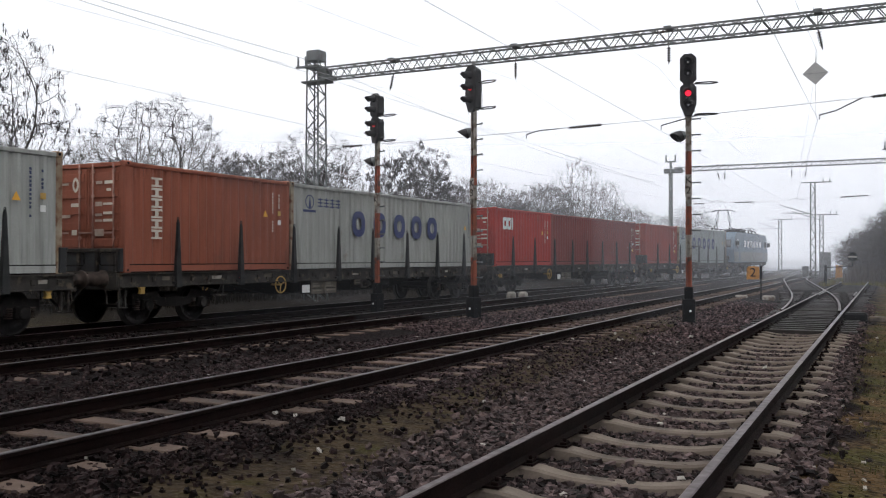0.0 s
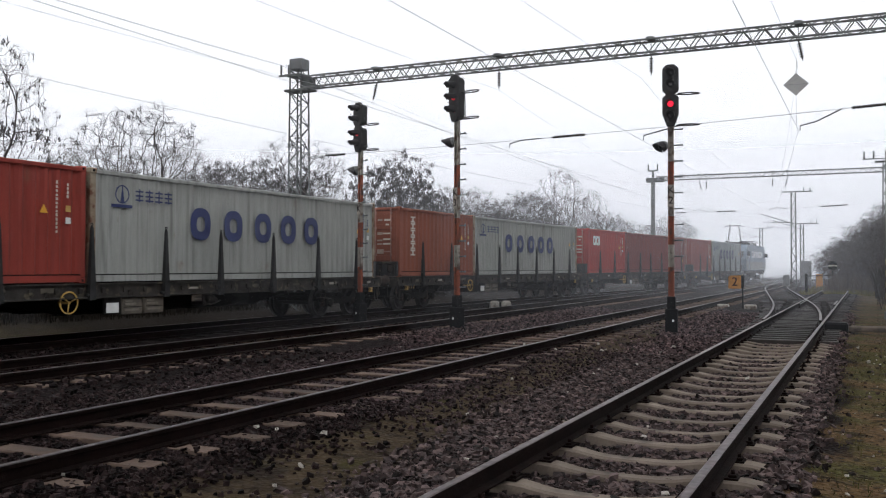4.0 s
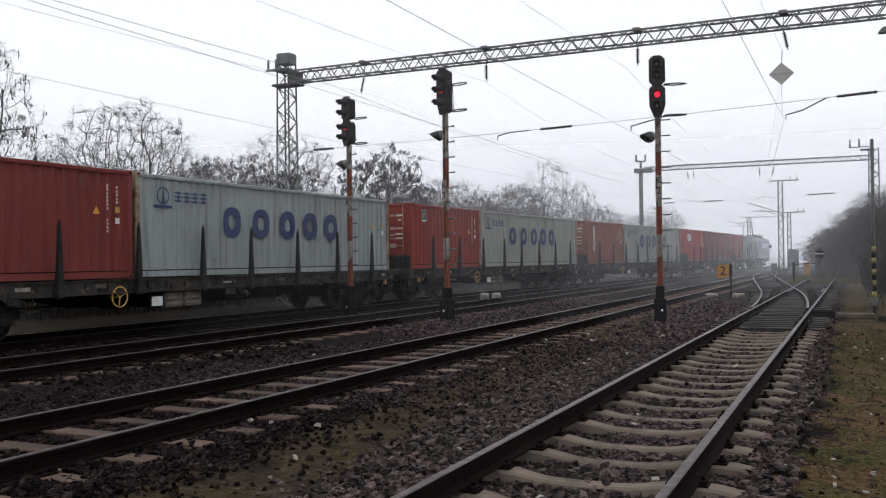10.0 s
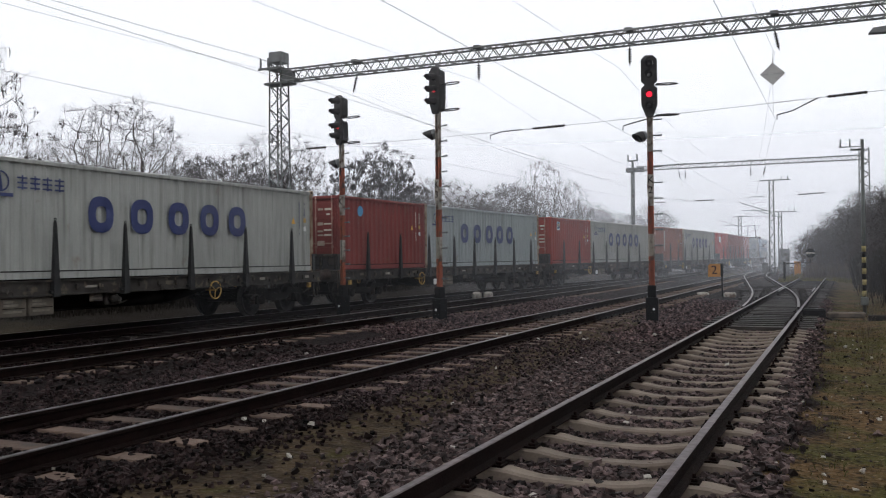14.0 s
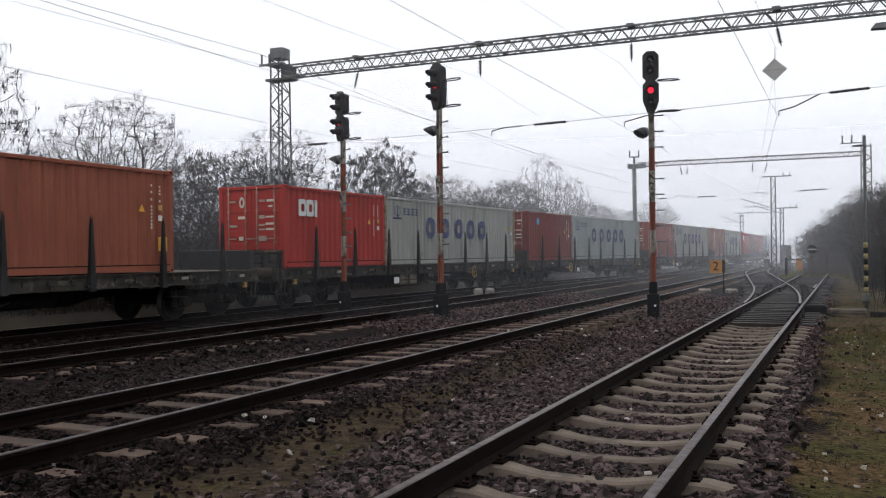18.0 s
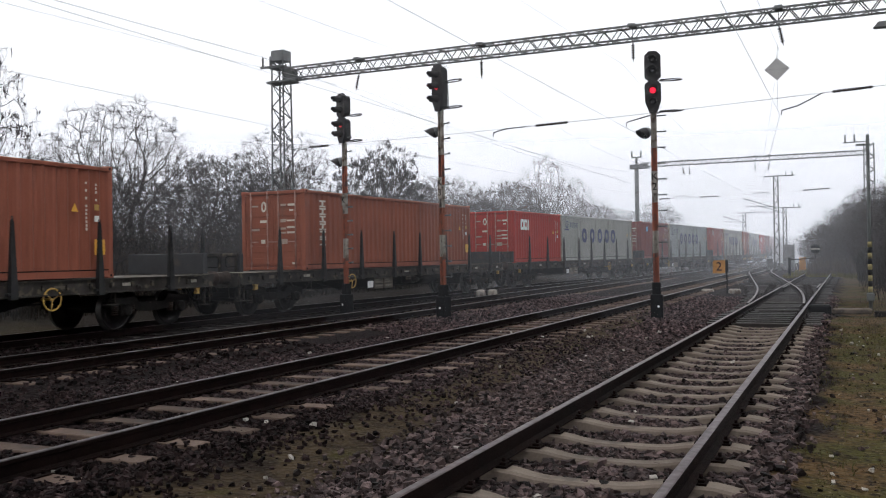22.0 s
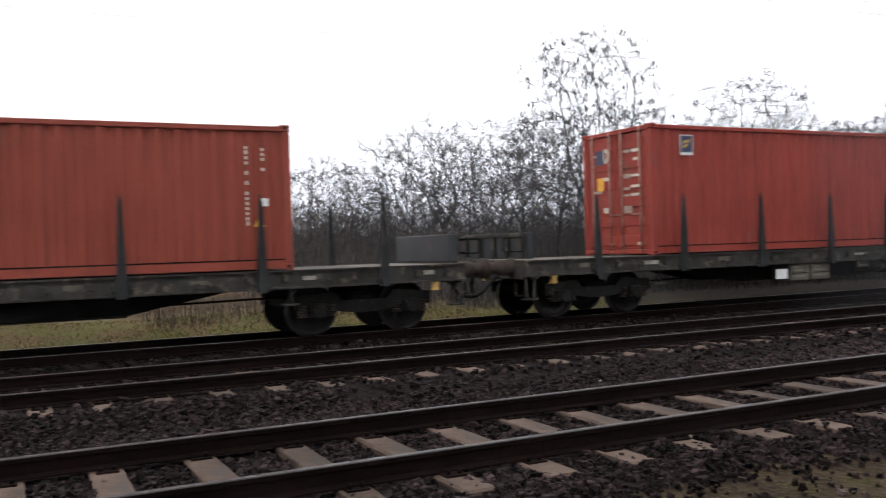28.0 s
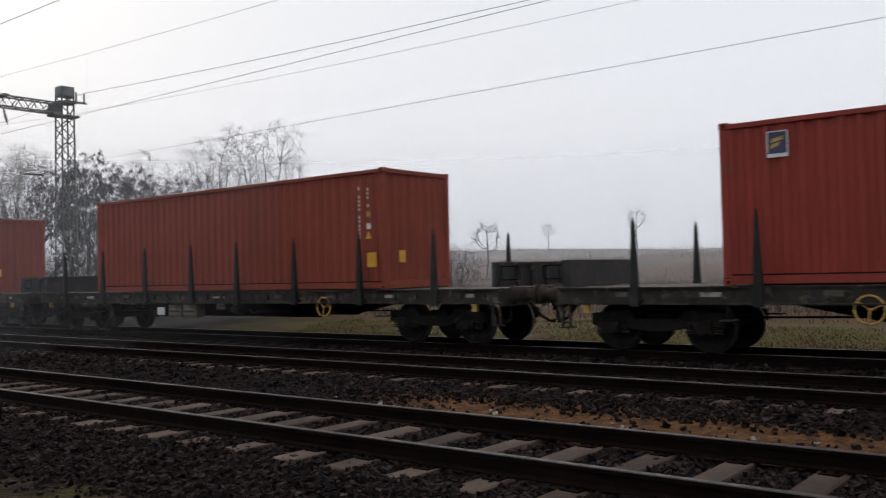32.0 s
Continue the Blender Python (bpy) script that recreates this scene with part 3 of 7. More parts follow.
def build_tracks():
    rng = random.Random(4)
    conc = [sleeper_concrete()]
    flat = [sleeper_flat(OLD_CONCRETE, 2.56, seed=s) for s in range(3)]
    dark = [sleeper_flat(DARK_SLEEPER, 2.5, 0.12, seed=9 + s) for s in range(3)]
    low_dark = [sleeper_flat(DARK_SLEEPER, 2.5, 0.12, -0.268, seed=40 + s, low=0.1) for s in range(3)]
    switch = [sleeper_flat(SWITCH_TIMBER, 2.5 + 0.3 * q, 0.12, seed=20 + q) for q in range(6)]
    far_conc = [sleeper_flat(OLD_CONCRETE, 2.56, 0.125, -0.176, seed=30 + s) for s in range(3)]

    a = thing("siding_track", "railway siding with wavy concrete sleepers and polished rails", "track", "station tracks", "structure")
    for side in (-1, 1):
        rail(straight(TRACK_A), side * GAUGE / 2, -14, 61, 2.5, a, POLISHED, bends=0.004)
    rail(branch_line, -GAUGE / 2, 27.0, 90, 1.5, a, POLISHED, 0.004)
    rail(branch_line, GAUGE / 2, 27.0, 90, 1.5, a, POLISHED, 0.004)
    lay(a, conc, TRACK_A, -14.0, 21.5, 0.725, 5.83, rng)
    for k in range(38):      # turnout timbers grow with the spread of the two lines
        y = 21.6 + 0.66 * k
        cx = branch_line(y)[0]
        ob = new("sleeper", switch[min(int((TRACK_A - cx) / 0.3), len(switch) - 1)])
        ob.parent = a
        ob.matrix_basis = pose((TRACK_A + cx) / 2 + rng.uniform(-.05, .05), y + rng.uniform(-.02, .02), rng.uniform(-.012, .004), 0, 0, rng.uniform(-.8, .8))
    lay(a, dark, TRACK_A, 46.7, 60, 0.66, 0.0, rng)
    lay(a, dark, 0, 50, 84, 0.66, 0.2, rng, branch_line)
    b = thing("second_track", "railway track with pale brown-stained sleepers and dark rails", "track", "station tracks", "structure")
    for side in (-1, 1):
        rail(straight(TRACK_B), side * GAUGE / 2, -75, 130, 3.0, b, DULL_HEAD, bends=0.004)
    lay(b, flat, TRACK_B, -48, 74, 0.698, 0.10, rng)
    c = thing("third_track", "railway track with dark rails deep in ballast", "track", "station tracks", "structure")
    for side in (-1, 1):
        rail(straight(TRACK_C), side * GAUGE / 2, -90, 160, 3.0, c, DULL_HEAD, bends=0.004)
    lay(c, far_conc, TRACK_C, -45, 60, 0.645, -0.21, rng)
    d = thing("main_track", "railway track under the freight train with black ballast", "track", "station tracks", "structure")
    for side in (-1, 1):
        rail(main_line, side * GAUGE / 2, -110, 94, 2.0, d, POLISHED, 0.10)
    lay(d, low_dark, 0, -60, 66, 0.66, 0.0, rng, main_line)
    # guard rails and frog plate of the turnout
    frog = thing("turnout_frog", "steel turnout crossing with check rails between the rails", "turnout", kind="structure")
    for x in (-2.48, -1.21):
        rail(straight(x), 0, 38.5, 43, 1.5, frog, DULL_HEAD, 0.006)
    return a


def height(x, y):
    """Ground: shallow ballast beds, cess, a low bank to the west and a hill that rises south-west."""
    z = -0.30
    d = abs(x - TRACK_A)
    z = max(z, (-0.288 if d < 0.66 else -0.262) - max(d - 1.25, 0) * 0.06, -0.225 + 0.02 * noise.noise(Vector((x * 2.1, y * 1.6, 4))) - 0.5 * max(abs(d - 1.22) - 0.12, 0))
    for t in (TRACK_B, TRACK_C):
        d = abs(x - t)
        heap = 0.022 * noise.noise(Vector((x * 1.7, y * 1.1, 11)))
        z = max(z, (-0.215 if d < 0.7 else -0.198 + 0.8 * heap - max(d - 1.45, 0) * 0.12))
    cx = main_line(y)[0] if 0 < y < 130 else TRACK_D
    d = abs(x - cx)
    z = max(min(z, -0.3), -0.292 - max(d - 1.5, 0) * 0.1) if d < 1.6 else z
    z += 0.02 * noise.noise(Vector((x * 0.9, y * 0.9, 0)))
    west = max(-x - 18.6, 0)
    if west:
        z += 0.25 * min(west / 3, 1) + 0.12 * noise.noise(Vector((x * 0.2, y * 0.2, 3)))
        up = min(max((west - 16) / 85, 0), 1)
        up = up * up * (3 - 2 * up)
        south = min(max((-4 - y) / 28, 0), 1) + 0.55 * min(max((-48 - y) / 50, 0), 1)
        z += 2.75 * math.exp(-((x + 60) / 5.5) ** 2 - ((y - 5.0) / (2.3 if y < 5 else 6.5)) ** 2)
        z += up * (0.4 + 3.5 * south + 0.4 * south * noise.noise(Vector((x * 0.03, y * 0.03, 7))))
    east = max(x - 0.4, 0)
    if east:
        z += 0.1 * min(east, 1.0) + 0.05 * noise.noise(Vector((x * 0.6, y * 0.6, 5)))
    return z


def build_ground():
    xs = [-900, -500, -300, -220, -180, -150, -135, -120, -110, -100, -90, -82, -75, -70] + [-66 + 2.2 * i for i in range(20)] + [-22 + 0.2 * i for i in range(141)] + [7, 9, 12, 16, 24, 40, 80, 160, 320, 600, 900]
    ys = [-900, -500, -300, -200, -150, -110, -85] + [-70 + 2.0 * i for i in range(30)] + [-10 + 0.8 * i for i in range(75)] + [50 + 2.5 * i for i in range(30)] + [130, 150, 180, 230, 320, 500, 900]
    sh = Shape()
    for y in ys:
        for x in xs:
            sh.v.append((x, y, height(x, y)))
    w = len(xs)
    for j in range(len(ys) - 1):
        for i in range(w - 1):
            sh.face((j * w + i, j * w + i + 1, (j + 1) * w + i + 1, (j + 1) * w + i), 0, True)
    return part("ground", sh, ground_paint())


def scatter(name, label, count, region, size, mat, seed, keep=None, sink=0.35):
    """Loose angular stones: eight jittered corners each, in one mesh."""
    rng = np.random.default_rng(seed)
    x0, x1, y0, y1 = region
    pts = rng.uniform((x0, y0), (x1, y1), (count, 2))
    if keep is not None:
        pts = pts[keep(pts[:, 0], pts[:, 1], rng)]
    n = len(pts)
    z = np.array([height(x, y) for x, y in pts])
    corner = np.array([(a, b, c) for a in (-1, 1) for b in (-1, 1) for c in (-1, 1)], float)
    r = rng.uniform(size[0], size[1], n) * rng.choice([0.7, 1.0, 1.0, 1.3], n)
    v = corner[None] * rng.uniform(0.25, 1.0, (n, 8, 3)) * r[:, None, None] * 0.78
    v *= np.stack([np.ones(n), rng.uniform(0.5, 0.95, n), rng.uniform(0.4, 0.9, n)], -1)[:, None]
    ang, tip = rng.uniform(0, 2 * np.pi, n), rng.uniform(-0.6, 0.6, n)
    ca, sa, ct, st = np.cos(ang), np.sin(ang), np.cos(tip), np.sin(tip)
    x, y, zz = v[..., 0], v[..., 1], v[..., 2]
    x, zz = x * ct[:, None] + zz * st[:, None], -x * st[:, None] + zz * ct[:, None]
    x, y = x * ca[:, None] - y * sa[:, None], x * sa[:, None] + y * ca[:, None]
    v = np.stack([x + pts[:, :1], y + pts[:, 1:], zz + (z + r * sink)[:, None]], -1).reshape(-1, 3)
    quad = np.array([(0, 1, 3, 2), (4, 6, 7, 5), (0, 4, 5, 1), (2, 3, 7, 6), (0, 2, 6, 4), (1, 5, 7, 3)])
    f = (quad[None] + 8 * np.arange(n)[:, None, None]).reshape(-1)
    me = bpy.data.meshes.new(name)
    me.vertices.add(len(v))
    me.vertices.foreach_set("co", v.astype(np.float32).ravel())
    me.loops.add(len(f))
    me.loops.foreach_set("vertex_index", f.astype(np.int32))
    me.polygons.add(n * 6)
    me.polygons.foreach_set("loop_start", np.arange(0, n * 24, 4, dtype=np.int32))
    me.update(calc_edges=True)
    me.shade_flat()
    me.materials.append(mat)
    return tagged(new(name, me), label, "gravel", kind="stuff")


def clear_of_sleepers(x, y, rng):
    """Less stone on the soil strip and on the turf, none on rails."""
    k = np.ones(len(x), bool)
    def soft(v, lo, hi):
        u = np.clip((v - lo) / (hi - lo), 0, 1)
        return u * u * (3 - 2 * u)
    mid = -3.91 - 0.065 * np.clip(y, -16, 26)
    k &= ~(rng.random(len(x)) < np.where(y < 9, 0.93, 0.8) * soft(-np.abs(x - mid + rng.normal(0, 0.1, len(x))), -0.85, -0.35))
    k &= ~(rng.random(len(x)) < 0.995 * soft(x + rng.normal(0, 0.06, len(x)), -0.72, -0.35))
    inside = soft(x + rng.normal(0, 0.12, len(x)), -9.75, -9.35) * soft(-x + rng.normal(0, 0.1, len(x)), 7.55, 7.85) * soft(y + rng.normal(0, 0.4, len(x)), -9.6, -7.6) * soft(-y + rng.normal(0, 0.4, len(x)), -0.6, 1.4)
    k &= ~(rng.random(len(x)) < 0.97 * inside)
    for t, phase, step, top, bare, half in ((TRACK_A, 5.83, 0.725, 1.2, 0.6, 0.115), (TRACK_B, 0.10, 0.698, 1.27, 0.76, 0.145), (TRACK_C, -0.21, 0.645, 1.27, np.where(y < 3, 0.9, 0.45), 0.145)):
        on = (np.abs(x - t) < top) & (np.abs((y - phase + step / 2) % step - step / 2) < half + 0.03 * np.sin(9 * x + 5 * y))
        k &= ~(on & (rng.random(len(x)) < np.where(np.abs(x - t) > 0.98, bare, 0.93)) & (y < 40))
        for r in (-GAUGE / 2, GAUGE / 2):
            k &= ~(np.abs(x - t - r) < 0.07)
    return k


def build_gravel():
    scatter("ballast", "dark grey broken ballast stones between the rails", 64000, (-4.3, 0.3, 3.5, 18), (0.025, 0.058), SIDING_STONE, 1, clear_of_sleepers)
    scatter("ballast", "dark grey broken ballast stones beside the tracks", 40000, (-13.2, 0.3, 18, 36), (0.026, 0.054), STONE, 2, clear_of_sleepers)
    scatter("ballast", "dark grey broken ballast stones beside the tracks", 46000, (-10.4, -3.6, -10, 3.5), (0.024, 0.05), DARK_STONE, 3, clear_of_sleepers)
    scatter("ballast", "dark ballast stones between the far tracks", 18000, (-18.3, -8.6, -16, 15), (0.04, 0.068), DARK_STONE, 5, clear_of_sleepers)
    scatter("ballast", "dark grey broken ballast stones beside the tracks", 30000, (-9, -2.5, -30, -10), (0.03, 0.06), DARK_STONE, 6, clear_of_sleepers)
    scatter("ballast", "purplish grey ballast stones around the second track", 40000, (-9.5, -4.3, 8.6, 18), (0.02, 0.046), MID_STONE, 9, clear_of_sleepers)
    # darker stones on this stretch than farther along the track
    scatter("ballast", "near-black ballast stones around the second track", 23000, (-9.5, -4.3, 3.0, 9.4), (0.022, 0.048), BLACK_STONE, 10, clear_of_sleepers)
    scatter("ballast", "dark ballast stones between the far tracks", 12000, (-13.4, -8.6, -36, -15), (0.045, 0.07), DARK_STONE, 16, clear_of_sleepers)
    scatter("pale_stones", "scattered pale limestone pieces among the ballast", 70, (-9.2, -0.6, 3.5, 20), (0.025, 0.05), PALE_STONE, 7, sink=0.9)
    scatter("pale_stones", "pale litter and stones on the turf beside the siding", 130, (-0.3, 2.6, 7, 22), (0.012, 0.034), PALE_STONE, 18, sink=0.8)
    scatter("ballast", "dark stones trodden into the turf", 420, (-0.6, 1.2, 4, 24), (0.012, 0.028), DARK_STONE, 19, sink=0.3)
    scatter("pale_stones", "scattered pale limestone pieces on the ochre sand", 28, (-9.2, -7.6, -12, 3), (0.025, 0.05), PALE_STONE, 8, sink=0.9)


def build_loose_stones(ground):
    """Loose stones along the path's edge that can be told apart one by one."""
    rng = random.Random(77)
    kinds = []
    for k in range(6):
        sh = Shape()
        sh.box(-0.5, 0.5, -0.38, 0.38, -0.3, 0.3, 0, 0.12)
        sh.v = [(x * rng.uniform(0.75, 1.1), y * rng.uniform(0.75, 1.1), z * rng.uniform(0.75, 1.1)) for x, y, z in sh.v]
        kinds.append(sh.mesh("stone", LOOSE_STONE if k < 5 else PALE_STONE))
    count = 0
    while count < 290:
        x, y = rng.uniform(-3.9, -0.45), 4.3 + 7.0 * rng.random() ** 1.6
        if min(abs(x - TRACK_A - s * GAUGE / 2) for s in (-1, 1)) < 0.12:
            continue
        if abs(x - TRACK_A) < 1.25 and abs((y - 5.83 + 0.3625) % 0.725 - 0.3625) < 0.15:
            continue
        size = rng.uniform(0.035, 0.065)
        ob = new("stone", kinds[rng.choice((0, 1, 2, 3, 4, 0, 1, 2, 3, 4, 0, 1, 2, 5))])
        ob.parent = ground
        ob.matrix_basis = pose(x, y, height(x, y) + size * 0.55, rng.uniform(-25, 25), rng.uniform(-25, 25), rng.uniform(0, 360)) @ Matrix.Diagonal((size, size, size * 0.8, 1))
        count += 1


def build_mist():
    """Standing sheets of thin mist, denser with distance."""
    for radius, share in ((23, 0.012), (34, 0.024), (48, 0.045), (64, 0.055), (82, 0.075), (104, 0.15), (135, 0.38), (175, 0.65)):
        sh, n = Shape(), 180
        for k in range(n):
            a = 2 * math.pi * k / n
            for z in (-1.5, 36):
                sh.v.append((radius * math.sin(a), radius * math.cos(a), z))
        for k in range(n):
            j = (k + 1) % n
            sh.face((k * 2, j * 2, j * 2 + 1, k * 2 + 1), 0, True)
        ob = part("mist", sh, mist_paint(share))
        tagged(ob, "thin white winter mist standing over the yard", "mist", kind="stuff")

# ---- the freight train ----
SLACK = {11: 0.12, 12: 0.08}      # play in the couplings
LOW = 0.10            # the main track lies this much below the others
PITCH = 20.046
DECK_Z = 1.115


def run(t):
    """Metres that the train has gone after t seconds: it gathers speed."""
    return 1.084 + 3.27509 * t + 0.02108 * t * t + 0.00032 * t ** 3


def corrugated(sh, length, z0, z1, x, depth, pitch, out, mat=0, along=1):
    """A trapezoid-ribbed wall in the plane x (along=1) or y (along=0)."""
    n = max(int(length / pitch), 1)
    p = length / n
    line = []
    for k in range(n):
        y = -length / 2 + k * p
        line += [(y, 0.0), (y + 0.26 * p, 0.0), (y + 0.5 * p, -depth), (y + 0.76 * p, -depth)]
    line.append((length / 2, 0.0))
    i = len(sh.v)
    for u, d in line:
        for z in (z0, z1):
            sh.v.append((x + out * d, u, z) if along else (u, x + out * d, z))
    for k in range(len(line) - 1):
        a = i + 2 * k
        sh.face((a, a + 2, a + 3, a + 1) if out * (1 if along else -1) > 0 else (a, a + 1, a + 3, a + 2), mat)


def bars(parent, name, mat, side, y, z0, z1, rows, width=0.05, seed=0, label=""):
    """A column of unreadable marks: plain bars of the characters' size."""
    rng = random.Random(seed)
    sh = Shape()
    step = (z1 - z0) / rows
    for k in range(rows):
        if rng.random() < 0.12:
            continue
        z = z0 + k * step
        sh.box(side - 0.002, side + 0.004, y - width / 2, y + width / 2, z, z + step * rng.uniform(0.55, 0.8))
    return part(name, sh, mat, parent, label)


def blob(cy, cz, w, h, n=24, power=2.5):
    return [(cy + w / 2 * math.copysign(abs(math.cos(a)) ** (2 / power), math.cos(a)), cz + h / 2 * math.copysign(abs(math.sin(a)) ** (2 / power), math.sin(a)))
            for a in (2 * math.pi * k / n for k in range(n))]


def band(sh, outer, inner, x0, x1, mat=0):
    """A flat ring between two outlines."""
    n, i = len(outer), len(sh.v)
    for ring in (outer, inner):
        sh.v += [(x0, a, b) for a, b in ring] + [(x1, a, b) for a, b in ring]
    for k in range(n):
        j = (k + 1) % n
        sh.face((i + n + k, i + n + j, i + 3 * n + j, i + 3 * n + k), mat)
        sh.face((i + k, i + j, i + n + j, i + n + k), mat)
        sh.face((i + 2 * n + k, i + 2 * n + j, i + 3 * n + j, i + 3 * n + k), mat)


def container(length, high, paint_name, style, label, group="containers on the train"):
    """A ribbed steel box with doors at its rear end (towards -y); origin on the deck below its middle."""
    m = PAINT[paint_name]
    post = RUSTY_POST if paint_name in ("grey", "cream") else m
    half, wide = length / 2, 1.219
    box = thing("shipping_container", label, "container", group)
    seed = int(length * 10 + len(style) * 7)
    for s in (-1, 1):
        sh = Shape()
        corrugated(sh, length - 0.32, 0.17, high - 0.11, s * (wide - 0.026), 0.048, 0.29, s)
        part("side_panel", sh, m, box)
        sh = Shape()
        sh.box(s * wide - s * 0.06, s * wide, -half + 0.16, half - 0.16, high - 0.12, high - 0.03, 0, 0.01)
        part("top_rail", sh, m, box)
        sh = Shape()
        sh.box(s * wide - s * 0.05, s * (wide - 0.004), -half + 0.16, half - 0.16, 0.025, 0.175, 0, 0.008)
        # thin near-black line along the rail's upper edge
        sh.box(s * wide - s * 0.05, s * (wide - 0.002), -half + 0.16, half - 0.16, 0.172, 0.196, 1)
        part("bottom_rail", sh, [m, UNDERFRAME], box)
        for e in (-1, 1):
            sh = Shape()
            sh.box(s * wide - s * 0.16, s * (wide - 0.003), e * half - e * 0.16, e * (half - 0.003), 0.11, high - 0.11, 0, 0.02)
            part("corner_post", sh, post, box)
            for z in (0.0, high - 0.118):
                sh = Shape()
                sh.box(s * wide - s * 0.162, s * wide, e * half - e * 0.178, e * half, z, z + 0.118, 0, 0.012)
                sh.box(s * wide - s * 0.02, s * (wide + 0.001), e * half - e * 0.12, e * half - e * 0.055, z + 0.03, z + 0.09, 1, 0.01)
                part("corner_casting", sh, [post, BLACK], box)
    sh = Shape()
    corrugated(sh, 2 * wide - 0.32, 0.2, high - 0.11, half - 0.03, 0.045, 0.28, 1, 0, 0)
    sh.box(-wide + 0.16, wide - 0.16, half - 0.07, half - 0.005, 0.02, 0.2, 0, 0.01)
    sh.box(-wide + 0.16, wide - 0.16, half - 0.07, half - 0.005, high - 0.13, high - 0.02, 0, 0.01)
    part("end_wall", sh, m, box)
    sh = Shape()
    n = int(length / 0.4)
    for k in range(n):
        y0, y1 = -half + 0.2 + k * (length - 0.4) / n, -half + 0.2 + (k + 0.8) * (length - 0.4) / n
        sh.box(-wide + 0.07, wide - 0.07, y0, y1, high - 0.05, high - 0.022, 0, 0.008)
    sh.box(-wide + 0.05, wide - 0.05, -half + 0.1, half - 0.1, high - 0.09, high - 0.045)
    part("roof", sh, m, box)
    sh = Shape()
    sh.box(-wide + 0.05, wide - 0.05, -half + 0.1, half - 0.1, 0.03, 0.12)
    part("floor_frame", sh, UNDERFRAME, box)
    for z, called in ((0.03, "door_sill"), (high - 0.12, "door_header")):
        sh = Shape()
        sh.box(-wide + 0.16, wide - 0.16, -half + 0.005, -half + 0.09, z, z + 0.1, 0, 0.01)
        part(called, sh, m, box)
    for s in (-1, 1):
        sh = Shape()
        x0, x1 = (0.012, wide - 0.17) if s > 0 else (-wide + 0.17, -0.012)
        z0, z1 = 0.14, high - 0.13
        sh.box(x0, x1, -half + 0.05, -half + 0.09, z0, z1, 0, 0.008)
        door = part("door", sh, m, box)
        for a, b in ((x0, x0 + 0.07), (x1 - 0.07, x1)):
            sh = Shape()
            sh.box(a, b, -half + 0.03, -half + 0.06, z0, z1, 0, 0.008)
            part("door_frame", sh, m, door)
        for q in range(6):
            sh = Shape()
            z = z0 + (z1 - z0) * (q + 0.18) / 6
            sh.box(x0 + 0.08, x1 - 0.08, -half + 0.022, -half + 0.06, z, z + (z1 - z0) * 0.085, 0, 0.02)
            part("door_rib", sh, m, door)
        for x in (x0 + 0.2, x1 - 0.2):
            sh = Shape()
            sh.tube((x, -half + 0.006, 0.05), (x, -half + 0.006, high - 0.05), 0.019, n=8)
            for z in (0.2, 0.75, high - 0.8, high - 0.25):
                sh.box(x - 0.04, x + 0.04, -half - 0.004, -half + 0.04, z, z + 0.07, 0, 0.008)
            sh.box(x, x - s * 0.3, -half - 0.012, -half + 0.004, 0.88, 0.92, 0, 0.006)
            part("locking_bar", sh, GALV if paint_name in ("grey", "cream") else WORN_BAR, door, "worn door locking bar")
        mid, span = (x0 + x1) / 2, x1 - x0
        if s > 0:
            rows = ((-0.13, 0.80, 0.2, 0.07), (0.16, 0.80, 0.26, 0.07), (0.16, 0.735, 0.14, 0.06), (-0.14, 0.60, 0.22, 0.1), (0.14, 0.61, 0.3, 0.05), (-0.14, 0.51, 0.22, 0.06), (0.14, 0.525, 0.3, 0.06),
                    (-0.14, 0.46, 0.22, 0.05), (0.14, 0.46, 0.3, 0.06), (-0.12, 0.33, 0.28, 0.16), (0.22, 0.08, 0.1, 0.06))
        elif paint_name in ("grey", "cream"):
            rows = ((-0.1, 0.8, 0.3, 0.06),)
        else:
            rows = ((-0.16, 0.8, 0.24, 0.05), (0.16, 0.6, 0.26, 0.08), (-0.14, 0.5, 0.3, 0.07), (0.14, 0.34, 0.16, 0.12))
        for dx, at, w, h in rows:
            sh = Shape()
            sh.box(mid + dx * span - w / 2, mid + dx * span + w / 2, -half + 0.0145, -half + 0.0185, high * at, high * at + h)
            part("marking", sh, WORN_INK if dx < 0 else CREAM_INK, door)
        if s < 0 and style in ("stack", "cab", "flag"):
            sh = Shape()
            band(sh, blob(0, 0, 0.2, 0.34, 16, 2), blob(0, 0, 0.09, 0.2, 16, 2), 0, 0.004)
            sh.v = [(mid + 0.18 + b, -half + 0.0145 + a, high * 0.8 + c) for a, b, c in sh.v]
            part("marking", sh, CREAM_INK, door, "pale round door emblem")
    xs = wide + 0.001
    ink = CREAM_INK if paint_name not in ("grey", "cream") else NAVY
    low, squares = (0.42, ((0.60, YELLOW), (0.5, WHITE))) if style != "plain" else (0.31, ((0.44, WHITE),))
    bars(box, "marking", ink, xs, half - 0.78, high * low, high * 0.86, 13 if style != "plain" else 16, 0.045, seed, label="column of painted identification marks")
    bars(box, "marking", ink, xs, half - 0.5, high * 0.68, high * 0.85, 5, 0.045, seed + 1, label="column of painted identification marks")
    for z, mt in squares:
        sh = Shape()
        sh.box(xs, xs + 0.004, half - 0.55, half - 0.42, high * z, high * z + 0.13)
        part("sticker", sh, mt, box)
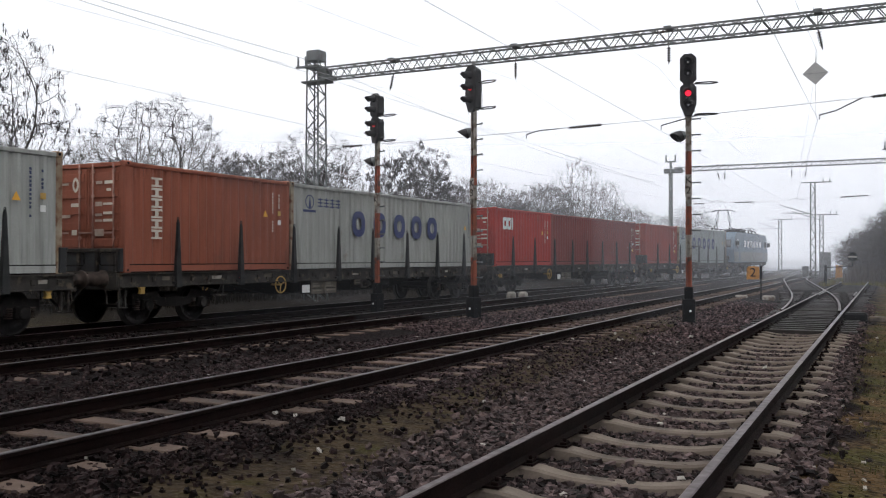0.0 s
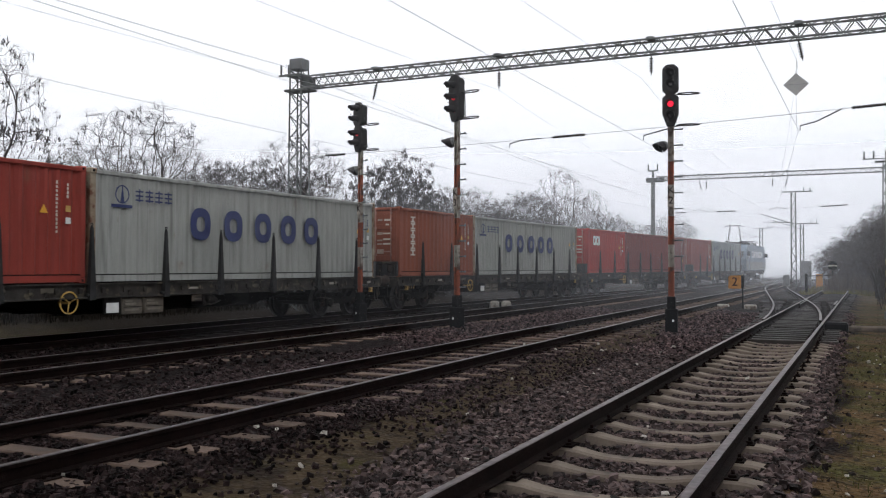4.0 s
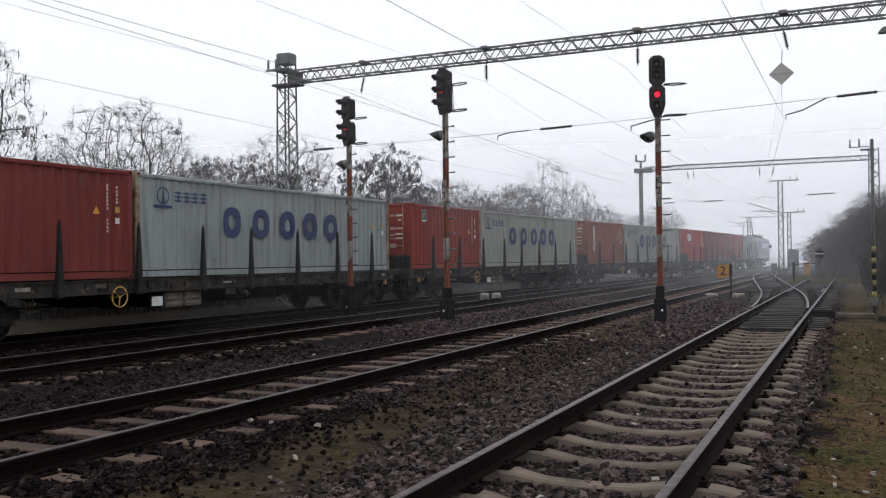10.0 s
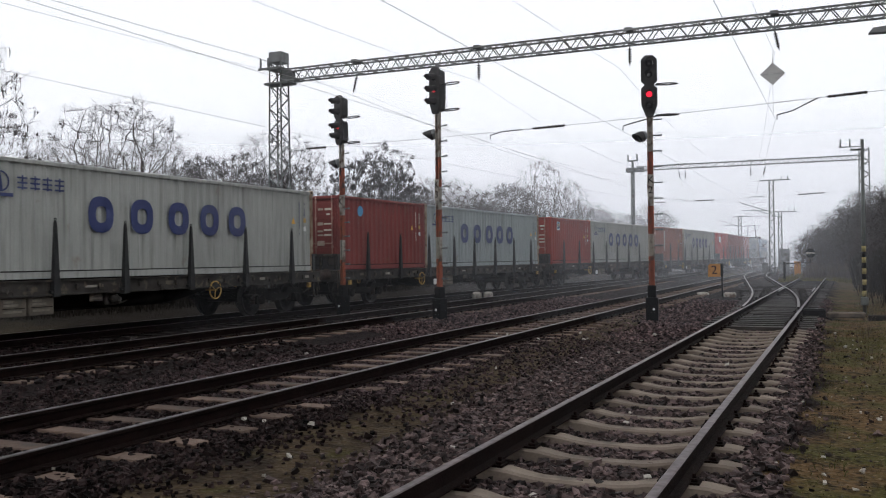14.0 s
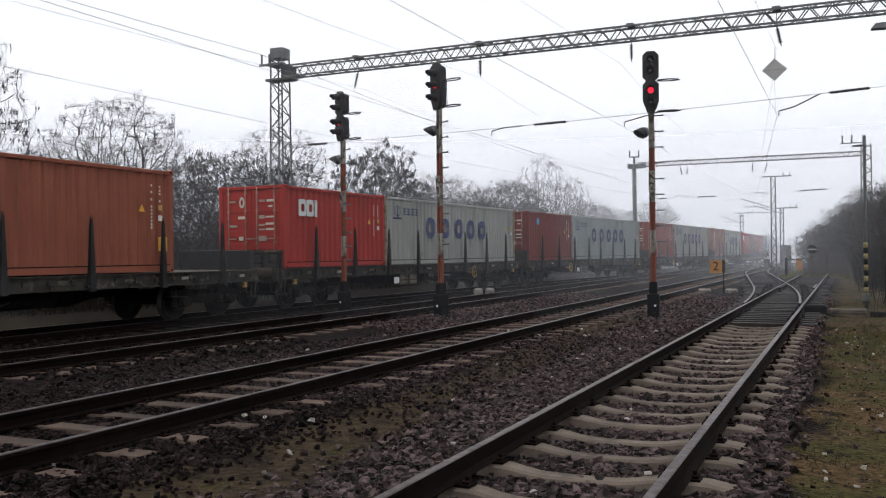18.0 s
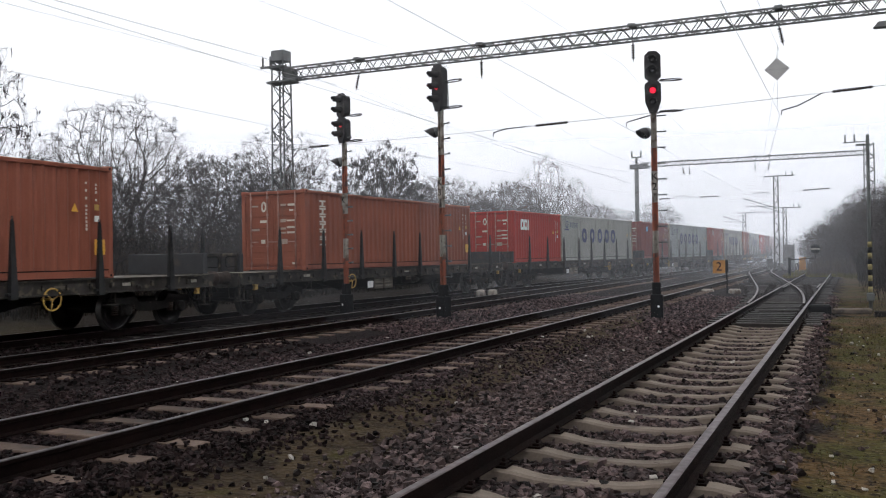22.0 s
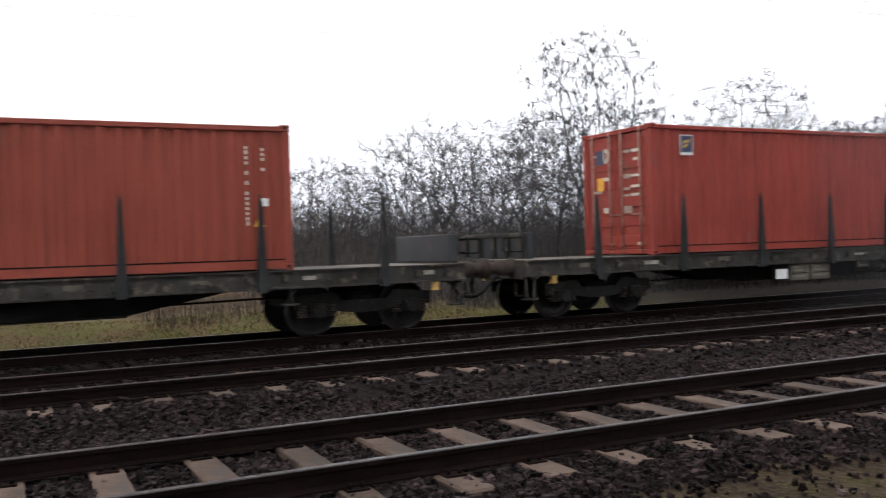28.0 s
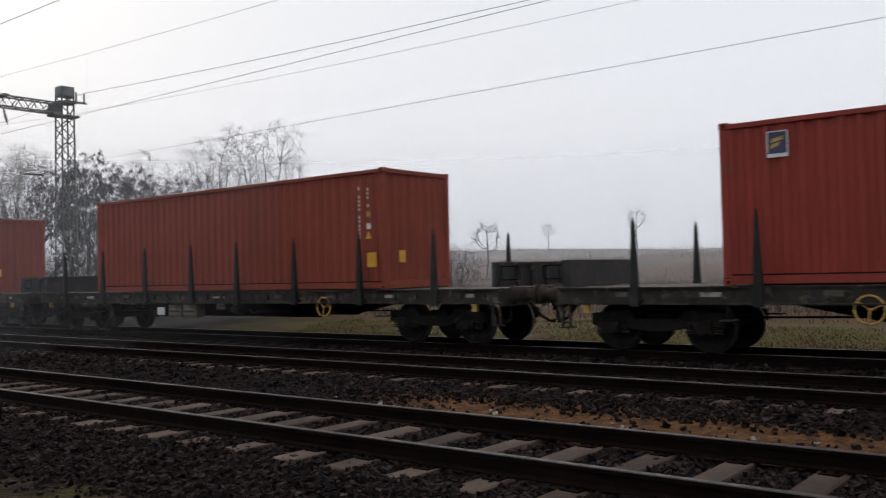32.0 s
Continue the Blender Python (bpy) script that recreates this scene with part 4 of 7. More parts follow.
    if style == "ship":
        # wide spaced emblem: five blue rounded blocks, a small badge and a short line of marks
        for k in range(5):
            sh = Shape()
            y, w, h = (-2.6, -1.33, -0.06, 1.12, 2.28)[k], 0.74, 0.81
            band(sh, blob(y, 1.42, w, h), blob(y, 1.42, w * 0.42, h * 0.46), xs, xs + 0.005)
            part("emblem", sh, BLUE_INK, box, "large blue rounded emblem block")
        sh = Shape()
        band(sh, blob(-5.2, 1.98, 0.42, 0.42, 16, 2), blob(-5.2, 1.98, 0.36, 0.36, 16, 2), xs, xs + 0.004)
        sh.slab([(-5.26, 1.78), (-5.14, 1.78), (-5.2, 2.2)], 0, xs + 0.005, xs + 0.008)
        sh.box(xs, xs + 0.004, -5.52, -4.9, 1.68, 1.75)
        part("badge", sh, BLUE_INK, box, "small blue round badge")
        for k in range(4):
            sh = Shape()
            y = -4.8 + k * 0.31
            for q in range(3):
                sh.box(xs, xs + 0.004, y, y + 0.24, 1.86 + 0.1 * q, 1.895 + 0.1 * q)
            sh.box(xs + 0.005, xs + 0.007, y + 0.1, y + 0.14, 1.84, 2.13)
            part("emblem", sh, BLUE_INK, box, "small blue painted mark")
    elif style == "stack":
        for k in range(6):
            sh = Shape()
            z = 2.21 - (k + 1) * 0.24
            y = -half + 0.95
            sh.box(xs, xs + 0.005, y - 0.17, y + 0.17, z, z + 0.045)
            sh.box(xs, xs + 0.005, y - 0.17, y + 0.17, z + 0.165, z + 0.215)
            sh.box(xs, xs + 0.0045, y - 0.05, y + 0.05, z + 0.045, z + 0.165)
            part("emblem", sh, CREAM_INK, box, "pale block of an upright painted emblem")
    elif style == "cab":
        for k, (w, hollow) in enumerate(((0.4, True), (0.4, True), (0.14, False))):
            sh = Shape()
            y = -half + 0.92 + (0, 0.42, 0.74)[k]
            if hollow:
                band(sh, blob(y, 1.84, w, 0.52, 16, 6), blob(y + 0.03, 1.84, w * 0.45, 0.24, 16, 6), xs, xs + 0.005)
            else:
                sh.box(xs, xs + 0.005, y - w / 2, y + w / 2, 1.58, 2.1)
            part("emblem", sh, WHITE, box, "white block of a painted emblem")
    elif style == "flag":
        y = -half + 1.0
        sh = Shape()
        sh.box(wide - 1.92, wide - 1.66, -half + 0.008, -half + 0.014, high - 0.75, high - 0.42)
        part("sticker", sh, NAVY, box, "small navy door emblem")
        sh = Shape()
        sh.box(wide - 1.9, wide - 1.66, -half + 0.008, -half + 0.014, high - 1.35, high - 1.05)
        part("sticker", sh, STICKER, box, "yellow door sticker")
        sh = Shape()
        sh.box(xs, xs + 0.004, y - 0.175, y + 0.175, high - 0.68, high - 0.24)
        panel = part("emblem", sh, WHITE, box, "white framed emblem panel")
        sh = Shape()
        sh.box(xs + 0.004, xs + 0.006, y - 0.155, y + 0.155, high - 0.62, high - 0.258)
        part("emblem_field", sh, NAVY, panel, "navy field of the emblem")
        sh = Shape()
        for q in range(2):
            z = high - 0.39 - 0.1 * q
            sh.slab([(y - 0.11 - 0.02 * q, z - 0.05), (y + 0.1 - 0.08 * q, z), (y + 0.12 - 0.08 * q, z + 0.065), (y - 0.08 - 0.02 * q, z + 0.02)], 0, xs + 0.006, xs + 0.008)
        part("emblem_stripe", sh, YELLOW, panel, "yellow slanted emblem stripe")
    elif style == "wheel":
        sh = Shape()
        sh.slab(blob(-half + 1.2, high * 0.8, 0.36, 0.36, 18, 2), 0, xs, xs + 0.005)
        part("emblem", sh, SKY_DOT, box, "round light blue emblem")
    if style in ("flag", "stack", "tag") and length > 9:
        sh = Shape()
        sh.box(xs, xs + 0.004, half - 0.56, half - 0.26, 0.52, 0.86)
        part("sticker", sh, STICKER, box, "large yellow warning sticker")
        sh = Shape()
        sh.box(wide - 0.72, wide - 0.5, half - 0.004, half + 0.002, 0.62, 0.9)
        part("sticker", sh, STICKER, box, "yellow sticker on the end wall")
    sh = Shape()
    ty, tz = (half - 0.58, high * 0.3) if style == "plain" else (half - 0.5, high * 0.42) if style == "tag" else (half - 1.1, high * 0.58)
    sh.slab([(ty - 0.1, tz), (ty + 0.1, tz), (ty, tz + 0.18)], 0, xs, xs + 0.004)
    part("sticker", sh, STICKER, box, "yellow warning triangle")
    return box


def wheelset():
    sh = Shape()
    sh.tube((-0.95, 0, 0), (0.95, 0, 0), 0.08, n=10)
    axle, wheels = sh.mesh("wheelset", WHEEL_STEEL), []
    for s in (-1, 1):
        sh = Shape()
        x = s * 0.75
        prof = [(-0.075, 0.1), (-0.075, 0.19), (-0.02, 0.21), (-0.03, 0.40), (-0.07, 0.41), (-0.07, 0.46), (0.05, 0.465), (0.055, 0.49), (0.07, 0.485), (0.07, 0.41), (0.03, 0.39), (0.02, 0.2), (0.06, 0.18), (0.06, 0.1)]
        prof = [(p, r) for p, r in prof]
        sh.lathe([(-s * p, r) for p, r in prof], (x, 0, 0), (1, 0, 0), 22, mats=[0, 0, 0, 0, 0, 1, 1, 0, 0, 0, 0, 0, 0, 0])
        for k in range(4):
            a = math.pi * k / 4
            sh.box(x + s * 0.03, x + s * 0.034, -0.02, 0.02, -0.36, 0.36, 0, turn=Matrix.Rotation(a, 3, "X"))
        wheels.append(sh.mesh("wheel", [WHEEL_STEEL, TREAD]))
    return axle, wheels


def bogie(wagon, y, rim, low=0.0):
    """Two axles in a cast frame; low: how far its frame hangs below the usual height."""
    before = set(wagon.children)
    for s in (-1, 1):
        x = s * 1.02
        sh = Shape()
        sh.slab([(-1.32, 0.50), (-1.32, 0.72), (-0.55, 0.78), (-0.42, 0.62), (0.42, 0.62), (0.55, 0.78), (1.32, 0.72), (1.32, 0.50), (1.12, 0.46), (0.68, 0.5), (0.46, 0.43), (0.2, 0.4), (-0.2, 0.4), (-0.46, 0.43), (-0.68, 0.5), (-1.12, 0.46)],
                0, x - 0.07, x + 0.07)
        sh.v = [(a, b + y, c) for a, b, c in sh.v]
        part("bogie_frame", sh, BOGIE, wagon)
        for q in (-0.9, 0.9):
            sh = Shape()
            sh.box(x - 0.12, x + 0.16, y + q - 0.17, y + q + 0.17, 0.34, 0.6, 0, 0.03)
            sh.lathe([(0, 0.13), (0.05, 0.14), (0.07, 0.1)], (x + s * 0.13, y + q, 0.46), (s, 0, 0), 12)
            box = part("axle_box", sh, BOGIE, wagon)
            for d in (-0.26, 0.26):
                sp = Shape()
                for k in range(5):
                    sp.ring((x + s * 0.03, y + q + d, 0.37 + k * 0.045), (0, 0, 1), 0.07, 0.015, 10)
                part("spring", sp, BUFFER, box)
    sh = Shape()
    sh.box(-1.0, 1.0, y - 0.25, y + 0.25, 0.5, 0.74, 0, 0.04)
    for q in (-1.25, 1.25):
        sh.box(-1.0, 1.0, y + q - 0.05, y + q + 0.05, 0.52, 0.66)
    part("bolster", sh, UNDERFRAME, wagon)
    for q in (-0.9, 0.9):
        ob = new("wheelset", rim[0])
        ob.parent = wagon
        for w in rim[1]:
            new("wheel", w).parent = ob
        ob.location = (0, y + q, 0.46)
    sh = Shape()
    sh.tube((0, y, 0.7), (0, y, 0.84), 0.3, n=14)
    part("pivot", sh, UNDERFRAME, wagon)
    for c in wagon.children:
        if c not in before:
            c.location.z -= low


STAKES = (-7.67, -5.42, -3.17, -0.95, 1.02, 3.25, 5.48, 7.7)


def flat_wagon():
    """Four-axle stake wagon: plank deck, channel sills, fish-belly underframe, end flaps, buffers, brake gear."""
    w = thing("flat_wagon", "long grimy four-axle stake wagon carrying containers", "wagon", "wagons of the train")
    for k in range(31):
        sh = Shape()
        y = -9.3 + 0.6 * k
        sh.box(-1.27, 1.27, y + 0.006, y + 0.594, 1.06, 1.11, 0, 0.01)
        part("deck_plank", sh, DECK, w)
    for s in (-1, 1):
        sh = Shape()
        x = s * 1.33
        sh.box(x - 0.03, x + 0.03, -9.36, 9.36, 0.80, 1.11, 0, 0.012)
        for z in (0.80, 1.09):
            sh.box(x - 0.03, x + s * 0.09, -9.36, 9.36, z - 0.005, z + 0.022)
        for k in range(30):
            y = -9.0 + k * 0.62
            sh.box(x + s * 0.03, x + s * 0.08, y - 0.05, y + 0.05, 0.9, 1.02, 0, 0.012)
        sill = part("side_sill", sh, STEEL_GRIME, w)
        for y, l, h, mt in ((-6.5, 0.45, 0.08, POLE_WHITE), (-8.1, 0.25, 0.09, TAN_BOX), (-4.4, 0.35, 0.1, TAN_BOX), (-0.1, 0.55, 0.05, POLE_WHITE), (2.4, 0.3, 0.08, TAN_BOX), (6.2, 0.36, 0.07, POLE_WHITE), (8.5, 0.22, 0.08, POLE_WHITE), (4.3, 0.3, 0.06, TAN_BOX)):
            q = Shape()
            q.box(x + s * 0.03, x + s * 0.036, y, y + l * 0.94, 0.93, 0.93 + h)
            part("lettering", q, mt, sill, "worn pale stencilled marks")
        for y in STAKES:
            q = Shape()
            a = x + s * 0.10
            i = len(q.v)
            for z, hy, hx in ((0.76, 0.085, 0.055), (1.0, 0.078, 0.055), (2.28, 0.028, 0.026), (2.34, 0.016, 0.018)):
                q.v += [(a - hx, y - hy, z), (a + hx, y - hy, z), (a + hx, y + hy, z), (a - hx, y + hy, z)]
            for r in range(3):
                for k in range(4):
                    j = (k + 1) % 4
                    q.face((i + 4 * r + k, i + 4 * r + j, i + 4 * r + 4 + j, i + 4 * r + 4 + k))
            q.face((i + 3, i + 2, i + 1, i))
            q.face((i + 12, i + 13, i + 14, i + 15))
            q.box(a - 0.07, a + 0.03, y - 0.13, y + 0.13, 0.84, 0.9, 0, 0.01)
            q.ring((a, y, 2.37), (0, 1, 0), 0.03, 0.01, 8)
            part("stake", q, STAKE, w)
        q = Shape()
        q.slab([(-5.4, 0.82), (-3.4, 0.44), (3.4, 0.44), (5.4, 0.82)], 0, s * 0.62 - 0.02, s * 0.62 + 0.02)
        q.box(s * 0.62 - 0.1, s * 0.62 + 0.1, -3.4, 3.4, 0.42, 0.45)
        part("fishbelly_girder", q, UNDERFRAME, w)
        q = Shape()
        q.ring((x + s * 0.06, -3.72, 0.72), (1, 0, 0), 0.225, 0.018, 24)
        for k in range(3):
            an = 2 * math.pi * k / 3 + 0.4
            q.tube((x + s * 0.06, -3.72, 0.72), (x + s * 0.06, -3.72 + 0.22 * math.cos(an), 0.72 + 0.22 * math.sin(an)), 0.014, n=6)
        q.tube((x - s * 0.25, -3.72, 0.72), (x + s * 0.08, -3.72, 0.72), 0.025, n=8)
        part("handbrake_wheel", q, YELLOW, w, "yellow spoked handbrake wheel")
        q = Shape()
        q.box(x - s * 0.02, x + s * 0.02, -2.76, -2.25, 0.42, 0.83, 1, 0.01)
        q.box(x + s * 0.02, x + s * 0.026, -2.68, -2.33, 0.46, 0.68, 0)
        part("label_holder", q, [WHITE, UNDERFRAME], w, "white label in a dark holder")
        for y in (-2.2, -1.52):
            q = Shape()
            q.box(x - s * 0.3, x - s * 0.01, y, y + 0.63, 0.40, 0.77, 0, 0.02)
            q.box(x - s * 0.012, x + s * 0.004, y + 0.05, y + 0.58, 0.56, 0.575, 1)
            plate = part("side_box", q, [TAN_BOX, UNDERFRAME], w, "pale weathered box panel below the sill")
            for a, b, z in ((0.08, 0.3, 0.68), (0.08, 0.42, 0.61), (0.08, 0.5, 0.48)):
                q = Shape()
                q.box(x - s * 0.011, x + s * 0.006, y + a, y + b, z, z + 0.045)
                part("lettering", q, WORN_TAN, plate, "worn pale stencilled marks")
        q = Shape()
        q.box(x - s * 0.01, x + s * 0.02, 0.05, 0.42, 0.62, 0.98, 0, 0.01)
        for k in range(4):
            q.box(x + s * 0.02, x + s * 0.025, 0.09, 0.38, 0.66 + k * 0.08, 0.7 + k * 0.08, 1)
        part("load_table", q, [STEEL_GRIME, TAN_BOX], w, "grey table of load marks")
        for e in (-1, 1):
            q = Shape()
            y = e * 8.72
            q.slab([(y - 0.1, 0.82), (y + 0.1, 0.82), (y + 0.06, 0.72), (y + 0.07, 0.64), (y - 0.07, 0.64), (y - 0.04, 0.72)], 0, x - 0.02, x + s * 0.06)
            part("rope_hook", q, YELLOW, w, "yellow rope hook at the sill")
            q = Shape()
            q.lathe([(0, 0.2), (0.03, 0.2), (0.04, 0.16), (0.34, 0.155), (0.36, 0.115), (0.555, 0.115), (0.565, 0.19), (0.605, 0.2), (0.625, 0.18)], (s * 0.875, e * 9.38, 0.98), (0, e, 0), 18)
            part("buffer", q, BUFFER, w, "dusty brown sprung buffer")
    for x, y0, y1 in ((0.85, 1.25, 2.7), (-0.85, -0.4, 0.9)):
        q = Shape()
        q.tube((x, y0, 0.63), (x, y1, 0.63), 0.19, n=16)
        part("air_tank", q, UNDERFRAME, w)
    # brake gear below the deck: pull rods, triangles, valve and pipe
    q = Shape()
    q.tube((1.0, -8.6, 0.80), (1.0, 8.6, 0.80), 0.03, n=8)
    part("brake_pipe", q, STEEL_GRIME, w, "long grimy air pipe under the deck")
    q = Shape()
    q.box(0.8, 1.22, 0.62, 1.0, 0.5, 0.82, 0, 0.03)
    q.lathe([(0, 0.11), (0.16, 0.11), (0.19, 0.07), (0.26, 0.06)], (1.2, 0.81, 0.64), (1, 0, 0), 12)
    q.hose([(1.0, 1.0, 0.62), (1.05, 1.2, 0.52), (1.02, 1.5, 0.6)], 0.022, 6)
    part("brake_valve", q, STEEL_GRIME, w, "grey brake valve with a short hose")
    for y0, y1 in ((-6.2, -0.4), (0.4, 6.2)):
        q = Shape()
        q.tube((0.3, y0, 0.52), (0.3, y1, 0.6), 0.022, n=6)
        q.box(0.24, 0.36, y0 - 0.05, y0 + 0.05, 0.42, 0.72, 0, 0.01)
        part("brake_rod", q, UNDERFRAME, w)
    for s in (-1, 1):
        for y in (-6.6, -4.3, -2.05, 2.2, 4.4, 6.65):
            q = Shape()
            q.ring((s * 1.43, y, 0.86), (1, 0, 0), 0.06, 0.013, 12)
            q.box(s * 1.36, s * 1.42, y - 0.03, y + 0.03, 0.88, 0.95, 0, 0.008)
            part("lashing_ring", q, STEEL_GRIME, w)
        for e in (-1, 1):
            q = Shape()
            q.hose([(s * 1.3, e * 9.3, 0.9), (s * 1.34, e * 9.34, 0.55), (s * 1.2, e * 9.34, 0.42), (s * 0.95, e * 9.34, 0.42), (s * 0.92, e * 9.34, 0.78)], 0.018, 6)
            part("shunter_handle", q, STEEL_GRIME, w)
            q = Shape()
            for z in (1.29, 1.56):
                q.hose([(s * 1.2, e * 9.33, z), (s * 1.2, e * 9.72, z), (s * 1.2, e * 9.76, z + (0.03 if z < 1.4 else -0.03))], 0.014, 6)
            q.tube((s * 1.2, e * 9.76, 1.32), (s * 1.2, e * 9.76, 1.53), 0.014, n=6)
            part("end_rail", q, UNDERFRAME, w, "thin black loop rail at the wagon end")
            q = Shape()
            for y in (9.12, 9.3):
                q.box(s * 1.25, s * 1.29, e * y - 0.025, e * y + 0.025, 0.36, 0.84, 0, 0.006)
            q.box(s * 1.12, s * 1.34, e * 9.21 - 0.13, e * 9.21 + 0.13, 0.33, 0.36, 0, 0.006)
            part("end_step", q, STEEL_GRIME, w, "steel foot step hung below the wagon end")
            q = Shape()
            q.box(s * 1.08, s * 1.36, e * 6.0 - 0.14, e * 6.0 + 0.14, 0.5, 0.53, 0, 0.006)
            q.tube((s * 1.12, e * 6.0, 0.52), (s * 1.3, e * 6.0, 0.82), 0.016, n=6)
            q.tube((s * 1.34, e * 6.0, 0.52), (s * 1.34, e * 6.0, 0.82), 0.016, n=6)
            part("step", q, STEEL_GRIME, w)
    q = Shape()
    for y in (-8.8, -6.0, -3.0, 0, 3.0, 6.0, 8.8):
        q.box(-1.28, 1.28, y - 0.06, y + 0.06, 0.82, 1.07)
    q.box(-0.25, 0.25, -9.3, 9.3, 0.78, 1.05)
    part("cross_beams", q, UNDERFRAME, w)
    for e in (-1, 1):
        q = Shape()
        q.box(-1.3, 1.3, e * 9.30, e * 9.40, 0.74, 1.12, 0, 0.012)
        part("headstock", q, STEEL_GRIME, w)
        q = Shape()
        q.box(-1.26, 1.26, e * 9.10, e * 9.26, 1.14, 1.66, 0, 0.012)
        for k in range(5):
            x = -1.16 + k * 0.58
            q.box(x - 0.04, x + 0.04, e * 9.26, e * 9.33, 1.14, 1.64, 1, 0.01)
        q.box(-1.26, 1.26, e * 9.26, e * 9.31, 1.58, 1.66, 1, 0.01)
        part("end_flap", q, [BOARD_GREY, STEEL_GRIME], w, "raised grey end flap with ribs")
        q = Shape()
        q.hose([(0, e * 9.4, 0.95), (0, e * 9.62, 0.93), (0, e * 9.78, 0.80), (0, e * 9.84, 0.62)], 0.04, 8)
        part("coupling", q, UNDERFRAME, w)
        q = Shape()
        q.hose([(0.35, e * 9.38, 0.82), (0.36, e * 9.52, 0.72), (0.33, e * 9.72, 0.5), (0.3, e * 9.88, 0.41), (0.28, e * 10.01, 0.39)], 0.028, 6)
        part("brake_hose", q, UNDERFRAME, w)
    rim = wheelset()
    bogie(w, -7.43, rim, LOW)
    bogie(w, 7.43, rim, LOW)
    return w


def locomotive():
    """Four-axle electric locomotive with sloped cab ends, seen through the mist."""
    lo = thing("electric_locomotive", "pale blue and grey electric locomotive in the mist", "locomotive")
    half, wide = 7.4, 1.47
    nose = [(-half, 1.25), (-half - 0.08, 2.3), (-half + 0.32, 3.25), (-half + 0.9, 3.7), (half - 0.9, 3.7), (half - 0.32, 3.25), (half + 0.08, 2.3), (half, 1.25)]
    sh = Shape()
    sh.slab(nose, 0, -wide, wide)
    part("body", sh, LOCO_BLUE, lo)
    for s in (-1, 1):
        sh = Shape()
        sh.slab([(-half + 0.02, 1.3), (-half, 2.1), (half, 2.1), (half - 0.02, 1.3)], 0, s * wide, s * (wide + 0.02))
        part("lower_panel", sh, LOCO_GREY, lo)
        for k in range(6):
            sh = Shape()
            y = -3.6 + k * 1.35
            sh.box(s * wide, s * (wide + 0.03), y, y + 0.85, 2.5, 3.1, 0, 0.01)
            part("side_window", sh, WINDOW, lo)
        for e in (-1, 1):
            sh = Shape()
            sh.box(s * wide, s * (wide + 0.03), e * 6.2 - 0.3, e * 6.2 + 0.3, 2.45, 3.15, 0, 0.01)
            part("cab_window", sh, WINDOW, lo)
            sh = Shape()
            sh.box(s * wide, s * (wide + 0.025), e * 5.4 - 0.33, e * 5.4 + 0.33, 1.35, 3.1, 0, 0.01)
            part("cab_door", sh, LOCO_BLUE, lo)
            sh = Shape()
            sh.box(s * 0.08, s * 1.2, e * (half - 0.06), e * (half + 0.0), 2.45, 3.1, 0, 0.02, turn=Matrix.Rotation(e * 0.33, 3, "X"))
            part("windscreen", sh, WINDOW, lo)
            sh = Shape()
            sh.lathe([(0, 0.14), (0.08, 0.14), (0.1, 0.1)], (s * 0.95, e * (half + 0.02), 1.65), (0, e, 0), 12)
            part("headlight", sh, LENS, lo)
            sh = Shape()
            sh.lathe([(0, 0.13), (0.3, 0.1), (0.5, 0.1), (0.52, 0.25), (0.6, 0.24)], (s * 0.875, e * half, 1.0), (0, e, 0), 14)
            part("buffer", sh, UNDERFRAME, lo)
            sh = Shape()
            sh.box(s * (wide + 0.02), s * (wide + 0.3), e * 6.95 - 0.05, e * 6.95 + 0.05, 2.6, 3.0, 0, 0.02)
            part("mirror", sh, BLACK, lo)
    sh = Shape()
    sh.box(-1.4, 1.4, -half + 0.2, half - 0.2, 0.95, 1.3, 0, 0.03)
    sh.box(-1.1, 1.1, -1.6, 1.6, 0.45, 0.95, 0, 0.03)
    part("underframe", sh, UNDERFRAME, lo)
    sh = Shape()
    sh.box(-1.0, 1.0, -6.2, 6.2, 3.7, 3.82, 0, 0.03)
    for k in range(8):
        y = -5.6 + k * 1.6
        sh.tube((-0.7, y, 3.8), (-0.7, y, 4.05), 0.07, n=8)
        sh.tube((0.7, y, 3.8), (0.7, y, 4.05), 0.07, n=8)
    sh.hose([(-0.7, -5.6, 4.07), (-0.7, 5.6, 4.07)], 0.03)
    sh.hose([(0.7, -5.6, 4.07), (0.7, 5.6, 4.07)], 0.03)
    sh.box(-0.6, 0.6, -1.2, 1.4, 3.8, 4.1, 0, 0.04)
    part("roof_gear", sh, UNDERFRAME, lo)
    for e, up in ((-1, 1.0), (1, 0.12)):
        sh = Shape()
        y = e * 4.6
        for s in (-1, 1):
            sh.tube((s * 0.6, y - 0.7, 4.0), (s * 0.5, y + 0.45, 4.05 + 0.75 * up), 0.03, n=6)
            sh.tube((s * 0.6, y + 0.7, 4.0), (s * 0.5, y - 0.45, 4.05 + 0.75 * up), 0.03, n=6)
            sh.tube((s * 0.5, y + 0.45, 4.05 + 0.75 * up), (s * 0.4, y, 4.1 + 1.45 * up), 0.025, n=6)
            sh.tube((s * 0.5, y - 0.45, 4.05 + 0.75 * up), (s * 0.4, y, 4.1 + 1.45 * up), 0.025, n=6)
        for d in (-0.15, 0.15):
            sh.hose([(-0.95, y + d, 4.0 + 1.45 * up), (-0.6, y + d, 4.13 + 1.45 * up), (0.6, y + d, 4.13 + 1.45 * up), (0.95, y + d, 4.0 + 1.45 * up)], 0.03)
        part("pantograph", sh, UNDERFRAME, lo)
    rim = wheelset()
    bogie(lo, -3.9, rim)
    bogie(lo, 3.9, rim)
    return lo


